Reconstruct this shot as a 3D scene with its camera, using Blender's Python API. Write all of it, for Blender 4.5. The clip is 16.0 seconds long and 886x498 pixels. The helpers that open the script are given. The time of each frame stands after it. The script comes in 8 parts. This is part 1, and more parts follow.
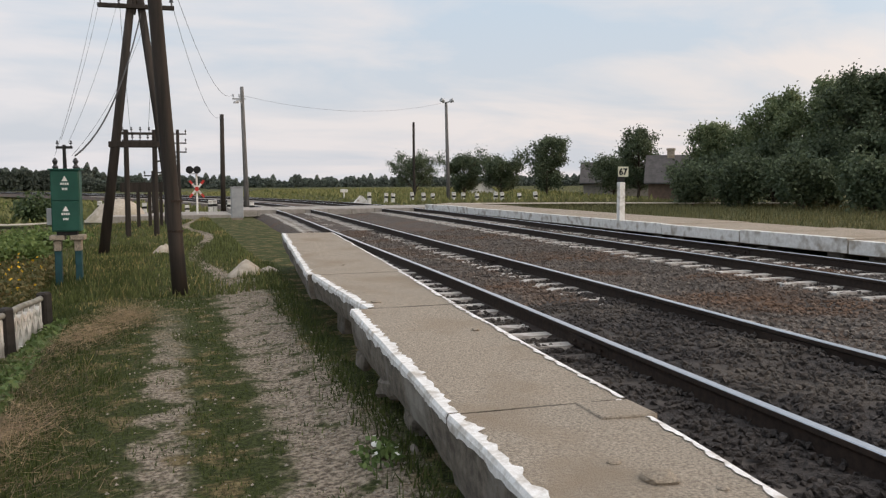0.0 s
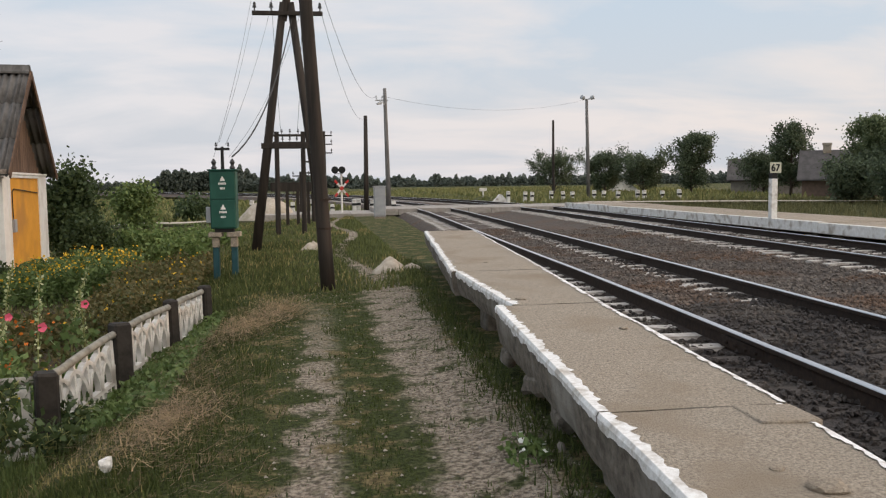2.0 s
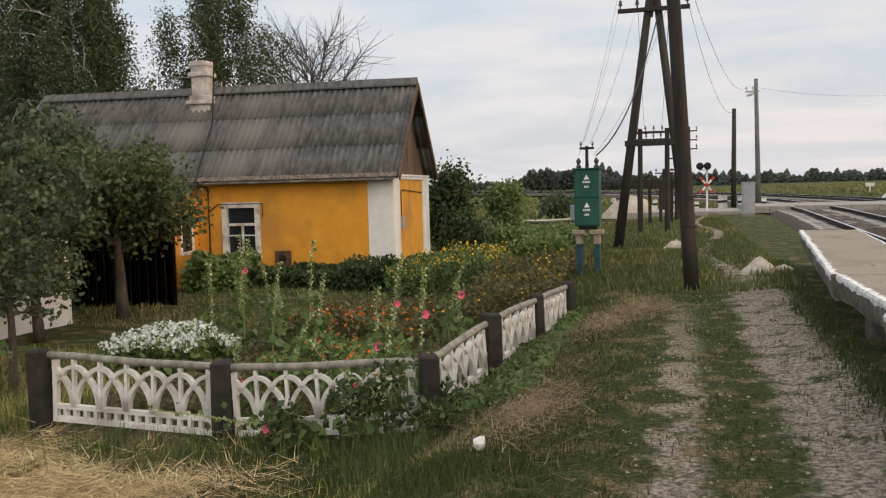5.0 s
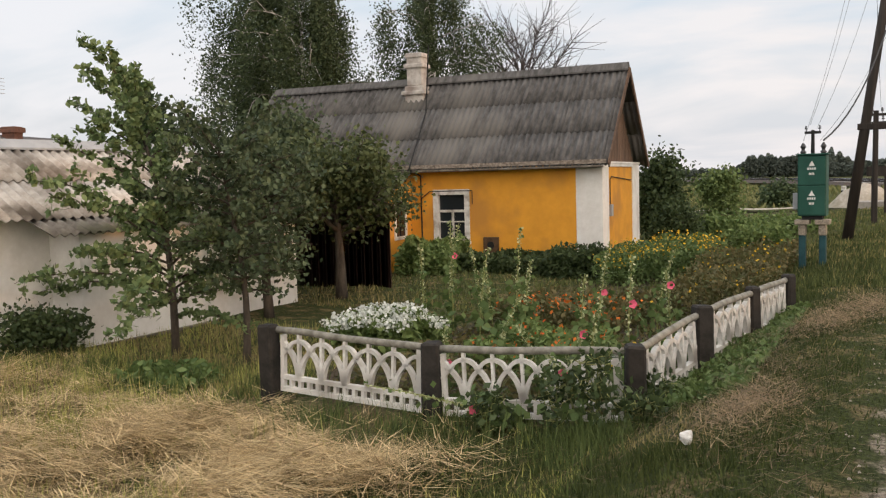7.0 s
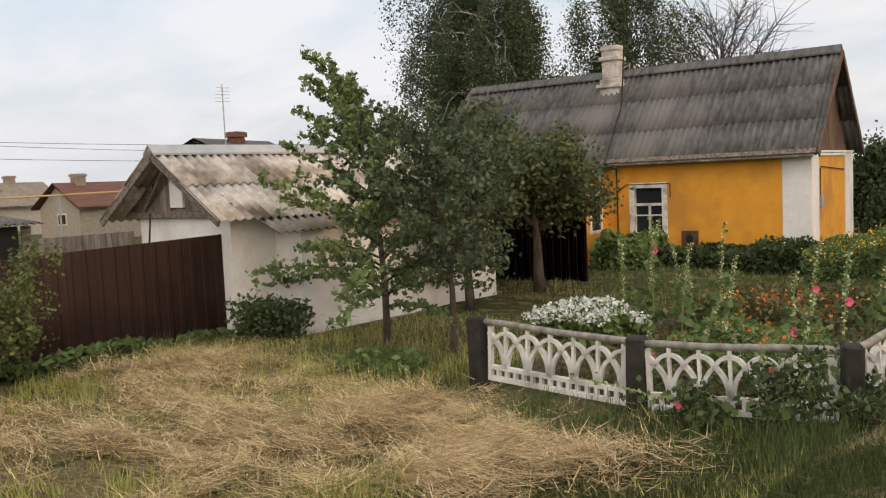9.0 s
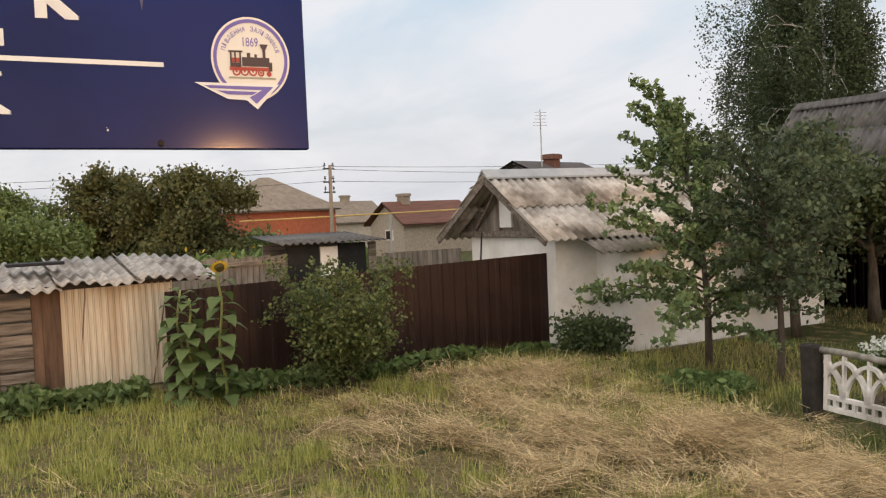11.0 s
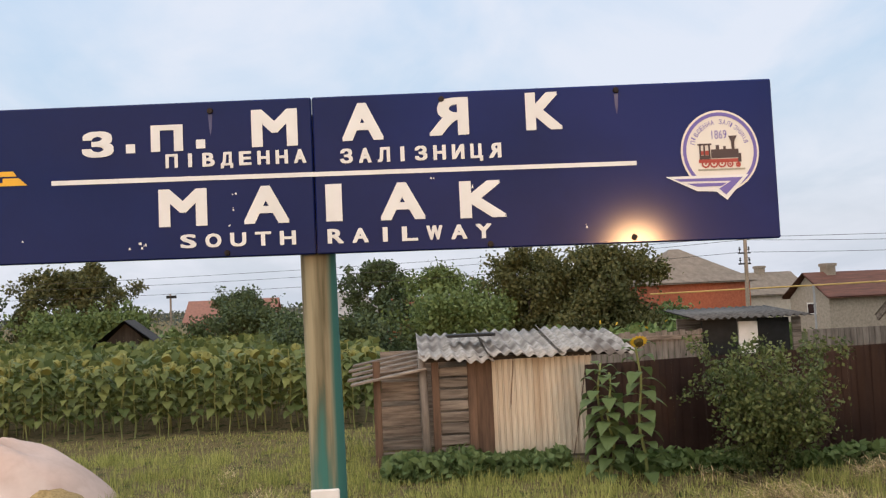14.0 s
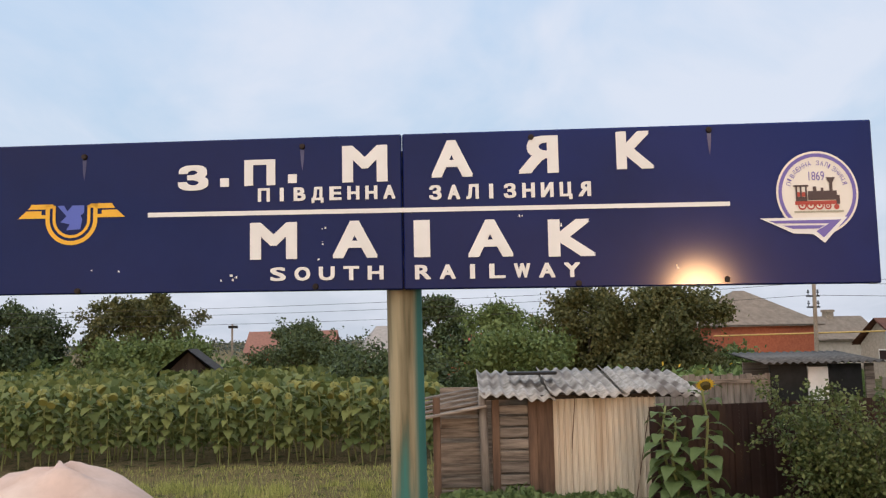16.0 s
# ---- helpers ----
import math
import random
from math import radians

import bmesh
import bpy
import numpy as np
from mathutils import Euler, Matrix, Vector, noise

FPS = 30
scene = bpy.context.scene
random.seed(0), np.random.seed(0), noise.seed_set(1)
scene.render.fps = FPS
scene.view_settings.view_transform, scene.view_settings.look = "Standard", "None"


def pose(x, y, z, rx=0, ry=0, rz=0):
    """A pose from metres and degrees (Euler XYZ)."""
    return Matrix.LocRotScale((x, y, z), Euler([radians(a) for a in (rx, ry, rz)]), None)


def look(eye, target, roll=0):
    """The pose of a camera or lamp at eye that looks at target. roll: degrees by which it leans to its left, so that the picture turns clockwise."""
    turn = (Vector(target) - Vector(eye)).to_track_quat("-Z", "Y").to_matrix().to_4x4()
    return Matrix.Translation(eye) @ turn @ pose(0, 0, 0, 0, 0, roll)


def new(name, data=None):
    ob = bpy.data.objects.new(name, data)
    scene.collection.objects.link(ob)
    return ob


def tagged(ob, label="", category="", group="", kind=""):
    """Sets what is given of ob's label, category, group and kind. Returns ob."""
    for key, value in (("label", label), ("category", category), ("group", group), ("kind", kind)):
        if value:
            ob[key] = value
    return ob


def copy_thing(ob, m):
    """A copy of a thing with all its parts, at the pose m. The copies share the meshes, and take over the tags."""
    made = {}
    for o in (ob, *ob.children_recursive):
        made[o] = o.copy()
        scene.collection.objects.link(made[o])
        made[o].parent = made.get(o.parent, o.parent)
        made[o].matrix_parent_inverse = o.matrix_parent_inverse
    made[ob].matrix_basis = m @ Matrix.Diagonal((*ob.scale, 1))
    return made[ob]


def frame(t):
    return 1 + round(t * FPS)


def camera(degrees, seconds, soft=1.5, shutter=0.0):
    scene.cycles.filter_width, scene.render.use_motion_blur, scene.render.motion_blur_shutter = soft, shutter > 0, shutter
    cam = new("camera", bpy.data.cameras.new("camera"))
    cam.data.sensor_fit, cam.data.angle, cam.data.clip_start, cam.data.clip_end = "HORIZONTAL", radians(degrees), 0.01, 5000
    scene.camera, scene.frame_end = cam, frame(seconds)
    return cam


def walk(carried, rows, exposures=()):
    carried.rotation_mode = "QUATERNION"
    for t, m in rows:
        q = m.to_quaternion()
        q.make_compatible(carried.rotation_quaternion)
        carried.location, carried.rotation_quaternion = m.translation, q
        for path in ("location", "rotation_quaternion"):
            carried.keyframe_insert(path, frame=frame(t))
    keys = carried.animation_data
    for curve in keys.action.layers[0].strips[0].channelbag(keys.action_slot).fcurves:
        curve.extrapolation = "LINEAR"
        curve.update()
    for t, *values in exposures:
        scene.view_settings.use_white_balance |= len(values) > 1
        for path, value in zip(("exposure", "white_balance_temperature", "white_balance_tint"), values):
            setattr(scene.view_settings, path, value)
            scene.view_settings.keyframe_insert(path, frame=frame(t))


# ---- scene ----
# seconds, stops, white balance
EXPOSURES = [(0, -0.05, 6300, 10), (5, 0.0, 6450, 10), (8, 0.18, 6500, 10), (11, 0.07, 6450, 10), (13, 0.07, 6200, 10), (14.5, 0.0, 5930, 10), (16, -0.05, 5880, 10)]
cam = camera(54.0, 16.0, soft=1.25)
# time, eye, target, roll; x runs across the tracks, y along them
PATH = [
    (0, (-0.028, 0.043, 1.499), (0.854, 2.901, 1.268), -0.38),
    (0.5, (-0.035, 0.047, 1.497), (0.796, 2.921, 1.270), -0.36),
    (1, (-0.047, 0.058, 1.492), (0.656, 2.966, 1.270), -0.71),
    (1.5, (-0.058, 0.081, 1.485), (0.486, 3.022, 1.259), -0.95),
    (2, (-0.079, 0.059, 1.483), (0.340, 3.020, 1.253), -0.76),
    (2.5, (-0.100, 0.062, 1.484), (0.208, 3.036, 1.246), -0.70),
    (3, (-0.124, 0.057, 1.481), (0.069, 3.041, 1.241), -0.64),
    (3.5, (-0.136, 0.017, 1.489), (-0.112, 3.007, 1.249), -0.61),
    (4, (-0.145, 0.005, 1.491), (-0.410, 2.984, 1.261), -1.07),
    (4.5, (-0.126, 0.011, 1.486), (-0.711, 2.946, 1.271), -1.46),
    (5, (-0.099, 0.005, 1.487), (-0.896, 2.889, 1.274), -1.54),
    (7.5, (-0.078, -0.050, 1.494), (-1.679, 2.476, 1.254), -1.92),
    (8, (-0.081, -0.061, 1.505), (-1.821, 2.371, 1.267), -2.40),
    (10.5, (0.119, -0.919, 1.617), (-2.316, 0.824, 1.433), -2.33),
    (11, (0.150, -0.931, 1.623), (-2.473, 0.520, 1.492), -2.44),
    (11.5, (0.158, -0.955, 1.632), (-2.625, 0.161, 1.551), -2.82),
    (12, (0.149, -0.970, 1.640), (-2.737, -0.150, 1.597), -3.09),
    (12.5, (0.161, -0.981, 1.645), (-2.783, -0.409, 1.639), -3.31),
    (13, (0.168, -0.998, 1.653), (-2.808, -0.624, 1.693), -3.19),
    (13.5, (0.156, -1.035, 1.663), (-2.833, -0.805, 1.774), -2.90),
    (14, (0.154, -1.075, 1.671), (-2.837, -0.925, 1.848), -2.58),
    (14.5, (0.158, -1.103, 1.674), (-2.833, -1.012, 1.897), -2.24),
    (15, (0.158, -1.121, 1.676), (-2.830, -1.082, 1.938), -1.80),
    (15.5, (0.151, -1.132, 1.677), (-2.835, -1.145, 1.962), -1.52),
    (16, (0.148, -1.142, 1.677), (-2.836, -1.188, 1.983), -1.15),
]
walk(cam, [(t, look(eye, target, roll)) for t, eye, target, roll in PATH], EXPOSURES)

# ---------------- light ----------------
SUN_DIR = Vector((0.992, 0.108, 0.046)).normalized()      # towards the low evening sun


def make_world():
    w = bpy.data.worlds.new("evening_sky")
    scene.world = w
    w.use_nodes = True
    nt = w.node_tree
    nt.nodes.clear()
    out = nt.nodes.new("ShaderNodeOutputWorld")
    bg = nt.nodes.new("ShaderNodeBackground")
    sky = nt.nodes.new("ShaderNodeTexSky")
    sky.sky_type = "NISHITA"
    sky.sun_disc = False
    sky.sun_elevation = radians(2.8)
    sky.sun_rotation = math.atan2(SUN_DIR.x, SUN_DIR.y)
    sky.air_density, sky.dust_density, sky.ozone_density = 1.0, 2.0, 1.0
    geo = nt.nodes.new("ShaderNodeTexCoord")
    sep = nt.nodes.new("ShaderNodeSeparateXYZ")
    nt.links.new(geo.outputs["Generated"], sep.inputs[0])
    # thin haze that whitens towards the horizon
    ramp = nt.nodes.new("ShaderNodeValToRGB")
    e = ramp.color_ramp.elements
    e[0].position, e[0].color = 0.0, (0.66, 0.68, 0.72, 1)
    e[1].position, e[1].color = 0.9, (1.10, 1.20, 1.32, 1)
    for p, c in ((0.07, (0.68, 0.70, 0.74, 1)), (0.22, (0.60, 0.70, 0.80, 1)), (0.42, (0.56, 0.69, 0.84, 1)), (0.60, (0.85, 0.96, 1.10, 1))):
        k = e.new(p)
        k.color = c
    nt.links.new(sep.outputs[2], ramp.inputs[0])
    # cloud veils: coordinates flattened as on a high layer
    add = nt.nodes.new("ShaderNodeMath")
    add.operation = "ADD"
    add.inputs[1].default_value = 0.22
    nt.links.new(sep.outputs[2], add.inputs[0])
    div = nt.nodes.new("ShaderNodeVectorMath")
    div.operation = "DIVIDE"
    comb = nt.nodes.new("ShaderNodeCombineXYZ")
    for i in range(3):
        nt.links.new(add.outputs[0], comb.inputs[i])
    nt.links.new(geo.outputs["Generated"], div.inputs[0])
    nt.links.new(comb.outputs[0], div.inputs[1])
    mp = nt.nodes.new("ShaderNodeMapping")
    mp.inputs["Scale"].default_value = (0.8, 1.25, 0.6)
    mp.inputs["Rotation"].default_value = (0, 0, 0.5)
    nt.links.new(div.outputs[0], mp.inputs["Vector"])
    n1 = nt.nodes.new("ShaderNodeTexNoise")
    n1.inputs["Scale"].default_value, n1.inputs["Detail"].default_value, n1.inputs["Roughness"].default_value = 1.5, 7, 0.52
    n1.inputs["Distortion"].default_value = 0.35
    nt.links.new(mp.outputs[0], n1.inputs["Vector"])
    r2 = nt.nodes.new("ShaderNodeValToRGB")
    r2.color_ramp.elements[0].position, r2.color_ramp.elements[0].color = 0.40, (0, 0, 0, 1)
    r2.color_ramp.elements[1].position, r2.color_ramp.elements[1].color = 0.62, (0.85, 0.85, 0.85, 1)
    nt.links.new(n1.outputs[0], r2.inputs[0])
    # clouds warmer low on the sun's side
    dot = nt.nodes.new("ShaderNodeVectorMath")
    dot.operation = "DOT_PRODUCT"
    dot.inputs[1].default_value = SUN_DIR
    nt.links.new(geo.outputs["Generated"], dot.inputs[0])
    warm = nt.nodes.new("ShaderNodeMapRange")
    warm.inputs[1].default_value, warm.inputs[2].default_value = -0.5, 0.9
    nt.links.new(dot.outputs["Value"], warm.inputs[0])
    cc = nt.nodes.new("ShaderNodeMix")
    cc.data_type = "RGBA"
    cc.inputs[6].default_value, cc.inputs[7].default_value = (0.84, 0.83, 0.86, 1), (0.95, 0.83, 0.76, 1)
    nt.links.new(warm.outputs[0], cc.inputs[0])
    mix = nt.nodes.new("ShaderNodeMix")
    mix.data_type = "RGBA"
    nt.links.new(r2.outputs[0], mix.inputs[0])
    nt.links.new(ramp.outputs[0], mix.inputs[6])
    nt.links.new(cc.outputs[2], mix.inputs[7])
    # the clear sky behind adds its own gradient
    sc = nt.nodes.new("ShaderNodeMix")
    sc.data_type, sc.blend_type = "RGBA", "ADD"
    sc.inputs[0].default_value = 0.02
    nt.links.new(mix.outputs[2], sc.inputs[6])
    nt.links.new(sky.outputs[0], sc.inputs[7])
    # the sunset half of the sky is brighter than the half before the camera
    side = nt.nodes.new("ShaderNodeVectorMath")
    side.operation = "DOT_PRODUCT"
    side.inputs[1].default_value = Vector((0.74, -0.60, 0.30)).normalized()
    nt.links.new(geo.outputs["Generated"], side.inputs[0])
    gain = nt.nodes.new("ShaderNodeMapRange")
    gain.interpolation_type = "SMOOTHSTEP"
    gain.inputs[1].default_value, gain.inputs[2].default_value = 0.0, 0.95
    nt.links.new(side.outputs["Value"], gain.inputs[0])
    glow = nt.nodes.new("ShaderNodeMix")
    glow.data_type = "RGBA"
    glow.inputs[6].default_value, glow.inputs[7].default_value = (1, 1, 1, 1), (2.35, 2.1, 1.8, 1)
    nt.links.new(gain.outputs[0], glow.inputs[0])
    mul = nt.nodes.new("ShaderNodeMix")
    mul.data_type, mul.blend_type = "RGBA", "MULTIPLY"
    mul.inputs[0].default_value = 1.0
    nt.links.new(sc.outputs[2], mul.inputs[6])
    nt.links.new(glow.outputs[2], mul.inputs[7])
    nt.links.new(mul.outputs[2], bg.inputs["Color"])
    bg.inputs["Strength"].default_value = SKY_STRENGTH
    nt.links.new(bg.outputs[0], out.inputs[0])


SKY_STRENGTH = 0.95
make_world()
sun_data = bpy.data.lights.new("sun", "SUN")
sun_data.energy, sun_data.angle, sun_data.color = 0.72, radians(3), (1.0, 0.52, 0.22)
sun = new("sun", sun_data)
sun.matrix_world = look((40, 10, 30), Vector((40, 10, 30)) - SUN_DIR)

# ---------------- materials ----------------
MATS = {}


def mat(name, a, b=None, scale=6.0, rough=0.85, bump=0.25, metal=0.0, c=None, big=0.8, stretch=(1, 1, 1), obj_random=0.0, detail=8, spec=0.3, bump_dist=0.01):
    """Two-scale noise material: a and b mix by fine noise, c comes in as large stains."""
    if name in MATS:
        return MATS[name]
    m = bpy.data.materials.new(name)
    MATS[name] = m
    m.use_nodes = True
    nt = m.node_tree
    p = nt.nodes["Principled BSDF"]
    p.inputs["Roughness"].default_value, p.inputs["Metallic"].default_value = rough, metal
    p.inputs["Specular IOR Level"].default_value = spec
    tc = nt.nodes.new("ShaderNodeTexCoord")
    mp = nt.nodes.new("ShaderNodeMapping")
    mp.inputs["Scale"].default_value = stretch
    nt.links.new(tc.outputs["Object"], mp.inputs["Vector"])
    n = nt.nodes.new("ShaderNodeTexNoise")
    n.inputs["Scale"].default_value, n.inputs["Detail"].default_value, n.inputs["Roughness"].default_value = scale, detail, 0.65
    nt.links.new(mp.outputs[0], n.inputs["Vector"])
    b = b or tuple(x * 0.7 for x in a)
    r = nt.nodes.new("ShaderNodeValToRGB")
    r.color_ramp.elements[0].position, r.color_ramp.elements[0].color = 0.36, (*b, 1)
    r.color_ramp.elements[1].position, r.color_ramp.elements[1].color = 0.64, (*a, 1)
    nt.links.new(n.outputs[0], r.inputs[0])
    col = r.outputs[0]
    if c:
        n2 = nt.nodes.new("ShaderNodeTexNoise")
        n2.inputs["Scale"].default_value, n2.inputs["Detail"].default_value = big, 5
        nt.links.new(mp.outputs[0], n2.inputs["Vector"])
        r2 = nt.nodes.new("ShaderNodeValToRGB")
        r2.color_ramp.elements[0].position, r2.color_ramp.elements[1].position = 0.50, 0.66
        nt.links.new(n2.outputs[0], r2.inputs[0])
        mx = nt.nodes.new("ShaderNodeMix")
        mx.data_type = "RGBA"
        mx.inputs[7].default_value = (*c, 1)
        nt.links.new(r2.outputs[0], mx.inputs[0])
        nt.links.new(col, mx.inputs[6])
        col = mx.outputs[2]
    if obj_random:
        oi = nt.nodes.new("ShaderNodeObjectInfo")
        geo = nt.nodes.new("ShaderNodeNewGeometry")
        ad = nt.nodes.new("ShaderNodeMath")
        ad.operation = "ADD"
        nt.links.new(oi.outputs["Random"], ad.inputs[0])
        nt.links.new(geo.outputs["Random Per Island"], ad.inputs[1])
        mr = nt.nodes.new("ShaderNodeMapRange")
        mr.inputs[2].default_value = 2.0
        mr.inputs[3].default_value, mr.inputs[4].default_value = 1 - obj_random, 1 + obj_random
        nt.links.new(ad.outputs[0], mr.inputs[0])
        hs = nt.nodes.new("ShaderNodeHueSaturation")
        nt.links.new(mr.outputs[0], hs.inputs["Value"])
        nt.links.new(col, hs.inputs["Color"])
        col = hs.outputs[0]
    nt.links.new(col, p.inputs["Base Color"])
    if bump:
        bp = nt.nodes.new("ShaderNodeBump")
        bp.inputs["Strength"].default_value, bp.inputs["Distance"].default_value = bump, bump_dist
        nt.links.new(n.outputs[0], bp.inputs["Height"])
        nt.links.new(bp.outputs[0], p.inputs["Normal"])
    return m


def leafmat(name, a, b, rough=0.6, trans=0.25):
    """Leaves: colour varies from leaf to leaf, some light passes."""
    if name in MATS:
        return MATS[name]
    m = bpy.data.materials.new(name)
    MATS[name] = m
    m.use_nodes = True
    nt = m.node_tree
    p = nt.nodes["Principled BSDF"]
    p.inputs["Roughness"].default_value = rough
    p.inputs["Specular IOR Level"].default_value = 0.25
    geo = nt.nodes.new("ShaderNodeNewGeometry")
    r = nt.nodes.new("ShaderNodeValToRGB")
    r.color_ramp.elements[0].color, r.color_ramp.elements[1].color = (*a, 1), (*b, 1)
    nt.links.new(geo.outputs["Random Per Island"], r.inputs[0])
    nt.links.new(r.outputs[0], p.inputs["Base Color"])
    tr = nt.nodes.new("ShaderNodeBsdfTranslucent")
    nt.links.new(r.outputs[0], tr.inputs["Color"])
    mx = nt.nodes.new("ShaderNodeMixShader")
    mx.inputs[0].default_value = trans
    out = nt.nodes["Material Output"]
    nt.links.new(p.outputs[0], mx.inputs[1])
    nt.links.new(tr.outputs[0], mx.inputs[2])
    nt.links.new(mx.outputs[0], out.inputs[0])
    return m


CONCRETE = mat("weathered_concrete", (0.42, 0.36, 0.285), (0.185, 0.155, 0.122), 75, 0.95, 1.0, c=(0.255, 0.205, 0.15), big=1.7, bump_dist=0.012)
# top concrete at under half brightness: shade of side faces put into the colour
SHADECONCRETE = mat("shaded_concrete", (0.19, 0.165, 0.135), (0.085, 0.073, 0.058), 14, 0.95, 0.8, c=(0.26, 0.24, 0.21), big=3)
EDGEPAINT = mat("chalky_edge_paint", (0.84, 0.83, 0.82), (0.66, 0.64, 0.61), 30, 0.85, 0.6, c=(0.46, 0.42, 0.37), big=11)
WHITEPAINT = mat("worn_white_paint", (0.74, 0.73, 0.70), (0.60, 0.58, 0.54), 14, 0.8, 0.4, c=(0.36, 0.32, 0.27), big=4.0)
LIMEWASH = mat("limewash", (0.78, 0.76, 0.73), (0.68, 0.66, 0.62), 5, 0.9, 0.2, c=(0.60, 0.57, 0.52), big=1.2)
RAILRUST = mat("rail_rust", (0.045, 0.030, 0.022), (0.022, 0.016, 0.013), 20, 0.8, 0.3, metal=0.2)
RAILTOP = mat("rail_head_steel", (0.62, 0.62, 0.63), (0.50, 0.50, 0.52), 30, 0.28, 0.05, metal=1.0)
SLEEPER = mat("sleeper_concrete", (0.54, 0.51, 0.475), (0.28, 0.25, 0.22), 7, 0.95, 0.4, obj_random=0.25)
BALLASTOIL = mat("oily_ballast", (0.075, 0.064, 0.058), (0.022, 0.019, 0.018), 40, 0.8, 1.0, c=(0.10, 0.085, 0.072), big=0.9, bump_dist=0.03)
POLEGREY = mat("grey_concrete_pole", (0.17, 0.165, 0.16), (0.10, 0.096, 0.092), 9, 0.95, 0.4, stretch=(1, 1, 0.2))
SLEEPERDIRTY = mat("sleeper_oily", (0.085, 0.073, 0.064), (0.04, 0.034, 0.03), 7, 0.9, 0.4, obj_random=0.25)
STONE = mat("ballast_stone", (0.155, 0.134, 0.117), (0.075, 0.064, 0.056), 14, 0.9, 0.3, obj_random=0.55, c=(0.12, 0.075, 0.05), big=0.5)
BALLASTBED = mat("ballast_bed", (0.12, 0.098, 0.083), (0.045, 0.037, 0.032), 40, 0.95, 1.0, c=(0.10, 0.065, 0.045), big=0.6, bump_dist=0.03)
OLDWOOD = mat("tarred_pole_wood", (0.046, 0.036, 0.029), (0.018, 0.015, 0.0125), 9, 0.8, 0.5, stretch=(1, 1, 0.08))
GREYWOOD = mat("grey_weathered_wood", (0.27, 0.225, 0.185), (0.085, 0.068, 0.054), 16, 0.9, 0.8, stretch=(1, 0.10, 1.4), obj_random=0.42)
GREYWOOD_V = mat("grey_upright_boards", (0.22, 0.19, 0.16), (0.11, 0.092, 0.078), 12, 0.9, 0.5, stretch=(1, 1, 0.12), obj_random=0.3)
BROWNWOOD = mat("brown_weathered_wood", (0.17, 0.105, 0.068), (0.085, 0.052, 0.035), 12, 0.9, 0.5, stretch=(1, 1, 0.1), obj_random=0.25)
ORANGE = mat("ochre_wall_paint", (0.74, 0.345, 0.038), (0.65, 0.295, 0.032), 3, 0.85, 0.25, c=(0.52, 0.24, 0.045), big=0.9)
ROOFSLATE = mat("dark_slate_sheet", (0.125, 0.118, 0.112), (0.052, 0.049, 0.046), 9, 0.9, 0.35, c=(0.145, 0.135, 0.122), big=0.7, obj_random=0.12, stretch=(1, 0.3, 0.3))
LIGHTSLATE = mat("light_slate_sheet", (0.58, 0.53, 0.47), (0.36, 0.31, 0.265), 6, 0.9, 0.4, c=(0.14, 0.115, 0.092), big=1.3, obj_random=0.22)
BROWNMETAL = mat("brown_profiled_sheet", (0.040, 0.018, 0.014), (0.027, 0.012, 0.010), 2.5, 0.5, 0.1, c=(0.052, 0.025, 0.020), big=0.7, spec=0.4)
GREENPAINT = mat("green_enamel", (0.012, 0.075, 0.052), (0.009, 0.055, 0.04), 4, 0.5, 0.1, c=(0.02, 0.09, 0.065), big=1.5)
GREYPAINT = mat("grey_enamel", (0.36, 0.37, 0.38), (0.29, 0.30, 0.31), 4, 0.6, 0.1)
BLACKISH = mat("black_paint", (0.018, 0.018, 0.018), (0.01, 0.01, 0.01), 6, 0.7, 0.2)
POSTDARK = mat("dark_fence_post", (0.040, 0.034, 0.029), (0.016, 0.014, 0.012), 8, 0.9, 0.5)
FENCEWHITE = mat("fence_whitewash", (0.76, 0.74, 0.70), (0.56, 0.53, 0.49), 12, 0.9, 0.4, c=(0.40, 0.37, 0.33), big=3)
RAILPIPE = mat("mossy_grey_rail", (0.29, 0.275, 0.235), (0.14, 0.13, 0.105), 10, 0.9, 0.4)
SAND = mat("sand", (0.50, 0.44, 0.36), (0.36, 0.31, 0.25), 9, 0.98, 0.5, c=(0.28, 0.25, 0.18), big=1.5)
WIRE = mat("wire_metal", (0.05, 0.05, 0.05), (0.03, 0.03, 0.03), 5, 0.6, 0)
PORCELAIN = mat("dark_insulator", (0.05, 0.045, 0.045), (0.03, 0.03, 0.03), 5, 0.3, 0)
BARK = mat("bark", (0.10, 0.080, 0.062), (0.045, 0.036, 0.028), 12, 0.95, 0.8, stretch=(1, 1, 0.3))
BIRCHBARK = mat("birch_bark", (0.55, 0.53, 0.50), (0.10, 0.09, 0.085), 5, 0.85, 0.5, stretch=(1, 1, 3))
RED = mat("red_reflective", (0.55, 0.05, 0.04), (0.45, 0.04, 0.03), 8, 0.5, 0)
BRICK = mat("red_brick_wall", (0.42, 0.135, 0.07), (0.31, 0.095, 0.052), 9, 0.9, 0.3)
RUSTROOF = mat("rusty_red_roof", (0.17, 0.075, 0.050), (0.095, 0.045, 0.033), 3, 0.75, 0.2, stretch=(4, 0.3, 1))
FARROOF = mat("brown_slate_roof", (0.25, 0.205, 0.16), (0.17, 0.14, 0.11), 3, 0.9, 0.3)
DARKROOF = mat("dark_far_roof", (0.10, 0.092, 0.09), (0.065, 0.06, 0.058), 3, 0.9, 0.2)


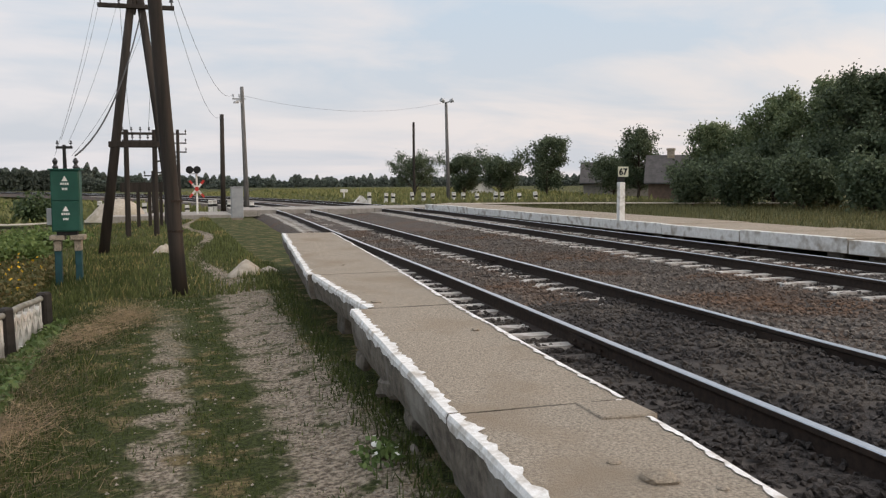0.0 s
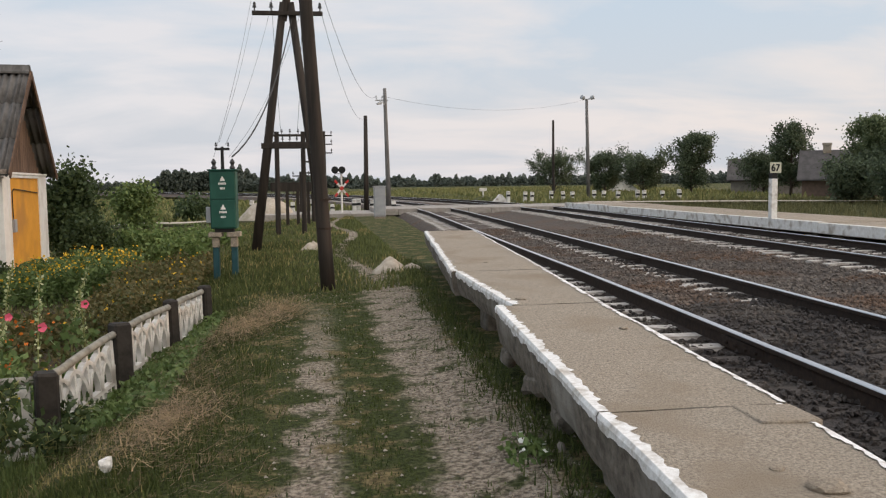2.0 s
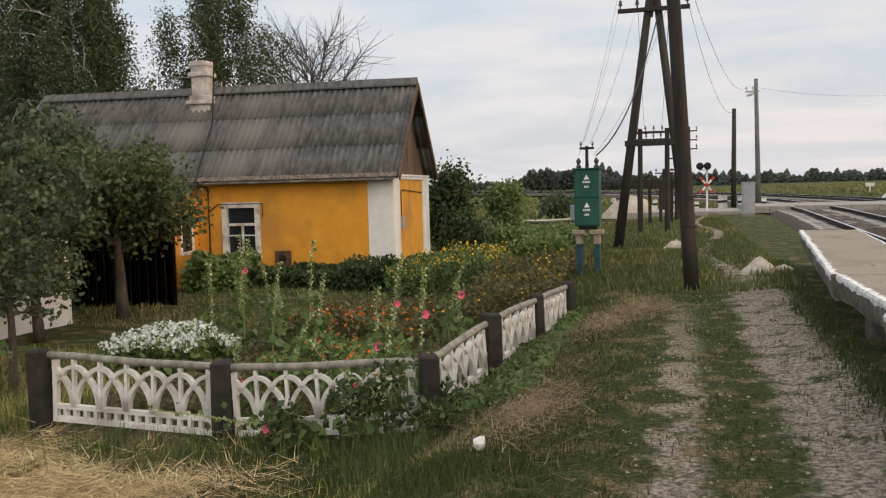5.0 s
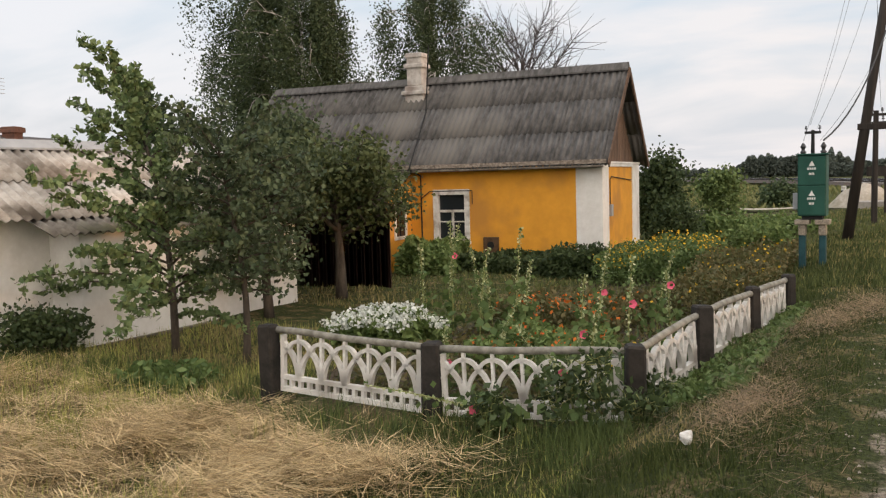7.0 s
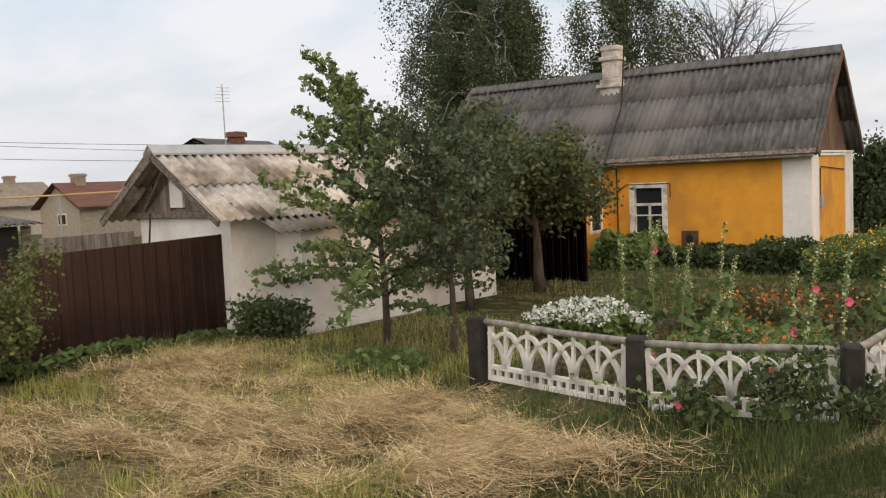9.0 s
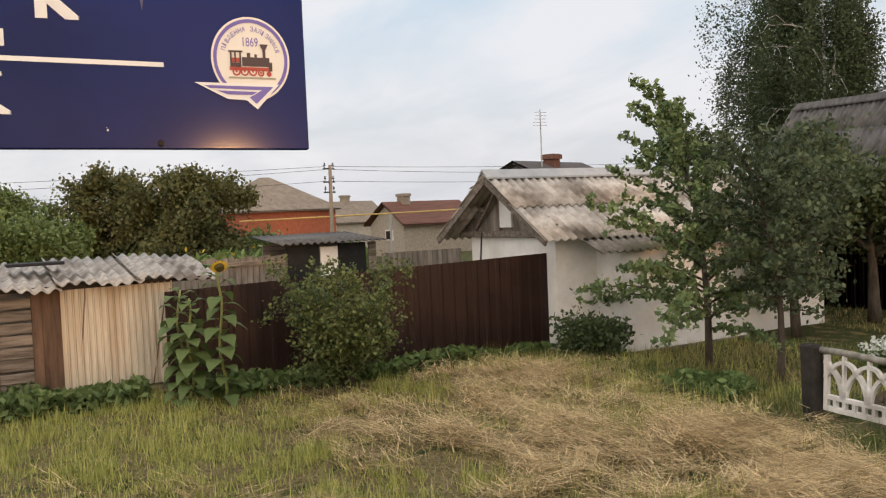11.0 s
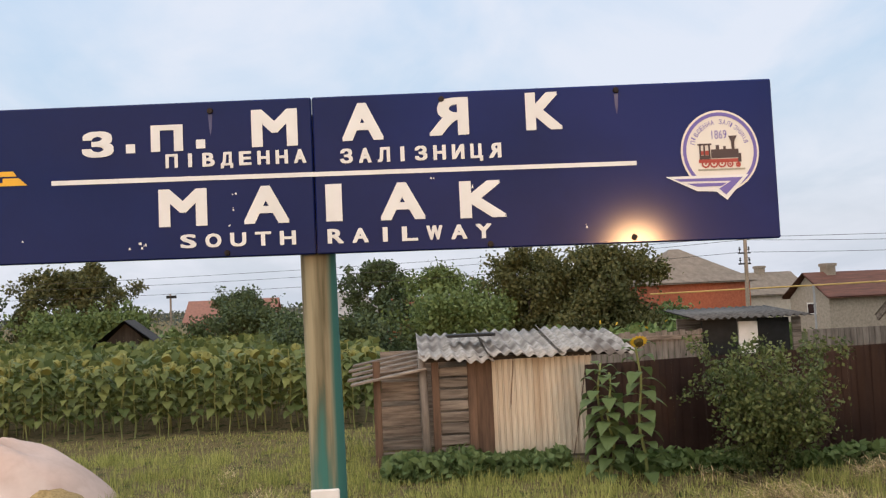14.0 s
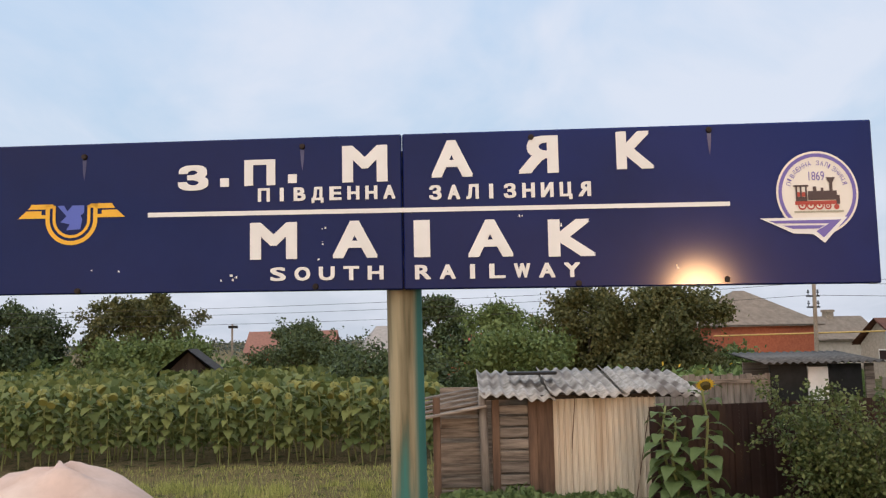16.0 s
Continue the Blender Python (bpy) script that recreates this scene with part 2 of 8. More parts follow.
def glass_mat():
    m = bpy.data.materials.new("window_glass")
    m.use_nodes = True
    p = m.node_tree.nodes["Principled BSDF"]
    p.inputs["Base Color"].default_value = (0.02, 0.024, 0.028, 1)
    p.inputs["Roughness"].default_value = 0.06
    p.inputs["Specular IOR Level"].default_value = 0.6
    return m


GLASS = glass_mat()

# ---------------- mesh helpers ----------------


def part(name, bm, material, parent=None, label="", smooth=False):
    me = bpy.data.meshes.new(name)
    bm.to_mesh(me)
    bm.free()
    if material:
        me.materials.append(material)
    if smooth:
        for f in me.polygons:
            f.use_smooth = True
    ob = new(name, me)
    if parent:
        ob.parent = parent
    if label:
        tagged(ob, label)
    return ob


def thing(name, label, category, group="", kind="", at=(0, 0, 0)):
    ob = new(name)
    ob.empty_display_size = 0.1
    ob.location = at
    return tagged(ob, label, category, group, kind)


def box(bm, lo, hi, m=None, bevel=0.0, taper=None):
    """A box from corner lo to corner hi, moved by m."""
    vs = [bm.verts.new((x, y, z)) for x in (lo[0], hi[0]) for y in (lo[1], hi[1]) for z in (lo[2], hi[2])]
    fs = [bm.faces.new([vs[i] for i in q]) for q in ((0, 1, 3, 2), (4, 6, 7, 5), (0, 4, 5, 1), (2, 3, 7, 6), (0, 2, 6, 4), (1, 5, 7, 3))]
    if bevel:
        es = list({e for f in fs for e in f.edges})
        r = bmesh.ops.bevel(bm, geom=es, offset=bevel, segments=1, affect="EDGES")
        vs = list({v for f in r["faces"] for v in f.verts} | {v for v in vs if v.is_valid})
    if m is not None:
        for v in vs:
            v.co = m @ v.co
    return vs


def rod(bm, p0, p1, r0, r1=None, n=8, caps=True):
    """A tapered round bar from p0 to p1."""
    p0, p1 = Vector(p0), Vector(p1)
    r1 = r0 if r1 is None else r1
    z = (p1 - p0).normalized()
    x = z.orthogonal().normalized()
    y = z.cross(x)
    rings = []
    for p, r in ((p0, r0), (p1, r1)):
        rings.append([bm.verts.new(p + (x * math.cos(a) + y * math.sin(a)) * r) for a in [2 * math.pi * i / n for i in range(n)]])
    for i in range(n):
        bm.faces.new((rings[0][i], rings[0][(i + 1) % n], rings[1][(i + 1) % n], rings[1][i]))
    if caps:
        bm.faces.new(rings[0][::-1])
        bm.faces.new(rings[1])


def tube(bm, pts, r, n=6):
    """A round bar along several points."""
    for a, b in zip(pts, pts[1:]):
        rod(bm, a, b, r, r, n)


def pipe(bm, pts, r, n=8):
    """One continuous round bar through several points; r may be a list."""
    pts = [Vector(p) for p in pts]
    rs = r if isinstance(r, (list, tuple)) else [r] * len(pts)
    rings, x = [], None
    for i, p in enumerate(pts):
        t = (pts[min(i + 1, len(pts) - 1)] - pts[max(i - 1, 0)]).normalized()
        x = t.orthogonal().normalized() if x is None else (x - t * x.dot(t)).normalized()
        y = t.cross(x)
        rings.append([bm.verts.new(p + (x * math.cos(2 * math.pi * k / n) + y * math.sin(2 * math.pi * k / n)) * rs[i]) for k in range(n)])
    for a, b in zip(rings, rings[1:]):
        for k in range(n):
            bm.faces.new((a[k], a[(k + 1) % n], b[(k + 1) % n], b[k]))
    bm.faces.new(rings[0][::-1])
    bm.faces.new(rings[-1])


def prism(bm, outline, depth, m=None):
    """An outline of (x, z) pairs drawn out along y by depth."""
    a = [bm.verts.new((x, 0, z)) for x, z in outline]
    b = [bm.verts.new((x, depth, z)) for x, z in outline]
    k = len(outline)
    bm.faces.new(a)
    bm.faces.new(b[::-1])
    for i in range(k):
        bm.faces.new((a[i], b[i], b[(i + 1) % k], a[(i + 1) % k]))
    if m is not None:
        for v in a + b:
            v.co = m @ v.co


def wavy(bm, origin, along, down, width, length, pitch, amp, thick=0.008, jitter=0.0, rows=1):
    """A corrugated sheet: waves run in direction down, width along."""
    origin, along, down = Vector(origin), Vector(along).normalized(), Vector(down).normalized()
    nrm = along.cross(down).normalized()
    if nrm.z < 0:
        nrm = -nrm
    k = max(8, int(width / pitch * 8))
    top = []
    for r in range(rows + 1):
        line = []
        for i in range(k + 1):
            x = width * i / k
            z = amp * math.cos(2 * math.pi * x / pitch) + jitter * noise.noise((x * 2, r * 3.0, width))
            line.append(origin + along * x + down * (length * r / rows) + nrm * z)
        top.append(line)
    up = [[bm.verts.new(p) for p in line] for line in top]
    lo = [[bm.verts.new(p - nrm * thick) for p in line] for line in top]
    for r in range(rows):
        for i in range(k):
            bm.faces.new((up[r][i], up[r][i + 1], up[r + 1][i + 1], up[r + 1][i]))
            bm.faces.new((lo[r][i], lo[r + 1][i], lo[r + 1][i + 1], lo[r][i + 1]))
    for i in range(k):
        bm.faces.new((up[0][i], lo[0][i], lo[0][i + 1], up[0][i + 1]))
        bm.faces.new((up[rows][i], up[rows][i + 1], lo[rows][i + 1], lo[rows][i]))
    for r in range(rows):
        bm.faces.new((up[r][0], up[r + 1][0], lo[r + 1][0], lo[r][0]))
        bm.faces.new((up[r][k], lo[r][k], lo[r + 1][k], up[r + 1][k]))


def quads(name, V, material, parent=None, per=4):
    """A mesh of loose faces from an array (n, per, 3)."""
    V = np.asarray(V, dtype=np.float32)
    k = len(V)
    me = bpy.data.meshes.new(name)
    me.vertices.add(k * per)
    me.vertices.foreach_set("co", V.reshape(-1))
    me.loops.add(k * per)
    me.loops.foreach_set("vertex_index", np.arange(k * per, dtype=np.int32))
    me.polygons.add(k)
    me.polygons.foreach_set("loop_start", np.arange(0, k * per, per, dtype=np.int32))
    me.update(calc_edges=True)
    me.materials.append(material)
    ob = new(name, me)
    if parent:
        ob.parent = parent
    return ob


def smooth01(x, a, b):
    t = np.clip((np.asarray(x, float) - a) / (b - a), 0, 1)
    return t * t * (3 - 2 * t)


# ---------------- ground ----------------


def shift(y):
    """How far the tracks swing sideways at y along them."""
    return np.interp(y, [-200, 2, 4, 6, 8, 10, 12, 17, 27, 36, 45, 55, 67, 83, 110, 160, 260, 420], [-0.03, -0.02, 0.03, 0.14, 0.25, 0.36, 0.44, 0.62, 1.05, 1.4, 1.5, 0.8, -1.0, -4.0, -12, -32, -90, -220])


def ground_z(x, y):
    x, y = np.asarray(x, float), np.asarray(y, float)
    wide = 2.0 + 3.5 * smooth01(y, 9, 18)
    drop = 0.62 * smooth01(-x, 0.75, 0.75 + wide) * (1 - 0.45 * smooth01(y, 22, 45) * (1 - smooth01(-x, 8, 16)))
    z = -drop
    z = z + 0.06 * smooth01(x, 0.6, 1.2) - 0.12 * smooth01(y, 14, 40)
    z = z + 0.30 * smooth01(x, 12.0, 13.5)
    z = z + 0.035 * np.sin(x * 1.7 + 0.6 * y) * np.cos(y * 1.3 - 0.4 * x) * smooth01(-x, 0.4, 1.5)
    c = x - shift(y)
    z = z - 0.3 * smooth01(c, 1.9, 2.4) * (1 - smooth01(c, 10.4, 10.9))
    far = np.hypot(x, y)
    return z + 0.5 * smooth01(far, 120, 500)


def ground_material():
    m = bpy.data.materials.new("meadow_ground")
    m.use_nodes = True
    nt = m.node_tree
    p = nt.nodes["Principled BSDF"]
    p.inputs["Roughness"].default_value = 0.97
    p.inputs["Specular IOR Level"].default_value = 0.15
    geo = nt.nodes.new("ShaderNodeNewGeometry")
    sep = nt.nodes.new("ShaderNodeSeparateXYZ")
    nt.links.new(geo.outputs["Position"], sep.inputs[0])

    def math_node(op, a, b=None, c=None):
        k = nt.nodes.new("ShaderNodeMath")
        k.operation = op
        for i, v in enumerate((a, b, c)):
            if v is None:
                continue
            if isinstance(v, (int, float)):
                k.inputs[i].default_value = v
            else:
                nt.links.new(v, k.inputs[i])
        return k.outputs[0]

    def tex(scale, detail=6, rough=0.6):
        k = nt.nodes.new("ShaderNodeTexNoise")
        k.inputs["Scale"].default_value, k.inputs["Detail"].default_value, k.inputs["Roughness"].default_value = scale, detail, rough
        nt.links.new(geo.outputs["Position"], k.inputs["Vector"])
        return k.outputs[0]

    def step(v, a, b):
        k = nt.nodes.new("ShaderNodeMapRange")
        k.interpolation_type = "SMOOTHSTEP"
        k.inputs[1].default_value, k.inputs[2].default_value = a, b
        nt.links.new(v, k.inputs[0])
        return k.outputs[0]

    def mixc(f, a, b):
        k = nt.nodes.new("ShaderNodeMix")
        k.data_type = "RGBA"
        nt.links.new(f, k.inputs[0])
        for i, v in ((6, a), (7, b)):
            if isinstance(v, tuple):
                k.inputs[i].default_value = (*v, 1)
            else:
                nt.links.new(v, k.inputs[i])
        return k.outputs[2]

    x, y = sep.outputs[0], sep.outputs[1]
    fine, mid, large = tex(28, 8, 0.7), tex(3.2, 7), tex(0.35, 4)
    green = mixc(step(fine, 0.35, 0.68), (0.024, 0.033, 0.010), (0.085, 0.097, 0.030))
    dry = mixc(step(fine, 0.35, 0.68), (0.085, 0.066, 0.032), (0.27, 0.21, 0.105))
    soil = mixc(step(fine, 0.38, 0.64), (0.115, 0.092, 0.068), (0.47, 0.395, 0.31))
    # dry grass grows in patches, thicker on the mown field
    field = math_node("MULTIPLY", step(x, -3.2, -5.0), step(y, 8.5, 6.0))
    patch = math_node("ADD", mid, math_node("MULTIPLY", field, 0.14))
    col = mixc(step(patch, 0.50, 0.63), green, dry)
    # trodden strips beside the platform
    wob = math_node("MULTIPLY", math_node("SUBTRACT", mid, 0.5), 0.7)
    drift = math_node("MULTIPLY", math_node("SUBTRACT", large, 0.5), 0.5)
    xx = math_node("ADD", math_node("ADD", x, wob), drift)
    d1 = math_node("ABSOLUTE", math_node("SUBTRACT", xx, 0.80))
    d2 = math_node("ABSOLUTE", math_node("SUBTRACT", xx, -0.12))
    s1 = math_node("MULTIPLY", step(d1, 0.42, 0.22), step(y, 17, 10))
    s2 = math_node("MULTIPLY", step(d2, 0.20, 0.06), step(y, 12, 6))
    wind = math_node("MULTIPLY", math_node("SINE", math_node("MULTIPLY", y, 0.42)), 0.28)
    d3 = math_node("ABSOLUTE", math_node("SUBTRACT", math_node("ADD", xx, wind), 0.62))
    s3 = math_node("MULTIPLY", step(d3, 0.24, 0.08), math_node("MULTIPLY", step(y, 12, 15), step(y, 42, 38)))
    worn = math_node("MAXIMUM", math_node("MAXIMUM", s1, s2), s3)
    worn = math_node("MULTIPLY", worn, step(mid, 0.34, 0.50))
    col = mixc(worn, col, soil)
    # turned garden soil inside the low fence
    gx = math_node("MULTIPLY", step(x, -6.2, -5.6), step(x, -2.0, -2.5))
    gy = math_node("MULTIPLY", step(y, 6.4, 7.0), step(y, 17.5, 16.0))
    garden = math_node("MULTIPLY", math_node("MULTIPLY", gx, gy), step(mid, 0.36, 0.52))
    col = mixc(garden, col, mixc(step(fine, 0.35, 0.68), (0.050, 0.038, 0.028), (0.13, 0.10, 0.075)))
    nt.links.new(col, p.inputs["Base Color"])
    bp = nt.nodes.new("ShaderNodeBump")
    bp.inputs["Strength"].default_value, bp.inputs["Distance"].default_value = 0.9, 0.05
    nt.links.new(fine, bp.inputs["Height"])
    nt.links.new(bp.outputs[0], p.inputs["Normal"])
    return m


def sheet(name, xs, ys, zf, material, smooth=True):
    X, Y = np.meshgrid(xs, ys)
    Zv = zf(X, Y)
    nx, ny = len(xs), len(ys)
    verts = np.stack([X, Y, Zv], -1).reshape(-1, 3)
    idx = np.arange(nx * ny).reshape(ny, nx)
    faces = np.stack([idx[:-1, :-1], idx[:-1, 1:], idx[1:, 1:], idx[1:, :-1]], -1).reshape(-1, 4)
    me = bpy.data.meshes.new(name)
    me.from_pydata(verts.tolist(), [], faces.tolist())
    me.materials.append(material)
    if smooth:
        me.polygons.foreach_set("use_smooth", [True] * len(me.polygons))
    return new(name, me)


def spread(inner, step, outer, k=1.35):
    """Even steps inside, growing ones out to outer."""
    v = list(np.arange(inner[0], inner[1] + 1e-6, step))
    a, d = v[0], step
    while a > -outer:
        d *= k
        a -= d
        v.insert(0, a)
    b, d = v[-1], step
    while b < outer:
        d *= k
        b += d
        v.append(b)
    return np.array(v)


ground = sheet("ground", spread((-20, 16), 0.3, 3500), spread((-14, 40), 0.3, 3500), ground_z, ground_material())
tagged(ground, "uneven meadow ground of green and dry grass with trodden soil", "ground", kind="structure")


def ballast_z(x, y):
    x, y = np.asarray(x, float), np.asarray(y, float)
    c = x - shift(y) - 0.1
    z = 0.066 - 0.05 * (smooth01(c, 5.0, 5.6) * (1 - smooth01(c, 6.5, 7.1)))
    # stones heaped over the middles of the sleepers, less so further along
    heap = smooth01(c, 3.15, 3.4) * (1 - smooth01(c, 4.45, 4.65)) + smooth01(c, 8.2, 8.45) * (1 - smooth01(c, 9.5, 9.7))
    z = z + 0.050 * heap * (1 - 0.75 * smooth01(y, 6.5, 11.0))
    z = z + 0.035 * smooth01(c, 2.3, 2.6) * (1 - smooth01(c, 4.5, 4.7)) * (1 - smooth01(y, 5.6, 7.4))
    z = z - 0.35 * smooth01(-c, -2.35, -1.7) - 0.35 * smooth01(c, 10.2, 10.8)
    return z + 0.02 * np.sin(7.1 * x + 3 * np.sin(5.3 * y)) * np.sin(6.3 * y + 2 * np.sin(4.1 * x))


bed_y = spread((-8, 40), 0.25, 420, 1.2)
bed_y = bed_y[bed_y > -60]
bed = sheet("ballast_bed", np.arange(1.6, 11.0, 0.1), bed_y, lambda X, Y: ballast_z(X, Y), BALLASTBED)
me = bed.data
co = np.empty(len(me.vertices) * 3)
me.vertices.foreach_get("co", co)
co = co.reshape(-1, 3)
keep = co[:, 0].copy()
co[:, 0] = keep + shift(co[:, 1])
co[:, 2] = ballast_z(co[:, 0], co[:, 1])
me.vertices.foreach_set("co", co.reshape(-1))
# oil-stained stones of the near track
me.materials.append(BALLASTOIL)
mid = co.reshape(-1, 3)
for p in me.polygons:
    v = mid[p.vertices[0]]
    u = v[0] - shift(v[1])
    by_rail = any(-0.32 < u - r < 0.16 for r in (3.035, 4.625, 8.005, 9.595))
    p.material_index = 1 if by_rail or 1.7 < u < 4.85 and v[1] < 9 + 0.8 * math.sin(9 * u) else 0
tagged(bed, "dark brown crushed stone ballast under the tracks", "ballast", kind="structure")

# ---------------- tracks ----------------
RAIL_H, RAIL_TOP = 0.175, 0.250
RAIL_PROFILE = [(-0.066, 0), (0.066, 0), (0.066, 0.012), (0.012, 0.035), (0.010, 0.13), (0.036, 0.142), (0.036, 0.170), (-0.036, 0.170), (-0.036, 0.142), (-0.010, 0.13), (-0.012, 0.035), (-0.066, 0.012)]


def sweep(bm, profile, line, closed=True):
    rings = []
    for i, (px, py, pz) in enumerate(line):
        a, b = line[max(0, i - 1)], line[min(len(line) - 1, i + 1)]
        t = Vector((b[0] - a[0], b[1] - a[1], 0)).normalized()
        side = Vector((t.y, -t.x, 0))
        rings.append([bm.verts.new(Vector((px, py, pz)) + side * u + Vector((0, 0, w))) for u, w in profile])
    k = len(profile)
    for r0, r1 in zip(rings, rings[1:]):
        for i in range(k if closed else k - 1):
            bm.faces.new((r0[i], r0[(i + 1) % k], r1[(i + 1) % k], r1[i]))
    if closed:
        bm.faces.new(rings[0][::-1])
        bm.faces.new(rings[-1])


def sleeper_bm():
    bm = bmesh.new()
    L = 1.36
    prof = [(-L, -0.12), (L, -0.12), (L, 0.035), (0.45, 0.035), (0.35, 0.0), (-0.35, 0.0), (-0.45, 0.035), (-L, 0.035)]
    prism(bm, prof, 0.17, Matrix.Translation((0, -0.085, 0)))
    for v in bm.verts:
        if v.co.z < -0.1:
            v.co.y *= 1.4
    return bm


def build_track(center, label, dirty_to):
    ys = [-60, -30, -12] + list(np.arange(-6, 60, 3.0)) + list(np.arange(60, 420, 12.0))
    tr = thing("railway_track", label, "railway track", "parallel railway tracks")
    for side in (-0.795, 0.795):
        line = [(center + side + float(shift(y)), y, RAIL_TOP - RAIL_H) for y in ys]
        bm = bmesh.new()
        sweep(bm, RAIL_PROFILE, line)
        rail = part("rail", bm, RAILRUST, tr)
        bm = bmesh.new()
        sweep(bm, [(-0.030, 0.1695), (0.030, 0.1695), (0.026, 0.176), (-0.026, 0.176)], line)
        part("running_surface", bm, RAILTOP, rail, "polished steel running surface")
    data = {}
    rng = random.Random(3)
    y = -8.0
    while y < 46:
        key = "dirty" if y < dirty_to else "clean"
        if key not in data:
            o = part("sleeper", sleeper_bm(), SLEEPERDIRTY if key == "dirty" else SLEEPER, tr)
            data[key] = o.data
        else:
            o = new("sleeper", data[key])
            o.parent = tr
        yy = y + rng.uniform(-0.02, 0.02)
        o.matrix_basis = pose(center + float(shift(yy)) + rng.uniform(-0.03, 0.03), yy, 0.073 + rng.uniform(-0.014, 0.006), 0, 0, rng.uniform(-1.5, 1.5))
        y += 0.51
    bm = bmesh.new()
    while y < 110:
        box(bm, (center + float(shift(y)) - 1.35, y - 0.085, 0.0), (center + float(shift(y)) + 1.35, y + 0.085, 0.10))
        y += 0.51
    tagged(part("far_sleepers", bm, SLEEPER, tr), kind="stuff")
    # joint plates on the near rails
    for side, jy in ((-0.795, 6.4), (0.795, 5.9), (0.795, 14.0)):
        bm = bmesh.new()
        for s in (-1, 1):
            box(bm, (center + float(shift(jy)) + side + s * 0.02 - 0.012, jy - 0.35, 0.115), (center + float(shift(jy)) + side + s * 0.02 + 0.012, jy + 0.35, 0.205))
            for k in range(4):
                rod(bm, (center + float(shift(jy)) + side + s * 0.03, jy - 0.25 + 0.16 * k, 0.16), (center + float(shift(jy)) + side + s * 0.055, jy - 0.25 + 0.16 * k, 0.16), 0.014, n=6)
        part("joint_plate", bm, RAILRUST, tr)
    return tr


build_track(3.83, "rusty steel railway track on concrete sleepers beside the platform", 6.6)
build_track(8.80, "rusty steel railway track on pale concrete sleepers in brown ballast", -9.0)


def ballast_stones():
    rng = np.random.default_rng(5)
    k = 60000
    y = rng.uniform(0, 1, k) ** 1.6 * 24 + 1.0
    c = rng.uniform(2.2, 10.5, k)
    x = c + shift(y)
    size = rng.uniform(0.014, 0.036, k)
    z = ballast_z(x, y) + size * 0.2
    # squashed tetrahedra-like stones with six corners
    base = np.array([[1, 0, 0], [-0.5, 0.87, 0], [-0.5, -0.87, 0], [0.6, 0.5, 0.8], [-0.7, 0.1, 0.8], [0.1, -0.7, 0.8]])
    P = base[None] * (1 + rng.uniform(-0.35, 0.35, (k, 6, 3))) * size[:, None, None]
    ang = rng.uniform(0, 6.28, k)
    ca, sa = np.cos(ang)[:, None], np.sin(ang)[:, None]
    Q = P.copy()
    Q[..., 0] = P[..., 0] * ca - P[..., 1] * sa
    Q[..., 1] = P[..., 0] * sa + P[..., 1] * ca
    Q += np.stack([x, y, z], -1)[:, None]
    faces = np.array([[3, 4, 5], [0, 3, 5], [0, 1, 3], [1, 4, 3], [1, 2, 4], [2, 5, 4], [2, 0, 5]])
    F = (faces[None] + 6 * np.arange(k)[:, None, None]).reshape(-1, 3)
    me = bpy.data.meshes.new("ballast_stones")
    me.from_pydata(Q.reshape(-1, 3).tolist(), [], F.tolist())
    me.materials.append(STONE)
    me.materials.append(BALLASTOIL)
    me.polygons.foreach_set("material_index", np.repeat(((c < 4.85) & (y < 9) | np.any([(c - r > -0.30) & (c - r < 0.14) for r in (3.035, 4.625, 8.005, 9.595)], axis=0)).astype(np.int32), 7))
    tagged(new("ballast_stones", me), "loose grey-brown crushed ballast stones between the rails", "gravel", kind="stuff")


ballast_stones()

# ---------------- near platform ----------------


